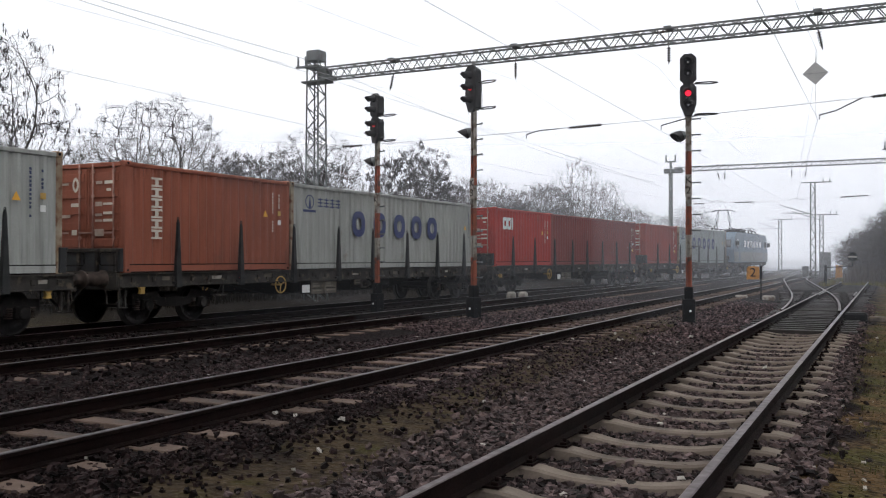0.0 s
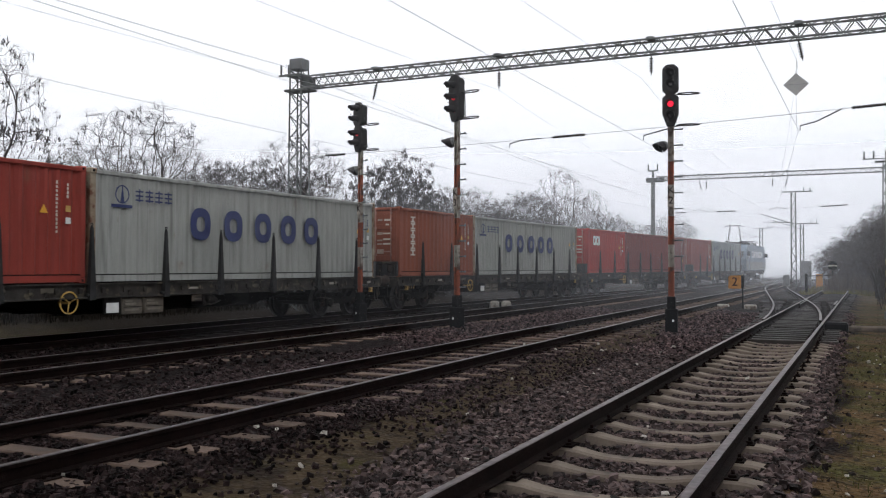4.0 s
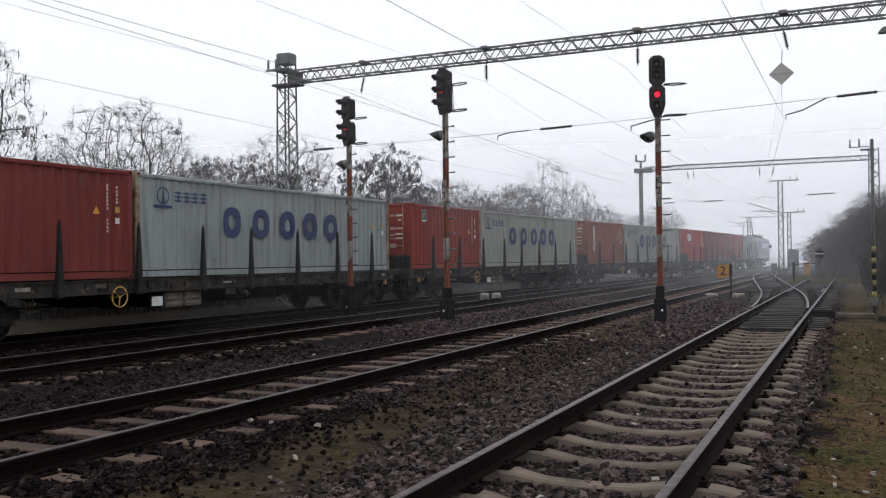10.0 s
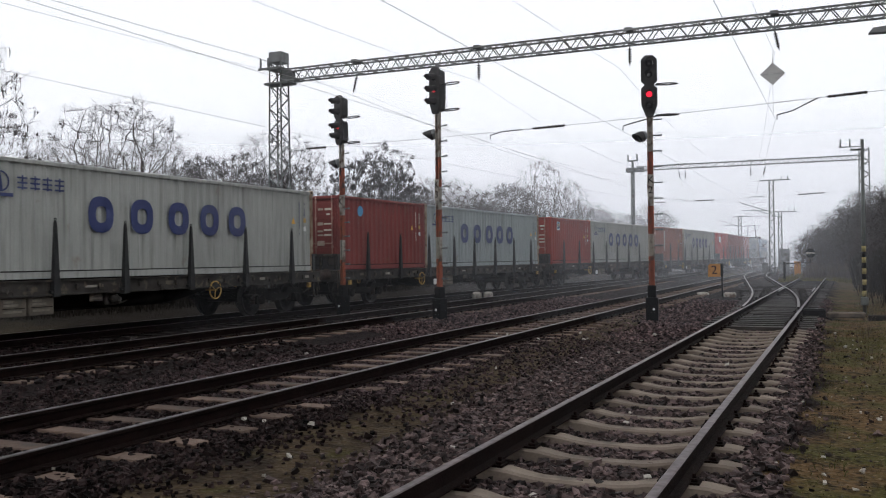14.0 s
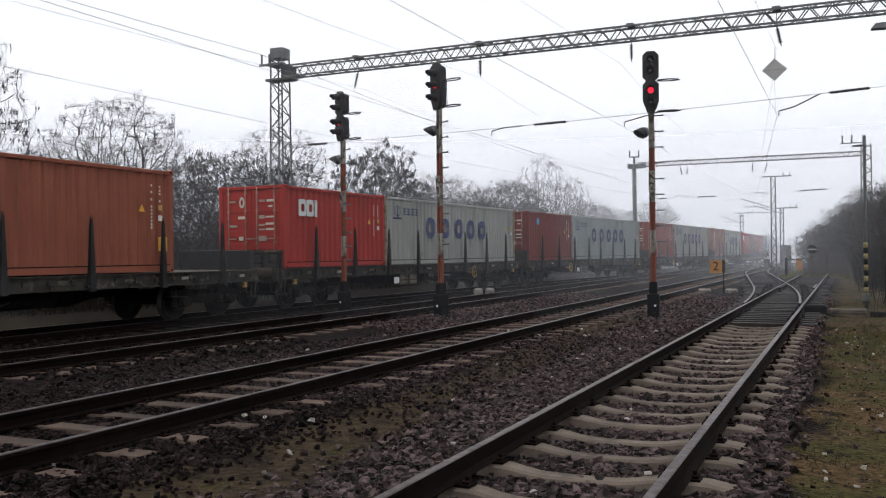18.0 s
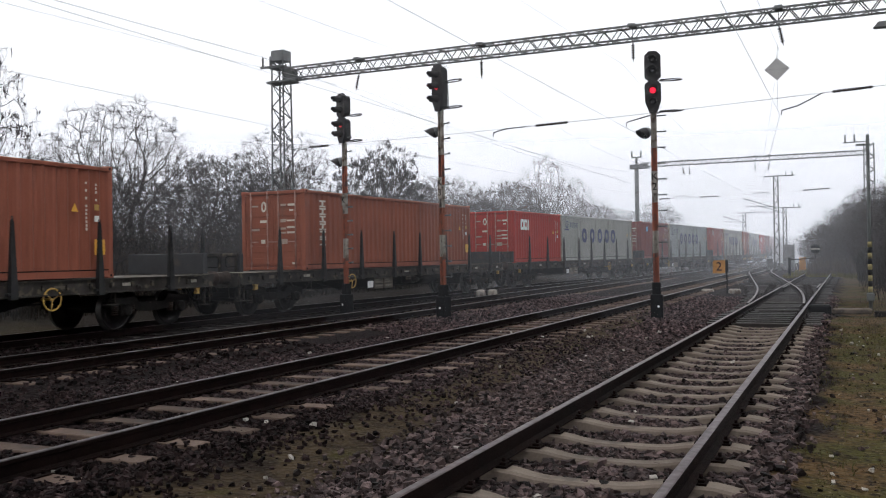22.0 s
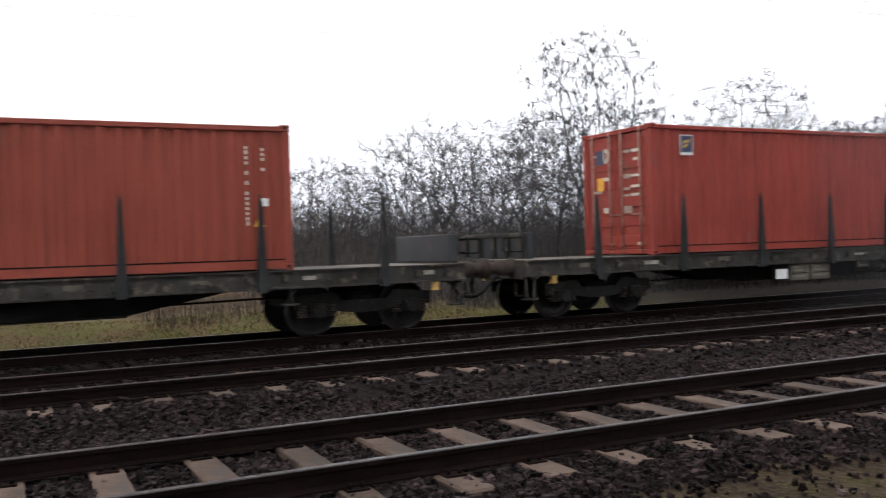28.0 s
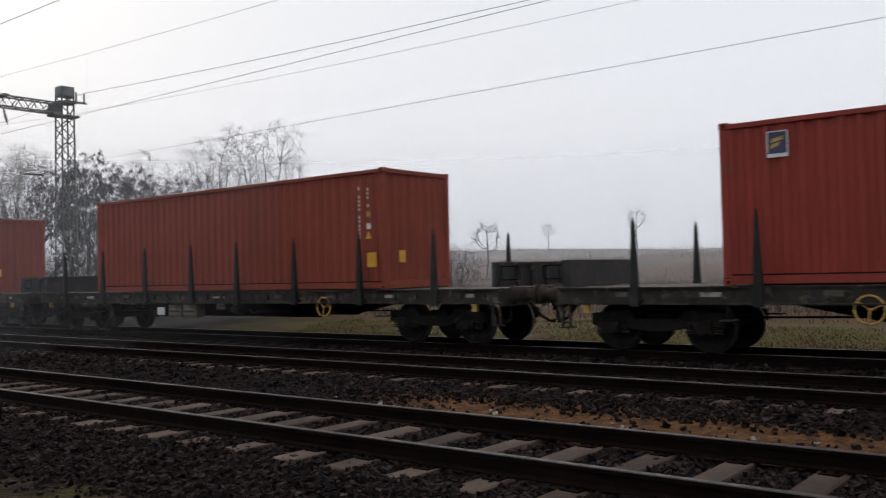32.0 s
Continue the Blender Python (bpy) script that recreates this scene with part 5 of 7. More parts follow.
LOADS = {
    1: [("20", "brick", "plain", "dull red twenty foot container with ribbed sides"), ("40", "grey", "ship", "pale grey forty foot container with blue emblem")],
    2: [("20", "red", "cab", "bright red twenty foot container with white emblem"), ("40", "maroon", "plain", "dull maroon forty foot container")],
    3: [("20", "orange", "stack", "faded orange twenty foot container with upright pale emblem"), ("40", "cream", "ship", "cream grey forty foot container with blue emblem")],
    4: [("20", "brick", "flag", "brick red twenty foot container with small flag emblem"), ("40", "cream", "ship", "cream grey forty foot container with blue emblem")],
    5: [("20", "maroon", "wheel", "dark red twenty foot container with round blue emblem"), ("40", "grey", "ship", "stained pale grey forty foot container with blue emblem")],
    6: [("20", "red", "cab", "bright red twenty foot container with white emblem"), ("40", "cream", "ship", "cream grey forty foot container with blue emblem")],
    7: [("40", "orange", "stack", "faded orange forty foot container with upright pale emblem")],
    8: [("40", "orange", "stack", "faded orange forty foot container with upright pale emblem")],
    9: [("45", "brick", "flag", "tall brick red forty foot container with small flag emblem")],
    10: [("40", "brown", "plain", "red brown forty foot container without emblem")],
    11: [("45", "brick", "flag", "tall brick red forty foot container with flag emblem")],
    12: [("45", "brown", "tag", "tall red brown forty foot container without emblem")],
    13: [("45", "brown", "tag", "tall red brown forty foot container without emblem")],
}
SIZE = {"20": (6.058, 2.5), "40": (12.192, 2.5), "45": (12.192, 2.82)}
rolling = []      # thing, metres along the train, height


def build_train():
    made, first = {}, None
    for k, loads in LOADS.items():
        centre = -57.63 - PITCH * (k - 7) + SLACK.get(k, 0.0)
        first_here = flat_wagon() if first is None else copy_thing(first, Matrix())
        first = first or first_here
        rolling.append((first_here, centre, 0.0))
        if k in (6, 8, 9, 12):      # these wagons carry the hand wheel at their leading half
            for c in first_here.children:
                if c.name.startswith("handbrake_wheel"):
                    c.location.y = 7.95
        for q, (size, colour, style, label) in enumerate(loads):
            key = (size, colour, style, label)
            if key in made:
                box = copy_thing(made[key], Matrix())
            else:
                box = made[key] = container(*SIZE[size], colour, style, label)
            at = 0.0 if len(loads) == 1 else (-6.154, 3.107)[q]
            rolling.append((box, centre + at, DECK_Z))
    rolling.append((locomotive(), -57.63 + PITCH * 6 + 9.97 + 8.0, -LOW))


def ride(s, z):
    x, y, a = main_line(s)
    return pose(x, y, z, 0, 0, a)


def motions():
    """The train rolls along the main line and its wheels turn."""
    for ob, centre, up in rolling:
        walk(ob, [(t, ride(centre + run(t), up)) for t in [0.5 * k for k in range(65)]])
        for wheel in [c for c in ob.children if c.name.startswith("wheelset")]:
            y, z = wheel.location.y, wheel.location.z
            walk(wheel, [(t, pose(0, y, z, -math.degrees(run(t) / 0.46))) for t in [0.1 * k for k in range(321)]])

# ---- signals, portals, wires, lineside things ----
def eight(cx, cz, w, h, cut, foot=None):
    """Outline of a signal head: a box with cut corners, narrower at the foot if asked."""
    c, a, b = cut, w / 2, h / 2
    if foot:
        return [(cx - a + c, cz + b), (cx + a - c, cz + b), (cx + a, cz + b - c), (cx + a, cz - b + foot), (cx + a * 0.45, cz - b), (cx - a * 0.45, cz - b), (cx - a, cz - b + foot), (cx - a, cz + b - c)]
    return [(cx - a + c, cz + b), (cx + a - c, cz + b), (cx + a, cz + b - c), (cx + a, cz - b + c), (cx + a - c, cz - b), (cx - a + c, cz - b), (cx - a, cz - b + c), (cx - a, cz + b - c)]


def signal_head(parent, cz, h, lamps, lit, hoops, foot=None, lamp=None):
    """A black plate with hooded lenses that face -y."""
    sh = Shape()
    sh.slab(eight(0, cz, 0.42, h, 0.11, foot), 1, -0.13, -0.05)
    sh.slab(eight(0, cz, 0.30, h - 0.12, 0.08), 1, -0.05, 0.14)
    head = part("signal_head", sh, HAZED_BLACK, parent)
    for k, z in enumerate(lamps):
        sh = Shape()
        n = 10
        for q in range(n):
            a0, a1 = math.pi * (-0.12 + 1.24 * q / n), math.pi * (-0.12 + 1.24 * (q + 1) / n)
            pts = []
            for y, r in ((-0.13, 0.118), (-0.42, 0.108)):
                for a in (a0, a1):
                    drop = -0.03 if y < -0.2 else 0
                    pts.append((r * math.cos(a), y + (0.1 if y < -0.2 and math.sin(a) < 0.3 else 0), z + r * math.sin(a) + drop))
            sh.quad((pts[0], pts[1], pts[3], pts[2]))
        part("hood", sh, HAZED_BLACK, head)
        sh = Shape()
        sh.lathe([(0, 0.08), (0.02, 0.075), (0.035, 0.04)], (0, -0.128, z), (0, -1, 0), 16)
        part("lens", sh, (lamp or LAMP_RED) if k == lit else LENS, head, "glowing red lens" if k == lit else "")
    for z in hoops:
        sh = Shape()
        sh.hose([(0.18, 0.0, z), (0.5, 0.02, z + 0.01), (0.68, 0.06, z), (0.74, 0.12, z), (0.66, 0.2, z), (0.45, 0.24, z), (0.14, 0.14, z)], 0.018, 6)
        part("guard_hoop", sh, HAZED_BLACK, head)
    if len(hoops) > 1:
        sh = Shape()
        sh.tube((0.32, 0.02, min(hoops)), (0.3, 0.02, max(hoops)), 0.011, n=5)
        part("hoop_rod", sh, HAZED_BLACK, head)
    return head


def light_signal(x, y, heads, label, letters, aux_z, turn, lamp=None):
    sig = thing("light_signal", label, "signal", "signals beside the tracks", at=pose(x, y, GROUND, 0, 0, turn))
    g = GROUND
    sh = Shape()
    sh.box(-0.16, 0.16, -0.15, 0.15, 0, 0.66, 0, 0.02)
    sh.box(-0.11, 0.11, -0.11, 0.11, 0.64, 0.98, 0, 0.02)
    sh.tube((0.05, -0.18, 0.35), (0.05, -0.2, 0.35), 0.03, n=8, mat=1)
    part("base_cabinet", sh, [BLACK, WHITE], sig, "black base cabinet of the signal")
    top = heads[-1][0] - g
    bands = [(0.96, 1.75, 1), (1.75, 2.35, 0), (2.35, 3.1, 1), (3.1, 3.72, 0), (3.72, 4.55, 1), (4.55, top, 0)]
    for z0, z1, red in bands:
        sh = Shape()
        for s in (-1, 1):
            sh.box(s * 0.055 - 0.022, s * 0.055 + 0.022, -0.05, 0.05, z0, z1, 0, 0.006)
        sh.box(-0.06, 0.06, 0.01, 0.035, z0, z1, 0)
        part("mast_section", sh, POLE_RED if red else POLE_WHITE, sig, "faded red mast section" if red else "faded white mast section")
    z = 1.2
    while z < top - 0.2:
        sh = Shape()
        sh.tube((-0.02, 0.03, z), (0.3, 0.03, z), 0.02, n=6)
        sh.box(0.285, 0.31, 0.0, 0.06, z - 0.025, z + 0.03, 0, 0.004)
        part("step_iron", sh, GALV, sig)
        z += 0.42
    for cz, h, lamps, lit, foot in heads:
        signal_head(sig, cz - g, h, [q - g for q in lamps], lit, [cz - g - h * 0.44] + ([cz - g + h * 0.12] if h > 1 else []), foot, lamp)
    sh = Shape()
    a = aux_z - g
    way = Vector((-0.74, -0.72, -0.36)).normalized()
    at = Vector((-0.12, 0.06, a + 0.06))
    sh.lathe([(0, 0.06), (0.03, 0.12), (0.1, 0.145), (0.16, 0.145)], at, way, 16)
    sh.tube((-0.16, 0.05, a), (0.0, 0.03, a), 0.03, n=8)
    aux = part("auxiliary_lamp", sh, GALV, sig, "grey housing of the auxiliary lamp")
    # the hood is a scoop, long above and cut away below
    sh = Shape()
    side = way.cross(Vector((0, 0, 1))).normalized()
    over = side.cross(way)
    for q in range(16):
        ring = []
        for ang in (2 * math.pi * q / 16, 2 * math.pi * (q + 1) / 16):
            out = side * math.cos(ang) + over * math.sin(ang)
            ring.append([at + way * d + out * r for d, r in ((0.14, 0.15), (0.3 + 0.1 * math.sin(ang), 0.148), (0.3 + 0.1 * math.sin(ang), 0.136), (0.14, 0.138))])
        for e in range(3):
            sh.quad((ring[0][e], ring[0][e + 1], ring[1][e + 1], ring[1][e]))
    part("hood", sh, HAZED_BLACK, aux, "black scoop-shaped hood of the lamp")
    sh = Shape()
    sh.lathe([(0, 0.13), (0.02, 0.1), (0.03, 0.0)], at + way * 0.15, way, 16)
    part("lens", sh, LENS, aux)
    sh = Shape()
    sh.box(-0.085, 0.085, -0.075, -0.06, 3.35, 3.35 + 0.27 * max(len(letters), 1) + 0.04, 0, 0.005)
    plate = part("name_plate", sh, POLE_WHITE, sig, "white plate with black lettering")
    for k, c in enumerate(letters):
        writing("lettering", c, 0.27, BLACK, plate, pose(0, -0.078, 3.51 + 0.27 * (len(letters) - 1 - k), 90, 0, 0))
    return sig


def build_signals():
    light_signal(-4.68, 23.85, [(6.42, 0.80, (6.6, 6.3), -1, None), (5.62, 0.86, (5.78, 5.48), 0, 0.3)], "tall two-headed light signal showing red beside a siding", "K2", 4.66, 8)
    light_signal(-10.17, 22.25, [(6.1, 1.28, (6.45, 6.12, 5.78), 1, 0.32)], "three-lamp light signal showing red between the tracks", "K3", 4.9, -24, LAMP_DIM)
    light_signal(-13.93, 23.4, [(6.1, 0.74, (6.28, 5.96), -1, None), (5.36, 0.8, (5.52, 5.22), 0, 0.28)], "slim two-headed light signal showing red beside the train", "K", 4.4, -24, LAMP_DIM)


def truss(parent, x0, x1, y, z0, z1, deep, bay, mat, r=0.028):
    """A square lattice girder along x."""
    for yy in (y - deep / 2, y + deep / 2):
        for z in (z0, z1):
            sh = Shape()
            sh.box(x0, x1, yy - r, yy + r, z - r, z + r)
            part("chord", sh, mat, parent)
    sh = Shape()
    n = max(int((x1 - x0) / bay), 1)
    for k in range(n):
        a, m, b = (x0 + (x1 - x0) * (k + q) / n for q in (0, 0.5, 1))
        for yy in (y - deep / 2, y + deep / 2):
            sh.tube((a, yy, z0), (m, yy, z1), r * 0.7, n=4, caps=False)
            sh.tube((m, yy, z1), (b, yy, z0), r * 0.7, n=4, caps=False)
        for z in (z0, z1):
            sh.tube((a, y - deep / 2, z), (m, y + deep / 2, z), r * 0.6, n=4, caps=False)
            sh.tube((m, y + deep / 2, z), (b, y - deep / 2, z), r * 0.6, n=4, caps=False)
    part("lattice_bracing", sh, mat, parent)


def lattice_mast(parent, x, y, top, wide, bay, mat, taper=0.0, r=0.03, foot=GROUND):
    for sx in (-1, 1):
        for sy in (-1, 1):
            sh = Shape()
            a, b = wide / 2 + taper, wide / 2
            sh.tube((x + sx * a, y + sy * a, foot), (x + sx * b, y + sy * b, top), r * 1.3, n=4)
            part("mast_leg", sh, mat, parent)
    sh = Shape()
    n = int((top - foot) / bay)
    for k in range(n):
        z0, z1 = foot + (top - foot) * k / n, foot + (top - foot) * (k + 1) / n
        a = wide / 2 + taper * (1 - k / n)
        b = wide / 2 + taper * (1 - (k + 1) / n)
        s = 1 if k % 2 else -1
        for f in (-1, 1):
            sh.tube((x - s * a, y + f * a, z0), (x + s * b, y + f * b, z1), r * 0.85, n=4, caps=False)
            sh.tube((x + f * a, y - s * a, z0), (x + f * b, y + s * b, z1), r * 0.85, n=4, caps=False)
    part("mast_bracing", sh, mat, parent)


def insulator(parent, x, y, z, length, lean=0.0, n=6):
    sh = Shape()
    prof = []
    for k in range(n):
        t = length * (0.12 + 0.76 * k / n)
        prof += [(t, 0.025), (t + 0.012, 0.07), (t + length * 0.04, 0.075), (t + length * 0.06, 0.025)]
    sh.lathe([(0, 0.012)] + prof + [(length, 0.012)], (x, y, z), (lean, 0, -1), 10)
    part("insulator", sh, CERAMIC, parent, "brown ribbed insulator string")


def catenary_portal(x0, x1, y, z, posts, label, hang=(), head=True, deep=0.42):
    """A lattice portal that carries the overhead line over all tracks."""
    p = thing("catenary_portal", label, "portal", "overhead line portals")
    truss(p, x0 + 0.3, x1, y, z + 0.42 - deep, z + 0.42, deep, 0.62, GALV)
    for x, wide, top in posts:
        lattice_mast(p, x, y, top, wide, 0.44, MAST_STEEL, 0.07)
        if head:
            sh = Shape()
            sh.box(x - 0.29, x + 0.29, y - 0.27, y + 0.27, top - 0.02, top + 0.4, 0, 0.02)
            part("mast_head", sh, GALV, p, "grey box on the mast head")
            sh = Shape()
            sh.box(x - 0.5, x + 0.62, y - 0.3, y + 0.3, z - 0.12, z - 0.04, 0, 0.01)
            for f in (-0.22, 0.22):
                sh.slab([(x + 0.2, z - 0.04), (x + 0.95, z - 0.04), (x + 0.6, z + 0.2), (x + 0.6, z + 0.44), (x + 0.2, z + 0.44)], 1, y + f - 0.01, y + f + 0.01)
            sh.box(x - 0.36, x + 0.36, y - 0.32, y + 0.32, z + 0.44, z + 0.52, 0, 0.01)
            part("beam_bracket", sh, MAST_STEEL, p)
            sh = Shape()
            for d in (-0.5, -0.85):
                sh.tube((x + d, y, top - 0.15), (x + d, y, top + 0.25), 0.04, n=8)
            sh.box(x - 0.95, x, y - 0.04, y + 0.04, top - 0.2, top - 0.12)
            part("feeder_bracket", sh, GALV, p, "steel bracket with two feeder insulators")
    if head:
        sh = Shape()
        sh.box(posts[0][0] - 0.14, posts[0][0] + 0.16, y - 0.46, y - 0.44, 1.35, 1.8, 0, 0.005)
        plate = part("mast_plate", sh, WHITE, p, "white number plate on the mast")
        sh = Shape()
        for k in range(3):
            sh.box(posts[0][0] - 0.08, posts[0][0] + 0.1, y - 0.464, y - 0.46, 1.44 + 0.11 * k, 1.5 + 0.11 * k)
        part("marking", sh, BLACK, plate)
    for x, lean in hang:
        sh = Shape()
        sh.box(x - 0.12, x + 0.12, y - 0.24, y + 0.24, z + 0.40, z + 0.5, 0, 0.01)
        sh.tube((x, y, z + 0.4), (x - lean * 0.1, y, z - 0.1), 0.012, n=5)
        part("hanger", sh, GALV, p)
        insulator(p, x, y, z - 0.08, 0.62, lean)
    return p


def span_rope(y, x0, x1, z0, z1, rods, arms, label):
    """The lower cross rope with rod insulators and steady arms over the tracks."""
    s = thing("cross_span", label, "overhead line", "overhead line")
    sh = Shape()
    pts = [(x0 + (x1 - x0) * k / 24, y, z0 + (z1 - z0) * k / 24 - 0.12 * math.sin(math.pi * k / 24)) for k in range(25)]
    sh.hose(pts, 0.009, 5)
    part("cross_rope", sh, WIRE, s)

    def zat(x):
        u = (x - x0) / (x1 - x0)
        return z0 + (z1 - z0) * u - 0.12 * math.sin(math.pi * u)
    for a, b in rods:
        sh = Shape()
        sh.lathe([(0, 0.02), (0.06, 0.045)] + [(0.06 + (b - a - 0.12) * q / 14, 0.03 if q % 2 else 0.055) for q in range(15)] + [(b - a, 0.02)], (a, y, zat(a)), (b - a, 0, zat(b) - zat(a)), 8)
        part("rod_insulator", sh, CERAMIC, s)
    for x, side in arms:
        sh = Shape()
        sh.hose([(x, y, 5.58), (x, y, 5.72), (x + side * 0.45, y, 5.82), (x + side * 1.15, y, zat(x + side * 1.15))], 0.022, 6)
        part("steady_arm", sh, GALV, s)
    return s


def wire_pair(x_of, ys, messenger, contact, label):
    """Messenger and contact wire above one track, with droppers."""
    w = thing("overhead_wire", label, "wire", "overhead line")
    m, c = Shape(), Shape()
    mp, cp = [], []
    for y0, y1 in zip(ys[:-1], ys[1:]):
        for k in range(13):
            u = k / 13
            y = y0 + (y1 - y0) * u
            x = x_of(y0) + (x_of(y1) - x_of(y0)) * u
            mp.append((x, y, messenger - 4 * 0.85 * u * (1 - u)))
            cp.append((x, y, contact - 4 * 0.05 * u * (1 - u)))
    m.hose(mp, 0.005, 5)
    c.hose(cp, 0.0058, 5)
    part("messenger_wire", m, WIRE, w)
    part("contact_wire", c, WIRE, w)
    for k in range(4, len(mp) - 1, 6):
        sh = Shape()
        sh.tube(mp[k], cp[k], 0.002, n=4)
        part("dropper", sh, WIRE, w)
    return w


def build_overhead():
    hang = ((TRACK_D - 0.1, -0.25), (TRACK_C, 0.0), (TRACK_B + 0.35, 0.0), (TRACK_A + 0.02, 0.2))
    catenary_portal(-19.85, 3.2, 28.7, 8.36, ((-19.85, 0.5, 9.1), (3.2, 0.5, 9.1)), "grey lattice portal over all tracks by the signals", hang)
    catenary_portal(-18.9, 4.0, -34.8, 8.36, ((-18.9, 0.5, 9.1), (4.0, 0.5, 9.1)), "grey lattice portal over the tracks beyond the tail", hang)
    far = catenary_portal(-14.9, 1.35, 69.0, 8.0, ((1.35, 0.62, 8.9),), "lattice portal in the mist farther along", ((-11.4, 0.2), (-10.9, 0), (-6.2, 0), (-5.2, -0.2)), False, 0.31)
    sh = Shape()
    sh.tube((-14.9, 69, GROUND), (-14.9, 69, 8.3), 0.16, n=10)
    sh.box(-15.4, -14.0, 68.85, 69.15, 8.0, 8.35, 0, 0.02)
    for d in (-0.35, 0.35):
        sh.tube((-14.9 + d, 69, 8.9), (-14.9 + d, 69, 9.4), 0.06, n=8)
    sh.tube((-14.9, 69, 8.3), (-14.9, 69, 8.9), 0.09, n=8)
    sh.box(-15.3, -14.5, 68.95, 69.05, 8.85, 8.95)
    part("tube_mast", sh, MAST_STEEL, far, "round steel mast of the portal")
    sh = Shape()
    for d in (-0.9, -1.5):
        sh.tube((1.35 + d, 69, 9.05), (1.35 + d, 69, 9.6), 0.06, n=8)
    sh.box(-0.3, 1.35, 68.95, 69.05, 9.0, 9.08)
    part("feeder_bracket", sh, GALV, far)
    span_rope(28.7, -19.6, 3.0, 5.7, 6.3, ((-18.65, -17.75), (-9.6, -8.45), (-0.4, 0.7)), ((TRACK_C + 0.4, 1), (TRACK_B + 0.1, 1), (TRACK_A + 0.05, 1)), "thin cross rope with rod insulators and steady arms")
    span_rope(-34.8, -18.7, 3.8, 5.8, 6.2, ((-18.0, -17.0), (-9.6, -8.45)), ((TRACK_C + 0.4, 1), (TRACK_B + 0.1, 1)), "thin cross rope with rod insulators by the far portal")
    span_rope(69.0, -14.8, 1.3, 5.6, 6.0, ((-10.2, -8.8), (-3.0, -1.2), (-13.2, -12.4)), ((-11.9, 1), (-6.4, 1)), "thin cross rope in the mist")
    ys = [-95, -34.8, 28.7, 69.0, 110]
    wire_pair(lambda y: TRACK_A if y < 30 else branch_line(y)[0], ys, 7.62, 5.6, "messenger and contact wire above the siding")
    wire_pair(lambda y: TRACK_B, ys, 7.62, 5.6, "messenger and contact wire above the second track")
    wire_pair(lambda y: TRACK_C, ys, 7.62, 5.6, "messenger and contact wire above the third track")
    wire_pair(lambda y: main_line(y)[0] if y > 20 else TRACK_D, ys, 7.62, 5.6, "messenger and contact wire above the main track")
    f = thing("feeder_line", "thin feeder wire strung along the mast heads", "wire", "overhead line")
    for d, z in ((-0.85, 9.36),):
        sh, pts = Shape(), []
        for (xa, y0), (xb, y1) in zip(((-19.2, -95), (-18.9, -34.8), (-19.85, 28.7)), ((-18.9, -34.8), (-19.85, 28.7), (-20.2, 95))):
            for k in range(12):
                u = k / 12
                pts.append((xa + (xb - xa) * u + d, y0 + (y1 - y0) * u, z - 4 * 0.7 * u * (1 - u)))
        sh.hose(pts, 0.0105, 5)
        part("feeder_wire", sh, WIRE, f)
    # masts in the mist
    for x, y, top, wide in ((-5.56, 80, 7.75, 0.34), (-5.64, 92, 5.6, 0.28), (-12.0, 118, 6.3, 0.34)):
        m = thing("catenary_mast", "lattice mast standing in the mist", "mast", "masts in the mist")
        lattice_mast(m, x, y, top, wide, 0.6, MAST_STEEL, 0.03)
        sh = Shape()
        sh.box(x - 0.9, x + 1.5, y - 0.05, y + 0.05, top, top + 0.08)
        for d in (0.8, 1.3):
            sh.tube((x + d, y, top), (x + d, y, top + 0.4), 0.05, n=6)
        part("cross_arm", sh, MAST_STEEL, m)
        sh = Shape()
        sh.tube((x, y, 5.1), (x - 2.6, y, 6.0), 0.04, n=6)
        sh.tube((x, y, 5.2), (x - 2.4, y, 5.3), 0.03, n=6)
        part("cantilever", sh, GALV, m)
    # warning diamond that hangs from the portal
    dm = thing("diamond_sign", "grey diamond-shaped plate hanging under the portal", "sign")
    x, y, z = TRACK_A - 0.05, 28.55, 6.95
    sh = Shape()
    sh.slab([(x - 0.36, z), (x, z - 0.34), (x + 0.36, z), (x, z + 0.34)], 1, y - 0.012, y + 0.012)
    part("plate", sh, surf("grey diamond plate", (0.45, 0.45, 0.44), (0.36, 0.36, 0.35), 0.6, 0, 3, 40, 0.05), dm)
    sh = Shape()
    sh.tube((x - 0.34, y - 0.016, z), (x + 0.34, y - 0.016, z), 0.008, n=4)
    sh.tube((x, y, z + 0.33), (x + 0.02, y + 0.1, 7.7), 0.008, n=4)
    sh.tube((x, y, z - 0.33), (x, y + 0.1, 5.7), 0.006, n=4)
    part("hanger", sh, WIRE, dm)
    # lamp on the portal post
    la = thing("yard_lamp", "grey street lamp head on a portal arm", "lamp")
    sh = Shape()
    sh.slab([(0.72, 7.74), (1.3, 7.72), (1.42, 7.8), (1.3, 7.9), (0.85, 7.88)], 1, 27.85, 28.15)
    part("lamp_head", sh, GALV, la)
    sh = Shape()
    sh.hose([(1.35, 28, 7.8), (2.3, 28.2, 7.9), (3.1, 28.6, 7.95)], 0.03, 6)
    part("arm", sh, GALV, la)


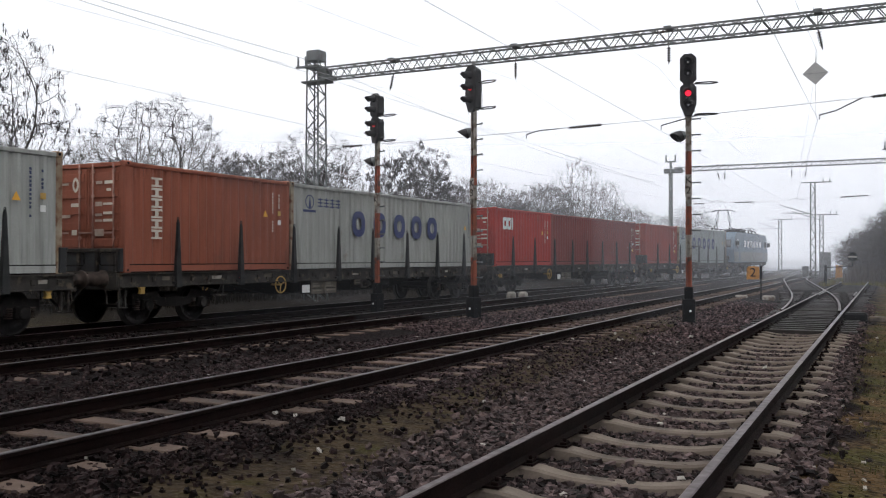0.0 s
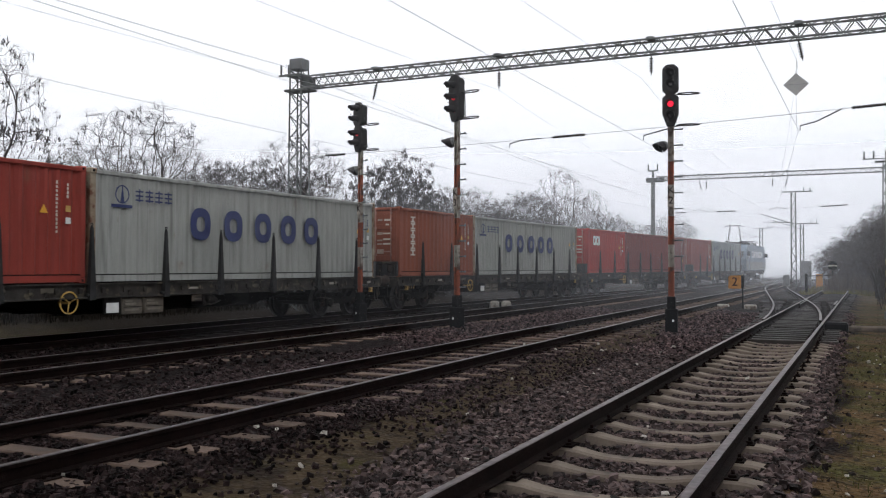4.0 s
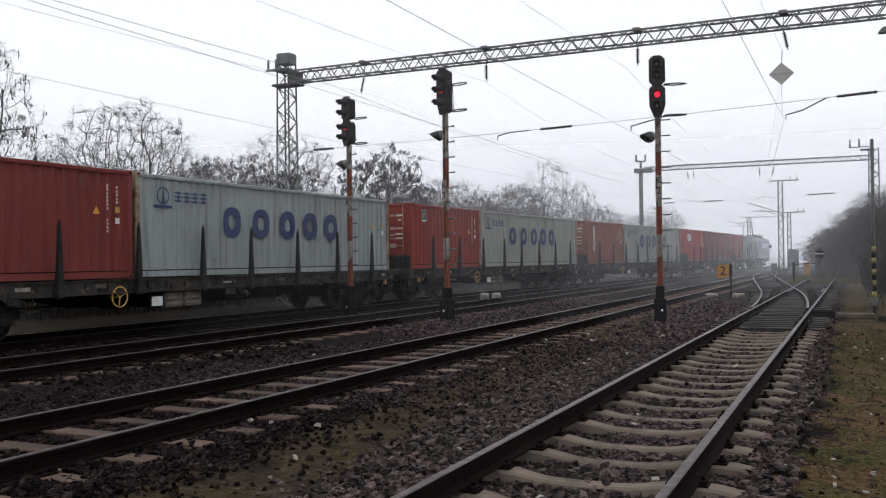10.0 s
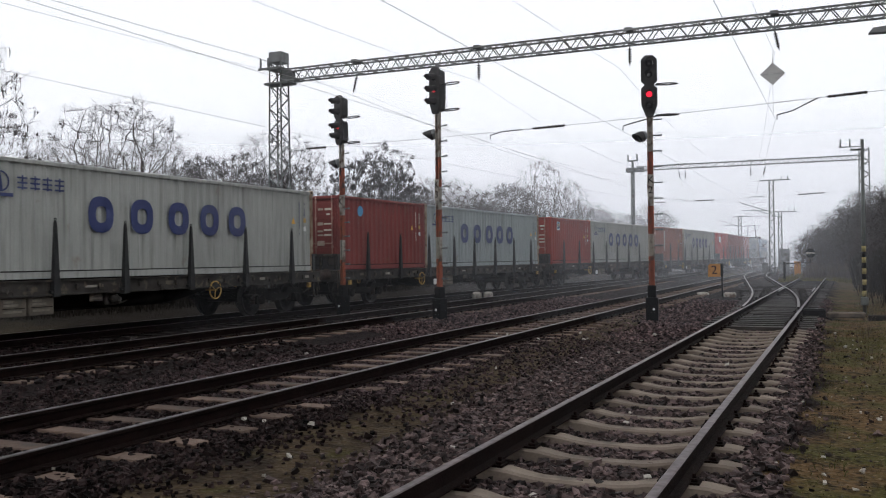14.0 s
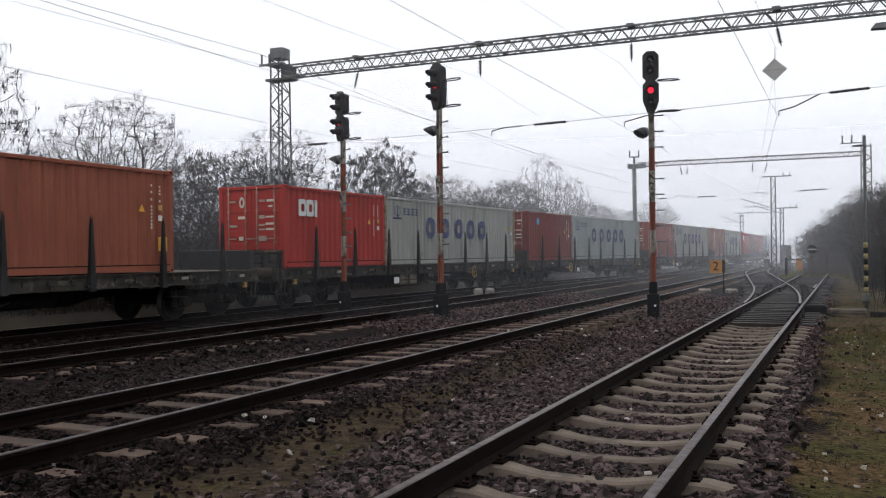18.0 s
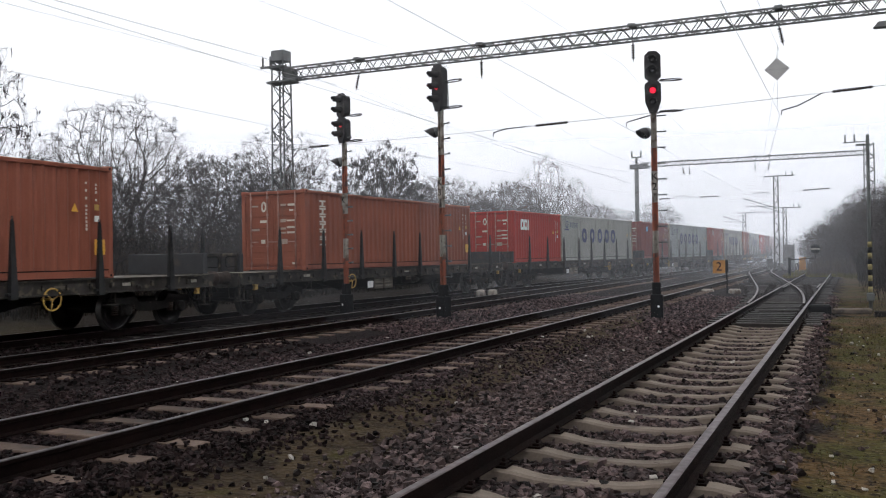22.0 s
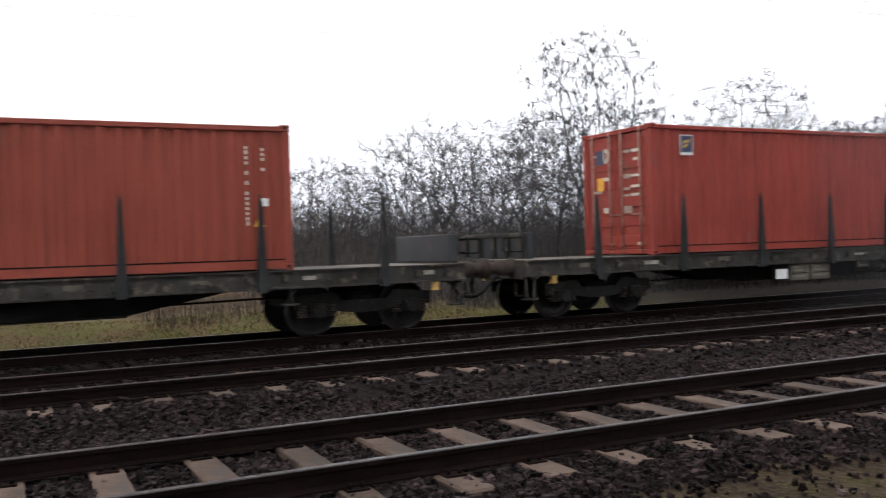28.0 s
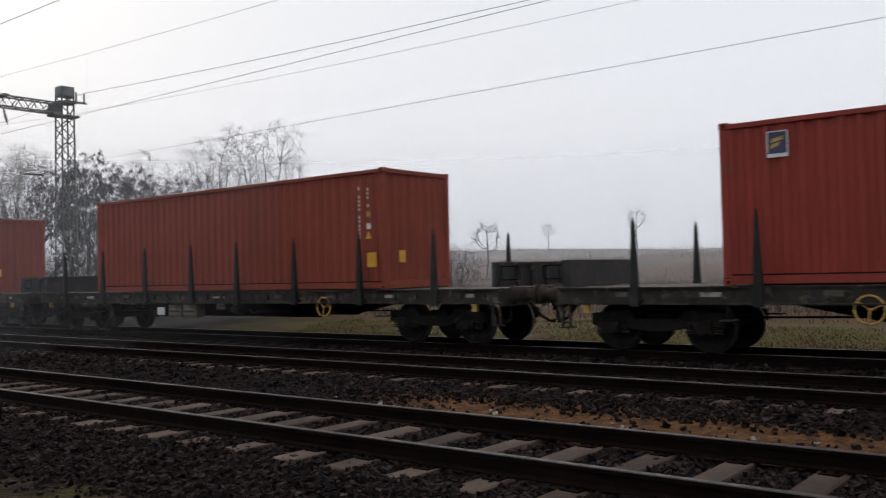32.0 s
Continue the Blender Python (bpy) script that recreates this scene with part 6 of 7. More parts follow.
def build_lineside():
    # yellow board with the figure 2
    s = thing("number_board", "yellow board with black 2 on a thin post", "sign", at=pose(-4.8, 38.9, GROUND))
    sh = Shape()
    sh.tube((0.1, 0, 0), (0.1, 0, 1.4), 0.03, n=8)
    part("post", sh, BLACK, s)
    sh = Shape()
    sh.slab([(-0.46, 0.86), (0.04, 0.86), (0.04, 1.4), (-0.4, 1.4), (-0.46, 1.33)], 1, -0.05, -0.02)
    board = part("board", sh, AMBER, s, "yellow square board")
    writing("figure", "2", 0.52, BLACK, board, pose(-0.21, -0.055, 1.13, 90, 0, 0))
    sh = Shape()
    sh.box(0.05, 0.16, -0.06, 0.02, 0.9, 1.42, 0, 0.01)
    part("side_plate", sh, BLACK, s)
    for x in (-0.75, 0.35):
        b = thing("marker_block", "white painted concrete block on the ballast", "block", "white marker blocks", at=pose(-4.75 + x, 38.95, GROUND - 0.02))
        sh = Shape()
        sh.box(-0.24, 0.24, -0.16, 0.16, 0, 0.22, 0, 0.06)
        part("block", sh, POLE_WHITE, b)
    for x, y in ((-13.85, 34.0), (-13.45, 34.3)):
        b = thing("marker_block", "white painted concrete block on the ballast", "block", "white marker blocks", at=pose(x, y, GROUND, 0, 0, 12))
        sh = Shape()
        sh.box(-0.18, 0.18, -0.18, 0.18, 0, 0.36, 0, 0.07)
        part("block", sh, POLE_WHITE, b)
    # point machine and its cover
    p = thing("point_machine", "dark point machine with pale duct beside the rail", "machine", at=pose(-0.72, 25.9, -0.24))
    sh = Shape()
    sh.box(-0.32, 0.25, -0.28, 0.28, 0, 0.26, 0, 0.05)
    part("housing", sh, BLACK, p)
    sh = Shape()
    sh.tube((-1.6, 0, 0.06), (-0.3, 0, 0.06), 0.025, n=8)
    part("throw_rod", sh, RUST, p)
    sh = Shape()
    sh.box(0.27, 1.22, -0.16, 0.16, 0.02, 0.17, 0, 0.04)
    part("duct_cover", sh, CONCRETE, p, "pale grey duct cover")
    # cable trough across the turf
    c = thing("cable_trough", "dark concrete cable trough across the turf", "trough")
    for k in range(8):
        sh = Shape()
        sh.box(0.55 + 0.52 * k, 1.05 + 0.52 * k, 25.5, 25.85, -0.26, -0.12, 0, 0.02)
        part("lid", sh, DARK_SLEEPER, c)
    # banded post at the edge of the thicket
    b = thing("banded_post", "slim grey post with yellow and black bands", "post", at=pose(0.5, 27.2, -0.2))
    sh = Shape()
    sh.tube((0, 0, 0), (0, 0, 4.85), 0.05, 0.045, n=12)
    part("shaft", sh, MAST_STEEL, b)
    for k in range(9):
        sh = Shape()
        z = 0.5 + 0.155 * k
        sh.tube((0, 0, z), (0, 0, z + 0.155), 0.055 if k % 2 else 0.057, n=12)
        part("band", sh, BLACK if k % 2 else DULL_YELLOW, b)
    sh = Shape()
    sh.box(-0.1, 0.1, -0.12, 0.0, 0.25, 0.48, 0, 0.02)
    sh.box(-0.3, 0.06, -0.03, 0.03, 4.55, 4.6)
    part("fitting", sh, MAST_STEEL, b)
    # round stop sign at the end of the siding
    r = thing("round_sign", "dark disc with a white bar on a post", "sign", at=pose(-2.75, 63.5, GROUND))
    sh = Shape()
    sh.tube((-0.9, 0, 0), (-0.9, 0, 1.3), 0.09, n=8)
    sh.tube((-0.9, 0, 1.15), (0.75, 0, 1.25), 0.03, n=6)
    sh.tube((0.7, 0, 1.2), (0.7, 0, 1.7), 0.03, n=6)
    part("post", sh, BLACK, r)
    sh = Shape()
    sh.lathe([(0, 0.3), (0.04, 0.3)], (0.7, -0.02, 1.85), (0, -1, 0), 20)
    disc = part("disc", sh, BLACK, r)
    sh = Shape()
    sh.box(0.43, 0.97, -0.075, -0.065, 1.8, 1.9)
    part("bar", sh, POLE_WHITE, disc)
    # grey cabinets by the masts in the mist
    for x, y, w, h, mt, lb in ((-4.85, 84, 0.9, 2.3, GALV, "grey relay cabinet in the mist"), (-6.3, 82, 0.5, 1.1, GALV, "small grey cabinet in the mist"), (-3.5, 78, 0.5, 1.2, AMBER, "yellow board standing in the mist")):
        k = thing("relay_cabinet" if mt is GALV else "yellow_board", lb, "cabinet" if mt is GALV else "sign", at=pose(x, y, GROUND))
        sh = Shape()
        sh.box(-w / 2, w / 2, -0.25 if mt is GALV else -0.03, 0.25 if mt is GALV else 0.03, 0.1, h, 0, 0.03)
        part("body", sh, mt, k)
        sh = Shape()
        sh.box(-w / 2 + 0.04, w / 2 - 0.04, -0.22 if mt is GALV else -0.02, 0.22 if mt is GALV else 0.02, 0, 0.12)
        part("plinth", sh, CONCRETE, k)
    # low sheds far out on the field
    for x, y, w, h in ((-105, -13.6, 3.4, 0.75), (-107, -17.0, 1.8, 0.6)):
        k = thing("field_shed", "low grey shed far out on the misty field", "shed", "sheds on the field", at=pose(x, y, height(x, y) - 0.05, 0, 0, 8))
        sh = Shape()
        sh.box(-1.5, 1.5, -w / 2, w / 2, 0, h, 0, 0.03)
        part("wall", sh, CONCRETE, k)
        sh = Shape()
        sh.slab([(-1.75, h), (1.75, h), (0, h + 0.35)], 1, -w / 2 - 0.2, w / 2 + 0.2)
        part("roof", sh, GALV, k)
        for d in (-0.6, 0.6):
            sh = Shape()
            sh.box(1.49, 1.53, d - 0.25, d + 0.25, h * 0.4, h * 0.75, 0, 0.01)
            part("window", sh, WINDOW, k)
    # a small white scrap on the verge
    w = thing("litter", "crumpled white plastic scrap on the grass", "litter", at=pose(-17.75, -8.9, height(-17.75, -8.9) + 0.02))
    sh = Shape()
    rng = random.Random(3)
    for k in range(5):
        sh.box(-0.18 + 0.07 * k, -0.06 + 0.07 * k, -0.1, 0.1, 0.0, 0.06, 0, 0.02, turn=Matrix.Rotation(rng.uniform(-1, 1), 3, "Z"))
    part("scrap", sh, WHITE, w)

# ---- trees, thickets, grass ----
def grow(seed, lobes, stems, count, thin=0.0065, step=0.24, kill=0.31, reach=2.2, hollow=0.45, fork=0.5, twigs=4, twig=(0.22, 0.6), pods=0, pod=(0.1, 0.24), crook=0.3, power=2.1):
    """A bare tree whose branches reach out for the free room of its crown. Lobes: centre and radii of the
    crown's rounded masses; stems: foot and lean of each trunk. Origin at its foot."""
    rng = np.random.default_rng(seed)
    lobes = np.array(lobes, float)
    share = lobes[:, 3] * lobes[:, 4] * lobes[:, 5]
    pick = rng.choice(len(lobes), count, p=share / share.sum())
    way = rng.normal(size=(count, 3))
    way /= np.linalg.norm(way, axis=1)[:, None]
    free = lobes[pick, :3] + way * lobes[pick, 3:] * (hollow + (1 - hollow) * rng.random((count, 1)) ** 0.6)
    free = free[free[:, 2] > 0.25]
    low = lobes[:, 2].min() - lobes[np.argmin(lobes[:, 2]), 5]
    nodes, parent = [], []
    for fx, fy, lx, ly in stems:
        n = max(int(max(low + fork, 0.4) / step), 2)
        p, bend = np.array((fx, fy, -0.15)), np.zeros(2)
        for q in range(n + 1):
            parent.append(len(nodes) - 1 if q else -1)
            nodes.append(p.copy())
            bend = bend * 0.7 + rng.normal(0, 0.03 * crook, 2)
            p = p + np.array((lx * step + bend[0], ly * step + bend[1], step))
    near = np.full(len(free), 1e9)
    which = np.zeros(len(free), int)
    fresh = 0
    for _ in range(90):
        pts = np.array(nodes[fresh:])
        if len(pts):
            d = np.linalg.norm(free[:, None] - pts[None], axis=2)
            k = d.argmin(1)
            m = d[np.arange(len(free)), k]
            better = m < near
            near[better], which[better] = m[better], k[better] + fresh
        keep = near > kill
        free, near, which = free[keep], near[keep], which[keep]
        fresh = len(nodes)
        if not len(free) or fresh > 5200:
            break
        grown = 0
        wide = reach if near.min() < reach else near.min() + 0.5
        for node in np.unique(which[near < wide]):
            pull = free[(which == node) & (near < wide)] - nodes[node]
            to = (pull / np.linalg.norm(pull, axis=1)[:, None]).mean(0) + rng.normal(0, crook * 0.4, 3)
            if parent[node] >= 0:
                to = to / max(np.linalg.norm(to), 1e-6) + (nodes[node] - nodes[parent[node]]) / step * 0.45
            nodes.append(nodes[node] + step * to / max(np.linalg.norm(to), 1e-6))
            parent.append(int(node))
            grown += 1
        if not grown:
            break
    n = len(nodes)
    kids = np.bincount([p for p in parent if p >= 0], minlength=n)
    flow = np.where(kids == 0, thin ** power, 0.0)
    for q in range(n - 1, -1, -1):
        if parent[q] >= 0:
            flow[parent[q]] += flow[q]
    r = flow ** (1 / power)
    limbs, fine, fruit = Shape(), Shape(), Shape()
    for q in range(n):
        p = parent[q]
        if p < 0:
            continue
        thick = r[q] > 4.2 * thin
        a = min(r[p], r[q] * 1.25)
        (limbs if thick else fine).tube(Vector(nodes[p]), Vector(nodes[q]), float(a), float(r[q]), 6 if r[q] > 0.05 else 5 if thick else 3, 0, caps=False)
    tips = [q for q in range(n) if kids[q] == 0]
    ends = []
    for q in tips:
        base = nodes[q] - nodes[parent[q]] if parent[q] >= 0 else np.array((0, 0, 1.0))
        base = base / max(np.linalg.norm(base), 1e-6)
        for k in range(twigs):
            v = base * 0.8 + rng.normal(0, 0.55, 3) + np.array((0, 0, 0.12))
            v *= rng.uniform(*twig) / np.linalg.norm(v)
            size = np.linalg.norm(v)
            mid = nodes[q] + v * 0.5 + rng.normal(0, 0.14 * size, 3)
            end = nodes[q] + v + rng.normal(0, 0.1 * size, 3)
            side = mid + v * 0.3 + rng.normal(0, 0.25 * size, 3)
            fine.tube(Vector(nodes[q]), Vector(mid), thin * 0.85, thin * 0.7, 3, 0, caps=False)
            fine.tube(Vector(mid), Vector(end), thin * 0.7, thin * 0.5, 3, 0, caps=False)
            fine.tube(Vector(mid), Vector(side), thin * 0.65, thin * 0.45, 3, 0, caps=False)
            ends.append(end)
    for k in range(pods):
        if k % 4 == 0:
            bunch = ends[rng.integers(len(ends))]
        t = Vector(bunch + rng.normal(0, 0.06, 3))
        l, w = rng.uniform(*pod), rng.uniform(0.016, 0.032)
        a = rng.uniform(0, 3.14)
        c, d = math.cos(a) * w, math.sin(a) * w
        sway = Vector((rng.normal(0, 0.04), rng.normal(0, 0.04), 0))
        i = len(fruit.v)
        mid = t - Vector((0, 0, l / 2)) + sway
        fruit.v += [tuple(t), tuple(mid + Vector((c, d, 0))), tuple(mid + Vector((-d, c, 0)) * 0.4), tuple(mid - Vector((c, d, 0))), tuple(mid - Vector((-d, c, 0)) * 0.4), tuple(t - Vector((0, 0, l)))]
        for q in range(4):
            j = 1 + (q + 1) % 4
            fruit.face((i, i + 1 + q, i + j))
            fruit.face((i + 5, i + j, i + 1 + q))
    return limbs.mesh("trunk", BARK), fine.mesh("crown", TWIG), fruit.mesh("fruit", POD) if pods else None


def plant(kind, x, y, scale, turn, label, name="bare_tree", cat="tree", group="trees behind the tracks"):
    tr = thing(name, label, cat, group, at=pose(x, y, height(x, y) - 0.03, 0, 0, turn))
    tr.scale = (scale, scale, scale)
    part("trunk", kind[0], None, tr)
    part("crown", kind[1], None, tr)
    if kind[2]:
        tagged(part("fruit", kind[2], None, tr, "dark dry hanging pods"), kind="stuff")
    return tr


def build_trees():
    rng = random.Random(12)
    locust = grow(3, [(0, 0, 6.9, 2.5, 2.5, 2.0), (0.5, -1.4, 4.4, 2.6, 2.4, 1.9), (-0.4, 1.3, 5.0, 2.4, 2.3, 1.8), (0, 0.3, 8.0, 1.3, 1.4, 1.2)], [(0, -0.12, 0.02, -0.05), (0.15, 0.2, 0.03, 0.12)], 1700, thin=0.0072, fork=0.6, pods=2100, pod=(0.12, 0.26))
    dome = grow(8, [(0, -0.5, 5.9, 2.9, 2.4, 2.15), (0, -2.4, 4.9, 2.0, 1.9, 1.3), (0, 1.5, 5.3, 2.0, 1.9, 1.5), (0, 2.6, 4.6, 1.5, 1.5, 1.1)], [(0, -0.5, 0.0, -0.2), (0.1, 0.1, 0.0, 0.02), (-0.1, 0.45, 0.0, 0.14)], 3000, thin=0.0082, fork=-0.4, hollow=0.35, crook=0.5, power=1.95, twigs=5, twig=(0.15, 0.42), pods=900, pod=(0.04, 0.09))
    airy = grow(15, [(0, 0, 6.0, 2.2, 2.3, 2.0), (0, -1.7, 6.5, 1.4, 1.4, 0.9), (0, 1.8, 6.7, 1.4, 1.5, 1.0)], [(0, 0, 0.0, 0.02)], 900, thin=0.0074, fork=0.2, kill=0.36, hollow=0.35, crook=0.5, power=1.95, twigs=6, twig=(0.15, 0.4), pods=350, pod=(0.04, 0.1))
    vase = grow(19, [(0, 0, 6.4, 2.0, 2.0, 2.9), (0, 1.2, 7.6, 1.3, 1.4, 1.6), (0, -1.3, 7.2, 1.2, 1.3, 1.7)], [(0, 0.1, 0.02, 0.1), (0, -0.1, 0.0, -0.09), (0.1, 0, 0.06, 0.0)], 620, thin=0.0105, kill=0.46, fork=-1.4, hollow=0.4, pods=260, pod=(0.08, 0.18))
    fan = grow(21, [(0, 0, 4.3, 2.5, 2.5, 2.6), (0.2, 0.9, 5.6, 1.6, 1.5, 1.9), (0, -1.2, 5.0, 1.5, 1.5, 1.8)], [(0.1, -0.3, 0.0, -0.2), (0, 0.3, 0.0, 0.2), (0.3, 0, 0.2, 0.0), (-0.3, 0.1, -0.15, 0.05), (0, 0, 0.05, 0.04)], 1350, thin=0.00792, fork=-0.2, hollow=0.2, pods=7600, pod=(0.1, 0.22), crook=0.2)
    bush_a = grow(31, [(0, 0, 3.2, 2.4, 2.5, 1.9), (0.3, 1.5, 2.6, 1.7, 1.7, 1.5), (0, -1.5, 2.8, 1.6, 1.7, 1.6)], [(0, -0.3, 0.0, -0.22), (0.2, 0.3, 0.1, 0.2), (-0.2, 0, -0.15, 0.05)], 1150, thin=0.00744, fork=-0.3, hollow=0.3, crook=0.4, twigs=5, twig=(0.16, 0.5), pods=500, pod=(0.04, 0.1))
    bush_b = grow(37, [(0, 0, 3.0, 2.3, 2.4, 2.1), (0, 1.3, 3.4, 1.5, 1.6, 1.5), (0.2, -1.7, 2.3, 1.7, 1.6, 1.4)], [(0, 0.1, 0.05, 0.25), (0.1, -0.3, 0.0, -0.3), (-0.2, 0.2, -0.2, 0.0), (0.2, 0.1, 0.2, 0.1)], 1100, thin=0.00744, fork=-0.2, hollow=0.3, crook=0.42, twigs=5, twig=(0.16, 0.5), pods=500, pod=(0.04, 0.1))
    small = grow(44, [(0, 0, 2.2, 0.9, 0.9, 0.9), (0, 0.4, 2.7, 0.6, 0.6, 0.5)], [(0, 0, 0.03, 0.03)], 130, thin=0.0144, step=0.2, kill=0.3, fork=-0.1)
    dark_bush = grow(52, [(0, 0, 3.0, 2.1, 2.2, 2.4), (0.4, 1.2, 3.6, 1.3, 1.4, 1.6), (-0.3, -1.0, 3.2, 1.4, 1.4, 1.7)], [(0, 0, 0.05, 0.1), (0.2, -0.2, 0.1, -0.2), (-0.3, 0.1, -0.2, 0.0), (0.1, 0.3, 0.0, 0.2)], 1050, thin=0.00816, fork=-0.4, hollow=0.15, pods=420, pod=(0.06, 0.14))
    leafy = grow(61, [(0, 0, 4.4, 2.4, 2.4, 1.9), (0, 1.2, 5.2, 1.5, 1.5, 1.2), (0.2, -1.4, 4.6, 1.5, 1.4, 1.3)], [(0, 0, 0.02, 0.08), (0.1, -0.2, 0.0, -0.16)], 900, thin=0.0084, fork=0.1, hollow=0.4, pods=2600, pod=(0.07, 0.16))
    birch = grow(66, [(0, 0, 6.2, 1.9, 2.0, 3.2), (0, 0.9, 8.2, 1.1, 1.2, 1.5)], [(0, 0, 0.02, 0.04), (0.2, 0.3, 0.06, 0.12)], 800, thin=0.00744, fork=-0.6, hollow=0.3, crook=0.22, twig=(0.3, 0.7))
    plant(locust, -26.0, 19.0, 1.0, 0, "bare locust tree hung with dark pods")
    plant(dome, -26.5, 27.5, 1.0, 0, "broad bare tree with two trunks and fine crooked twigs")
    plant(airy, -25.0, 36.3, 1.0, 0, "airy bare tree behind the lattice mast")
    for x, y, t, r in ((-26.4, 32.0, 0.98, 40), (-25.8, 34.4, 1.02, 150), (-25.6, 37.6, 0.98, 250)):
        plant(leafy, x, y, t, r, "low bare tree with dark clinging seed clusters")
    plant(fan, -23.5, 43.0, 1.04, 0, "fan-shaped shrub tree with dark clinging seed clusters")
    plant(fan, -24.2, 46.6, 0.9, 110, "fan-shaped shrub tree with dark clinging seed clusters")
    plant(bush_a, -23.5, 51.5, 1.1, 30, "broad bare tree with fine crooked twigs")
    plant(leafy, -23.4, 57.5, 0.95, 200, "bare tree with dark clinging seed clusters")
    plant(leafy, -23.4, 63.5, 1.12, 20, "bare tree with dark clinging seed clusters")
    plant(vase, -23.0, 71.0, 1.08, 0, "tall slender bare tree with upright limbs in the mist")
    plant(vase, -22.4, 78.5, 0.92, 190, "tall slender bare tree with upright limbs in the mist")
    plant(dome, -22.0, 112.0, 1.0, 20, "broad bare tree fading in the mist")
    for x, y, t in ((-27, 62, 0.95), (-25, 92, 0.95), (-24, 101, 0.85), (-28.5, 39, 0.8), (-30, 32, 0.75), (-23, 125, 0.95), (-25, 140, 1.0)):
        plant(airy, x, y, t, rng.uniform(0, 360), "broad bare tree with fine crooked twigs")
    for k in range(13):
        y = 56 + k * 5.2 + rng.uniform(-1.5, 1.5)
        plant((dome, leafy, airy, bush_a)[k % 4], -23.5 - rng.uniform(0, 4.5), y, rng.uniform(0.8, 1.0), rng.uniform(0, 360), "hazy bare tree behind the train")
    # scrub behind the train, lower where the field opens
    for k in range(60):
        y = 8.8 + k * 1.62 + rng.uniform(-0.6, 0.6)
        tall = min(0.6 + 0.06 * max(y - 5.5, 0), 1.12) if y < 18 else 0.95
        plant(rng.choice((bush_a, bush_b)), -25.2 + rng.uniform(-1.8, 1.4), y, tall + rng.uniform(-0.06, 0.08), rng.uniform(0, 360), "tangled leafless shrub on the bank", "bare_shrub", "shrub", "shrubs behind the tracks")
    # trees of the open field
    crooked = grow(73, [(0, 0, 3.2, 1.3, 1.5, 1.5), (0, -1.0, 3.4, 1.0, 1.0, 1.1), (0, 1.0, 3.7, 1.0, 1.0, 1.0), (0, 0, 2.0, 1.0, 1.3, 0.8)], [(0, -0.5, 0.0, 0.3), (0.1, 0.55, 0.0, -0.3)], 620, thin=0.0078, fork=0.1, hollow=0.25, crook=0.45, power=2.0, twig=(0.15, 0.45), pods=420, pod=(0.06, 0.15))
    for y, t, r in ((-1.3, 0.95, 0), (0.5, 1.0, 180), (1.75, 0.98, 20)):
        plant(crooked, -31, y, t, r, "crooked bare field tree with crossing trunks and dry seed clusters", group="trees of the field")
    plant(birch, -31.5, 2.75, 0.6, 60, "slender bare field tree", group="trees of the field")
    for kind, x, y, t, lb in ((leafy, -33, 4.9, 0.5, "bare field tree with dark seed clusters"), (bush_b, -34, 6.6, 0.5, "low leafless field shrub"),
                              (small, -105, -30.3, 1.9, "small lonely bare tree on the slope"), (small, -60, -43.3, 1.5, "small lonely bare tree on the slope"), (small, -105, -65, 1.2, "small lonely bare tree on the slope"), (small, -105, -51.7, 1.7, "small lonely bare tree on the slope"),
                              (leafy, -31, -30.4, 0.9, "bare field tree with dark seed clusters"), (leafy, -31.3, -27.2, 0.82, "low bare field tree with dark seed clusters"),
                              (bush_a, -31.5, -24.5, 0.55, "low leafless field shrub"), (bush_b, -32, -33.5, 0.8, "leafless shrub at the field edge"),
                              (birch, -31, -36.0, 1.0, "tall slender bare tree by the far portal"), (birch, -31, -39.3, 1.04, "tall slender bare tree by the far portal"), (birch, -31.5, -42.5, 1.0, "tall slender bare tree by the far portal"),
                              (birch, -31, -47.4, 0.98, "tall slender bare tree by the far portal"), (fan, -30.5, -50.6, 1.15, "dark bare tree with seed clusters by the field"), (fan, -30.5, -53.6, 1.3, "dark bare tree with seed clusters by the field"),
                              (leafy, -31, -45.5, 1.2, "bare tree with dark seed clusters by the field"), (dome, -29, -57.5, 1.2, "broad bare tree near the far portal"), (birch, -30, -60.5, 1.15, "tall slender bare tree by the far portal"),
                              (birch, -31, -64, 1.2, "tall slender bare tree by the far portal"), (dome, -29, -69, 1.2, "broad bare tree near the far portal")):
        plant(kind, x, y, t, rng.uniform(0, 360), lb, group="trees of the field")
    for k in range(12):
        plant((bush_a, bush_b)[k % 2], -22.8 - rng.uniform(0, 3), -36 - 2.6 * k + rng.uniform(-0.8, 0.8), rng.uniform(0.55, 0.8), rng.uniform(0, 360), "tangled leafless shrub by the far portal", "bare_shrub", "shrub", "shrubs behind the tracks")
    # dark thicket to the east
    for k in range(38):
        y = 32 + k * 1.25 + rng.uniform(-0.6, 0.6)
        x = 2.7 + rng.uniform(-0.9, 3.4) - 0.045 * max(y - 38, 0)
        plant(rng.choice((dark_bush, bush_a, dark_bush)), x, y, rng.uniform(0.8, 1.08), rng.uniform(0, 360), "dense dark leafless thicket shrub", "thicket_shrub", "shrub", "shrubs of the dark thicket")
    for k in range(18):
        y = 64 + k * 1.7 + rng.uniform(-0.6, 0.6)
        side = rng.uniform(0, 4.2)
        plant(rng.choice((dark_bush, bush_a, bush_b)), -2.2 - 0.03 * (y - 64) + side, y, 0.62 + 0.11 * side, rng.uniform(0, 360), "dense dark leafless thicket shrub", "thicket_shrub", "shrub", "shrubs of the dark thicket")
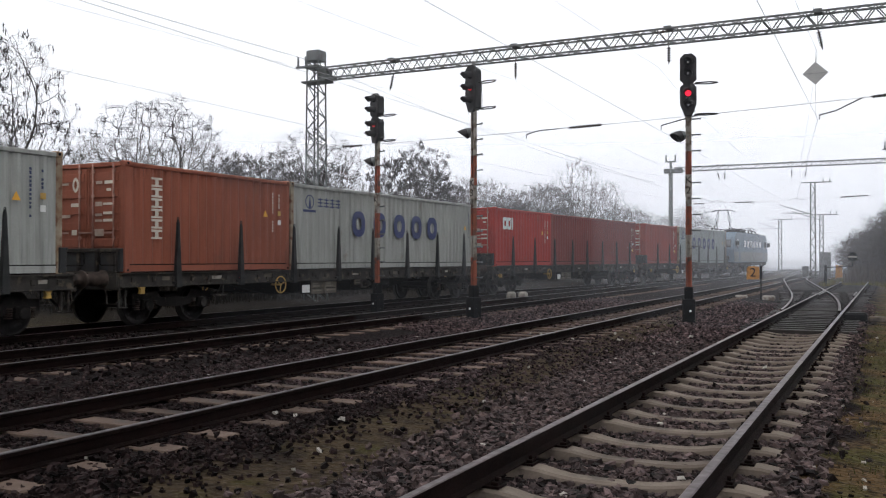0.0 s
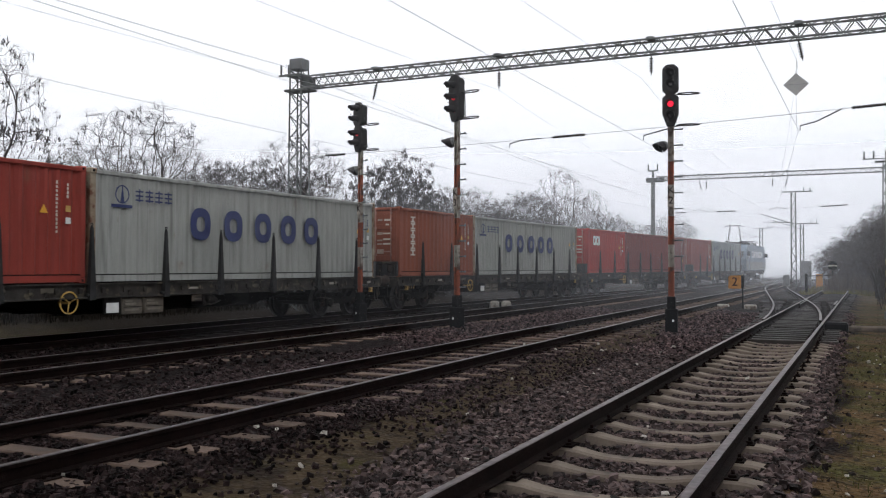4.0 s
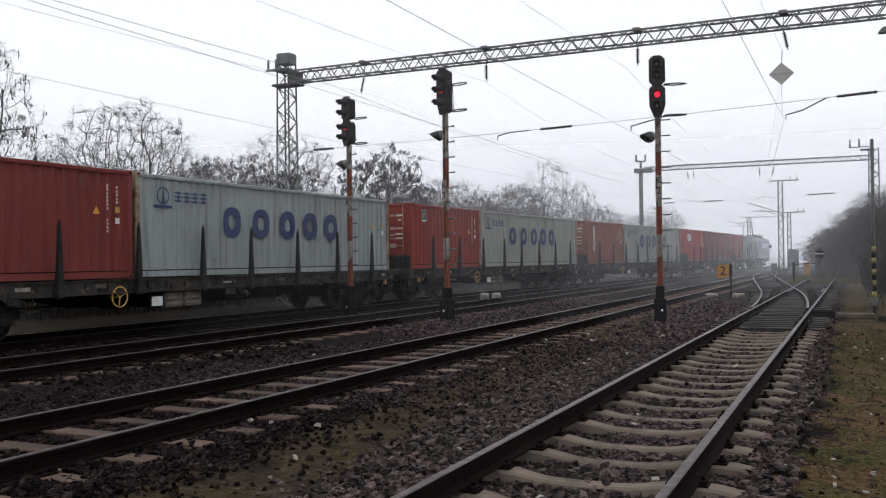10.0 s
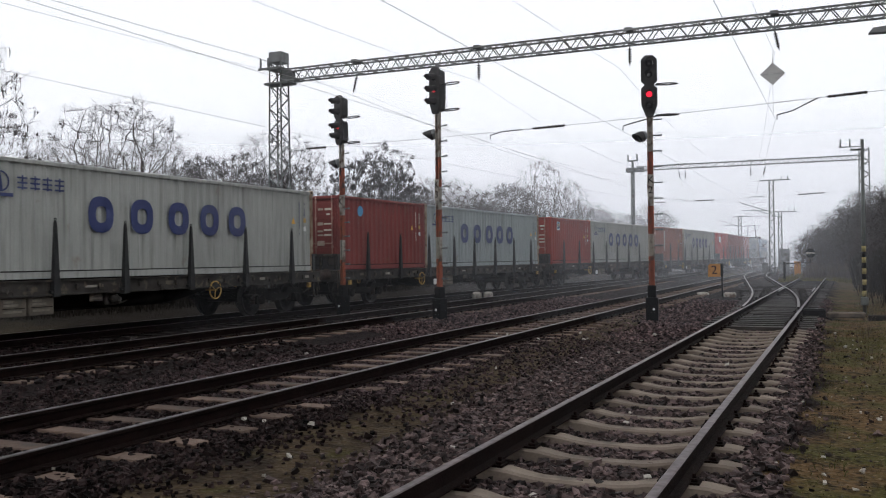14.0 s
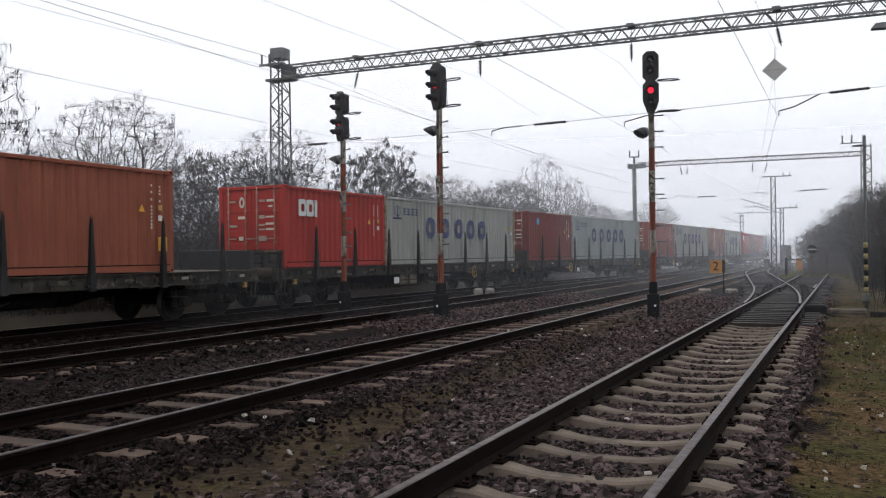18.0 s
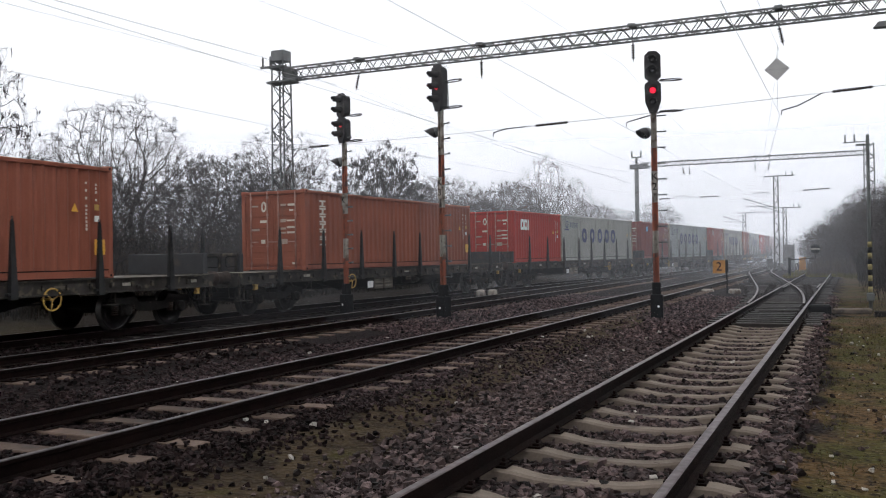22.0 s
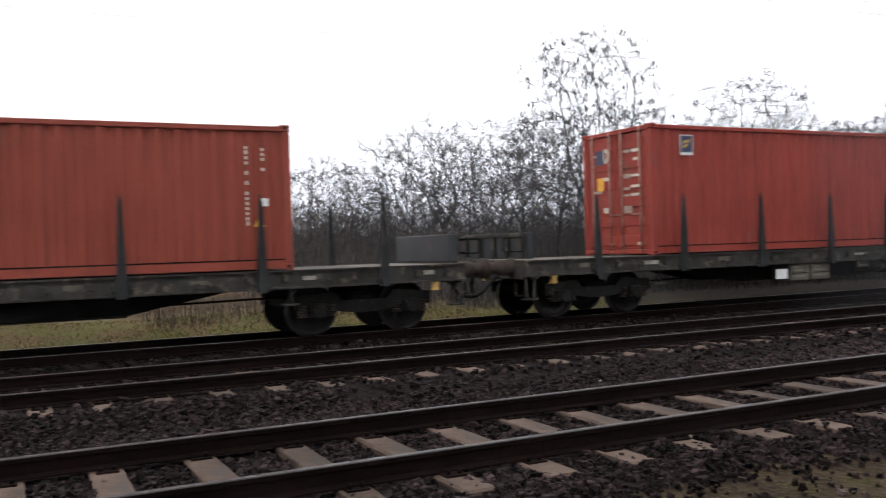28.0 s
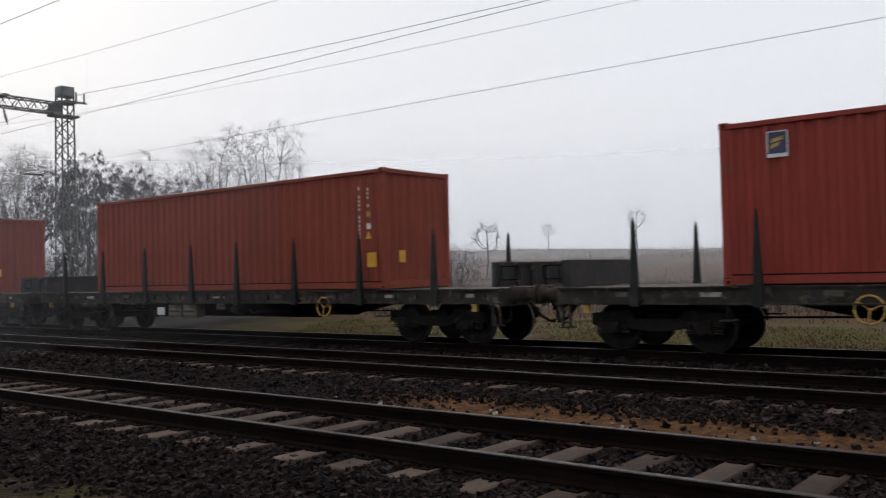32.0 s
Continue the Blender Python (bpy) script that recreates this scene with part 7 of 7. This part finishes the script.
    for x, y, s in ((3.4, 34, 0.85), (4.2, 44, 0.85), (2.6, 58, 0.75)):
        plant(leafy, x, y, s, rng.uniform(0, 360), "dark bare tree in the thicket", group="trees of the dark thicket")


def blades(name, label, count, region, tall, mat, seed, wide=0.012, lean=0.5, mask=None):
    """Many thin upright stems or grass blades in one mesh."""
    rng = np.random.default_rng(seed)
    x0, x1, y0, y1 = region
    p = rng.uniform((x0, y0), (x1, y1), (count, 2))
    if mask is not None:
        p = p[mask(p[:, 0], p[:, 1], rng)]
    n = len(p)
    z = np.array([height(a, b) for a, b in p]) - 0.02
    h = rng.uniform(*tall, n)
    a = rng.uniform(0, 2 * np.pi, n)
    b = rng.uniform(0, 2 * np.pi, n)
    d = np.stack([np.cos(b), np.sin(b)], -1) * (rng.uniform(0, lean, n) * h)[:, None]
    w = np.stack([np.cos(a), np.sin(a)], -1) * wide
    foot = np.concatenate([p, z[:, None]], 1)
    v = np.empty((n, 5, 3))
    for k, (u, s) in enumerate(((0, -1), (0, 1), (0.55, 0.7), (0.55, -0.7), (1.0, 0))):
        v[:, k] = foot
        v[:, k, :2] += w * s + d * u ** 1.6
        v[:, k, 2] += h * u
    f4 = np.array([0, 1, 2, 3])[None] + 5 * np.arange(n)[:, None]
    f3 = np.array([3, 2, 4])[None] + 5 * np.arange(n)[:, None]
    me = bpy.data.meshes.new(name)
    me.vertices.add(n * 5)
    me.vertices.foreach_set("co", v.astype(np.float32).ravel())
    idx = np.concatenate([f4.ravel(), f3.ravel()]).astype(np.int32)
    me.loops.add(len(idx))
    me.loops.foreach_set("vertex_index", idx)
    me.polygons.add(2 * n)
    me.polygons.foreach_set("loop_start", np.concatenate([np.arange(0, 4 * n, 4), 4 * n + np.arange(0, 3 * n, 3)]).astype(np.int32))
    me.update(calc_edges=True)
    me.shade_flat()
    me.materials.append(mat)
    return tagged(new(name, me), label, "grass" if "grass" in name else "brush", kind="stuff")


def build_grass():
    def patchy(scale, keep):
        def f(x, y, rng):
            v = np.array([noise.noise(Vector((a * scale, b * scale, 2.0))) for a, b in zip(x, y)])
            return v + rng.normal(0, 0.12, len(x)) > keep
        return f
    blades("verge_grass", "yellow green winter grass along the main track", 17000, (-22.5, -18.3, -22, 15), (0.02, 0.08), GRASS, 1, 0.012, 1.2)
    blades("verge_grass", "tufts of greener grass along the main track", 6000, (-22.5, -18.6, -22, 14), (0.04, 0.13), GREEN_GRASS, 21, 0.011, 1.2, patchy(0.45, 0.14))
    blades("dry_brush", "flattened brown grass along the main track", 9000, (-22.5, -18.5, -22, 14), (0.03, 0.12), FIELD_GRASS, 22, 0.011, 1.4, patchy(0.5, 0.02))
    blades("dry_brush", "shade-dark weeds behind the main track", 13000, (-23.0, -20.4, 11, 75), (0.2, 1.0), SHADE_WEED, 23, 0.012, 0.6)
    blades("dry_brush", "thin dead weeds on the verge", 1200, (-22.6, -20.0, 3, 14), (0.3, 1.0), BRUSH, 25, 0.007, 0.4)
    blades("turf_grass", "short mossy turf beside the siding", 42000, (-0.5, 4.5, 4, 27), (0.015, 0.05), MOSS, 2, 0.007, 0.9, patchy(0.9, -0.05))
    blades("turf_grass", "greener tufts of grass beside the siding", 16000, (-0.3, 4.5, 5, 32), (0.03, 0.1), GREEN_GRASS, 41, 0.006, 0.9, patchy(1.2, 0.16))
    blades("dry_brush", "dead brown weeds beside the siding", 2600, (0.2, 4.5, 14, 34), (0.08, 0.4), BRUSH, 43, 0.006, 0.7, patchy(0.7, 0.1))
    blades("dry_brush", "dense dead brush under the trees by the far portal", 12000, (-36, -24.5, -62, -30), (0.6, 2.6), BRUSH, 44, 0.012, 0.5)
    blades("strip_grass", "thin moss and grass on the soil strip", 6000, (-5.4, -3.2, 4, 24), (0.01, 0.035), MOSS, 3, 0.006, 0.9, patchy(1.3, 0.1))
    blades("strip_grass", "tufts of moss and grass near the path", 5000, (-3.9, -1.5, -14, -4), (0.015, 0.05), MOSS, 8, 0.007, 0.9, patchy(0.8, 0.05))
    blades("end_grass", "pale grass beyond the end of the siding", 6000, (-4, 3, 60, 80), (0.1, 0.35), GRASS, 4, 0.02, 0.6)
    blades("dry_brush", "dead brown brush stems behind the tracks", 26000, (-30, -22.6, 7.5, 120), (0.4, 1.9), BRUSH, 5, 0.010, 0.5)
    blades("dry_brush", "dead grey brown brush stems under the shrubs", 46000, (-31, -25, 8.0, 44), (0.6, 3.4), BRUSH, 11, 0.011, 0.7)
    blades("dry_brush", "low dead scrub on the field slope", 14000, (-70, -28, -64, 8), (0.15, 0.55), FIELD_GRASS, 12, 0.012, 0.6)
    blades("dry_brush", "dead brown brush stems in the thicket", 30000, (0.4, 7.5, 30, 80), (0.4, 2.5), SHADE_WEED, 6, 0.013, 0.5, lambda x, y, r: x > 1.6 - 0.045 * np.maximum(y - 38, 0) + r.normal(0, 0.4, len(x)))
    blades("dry_brush", "dead brown brush stems beyond the siding", 7000, (-2.6, 4, 62, 96), (0.4, 1.7), BRUSH, 31, 0.013, 0.5)
    blades("dry_brush", "ragged dead weeds along the crest of the field", 5000, (-112, -70, -90, 6), (0.25, 1.1), BRUSH, 61, 0.03, 0.5, patchy(0.12, 0.05))
    blades("field_grass", "tall dry grass on the field slope", 34000, (-62, -23.5, -70, 6), (0.06, 0.22), FIELD_GRASS, 7, 0.014, 0.9)


yard = build_ground()
build_mist()
build_overhead()
build_train()
build_signals()
build_lineside()
build_trees()
build_grass()
build_gravel()
build_loose_stones(yard)
build_tracks()
motions()
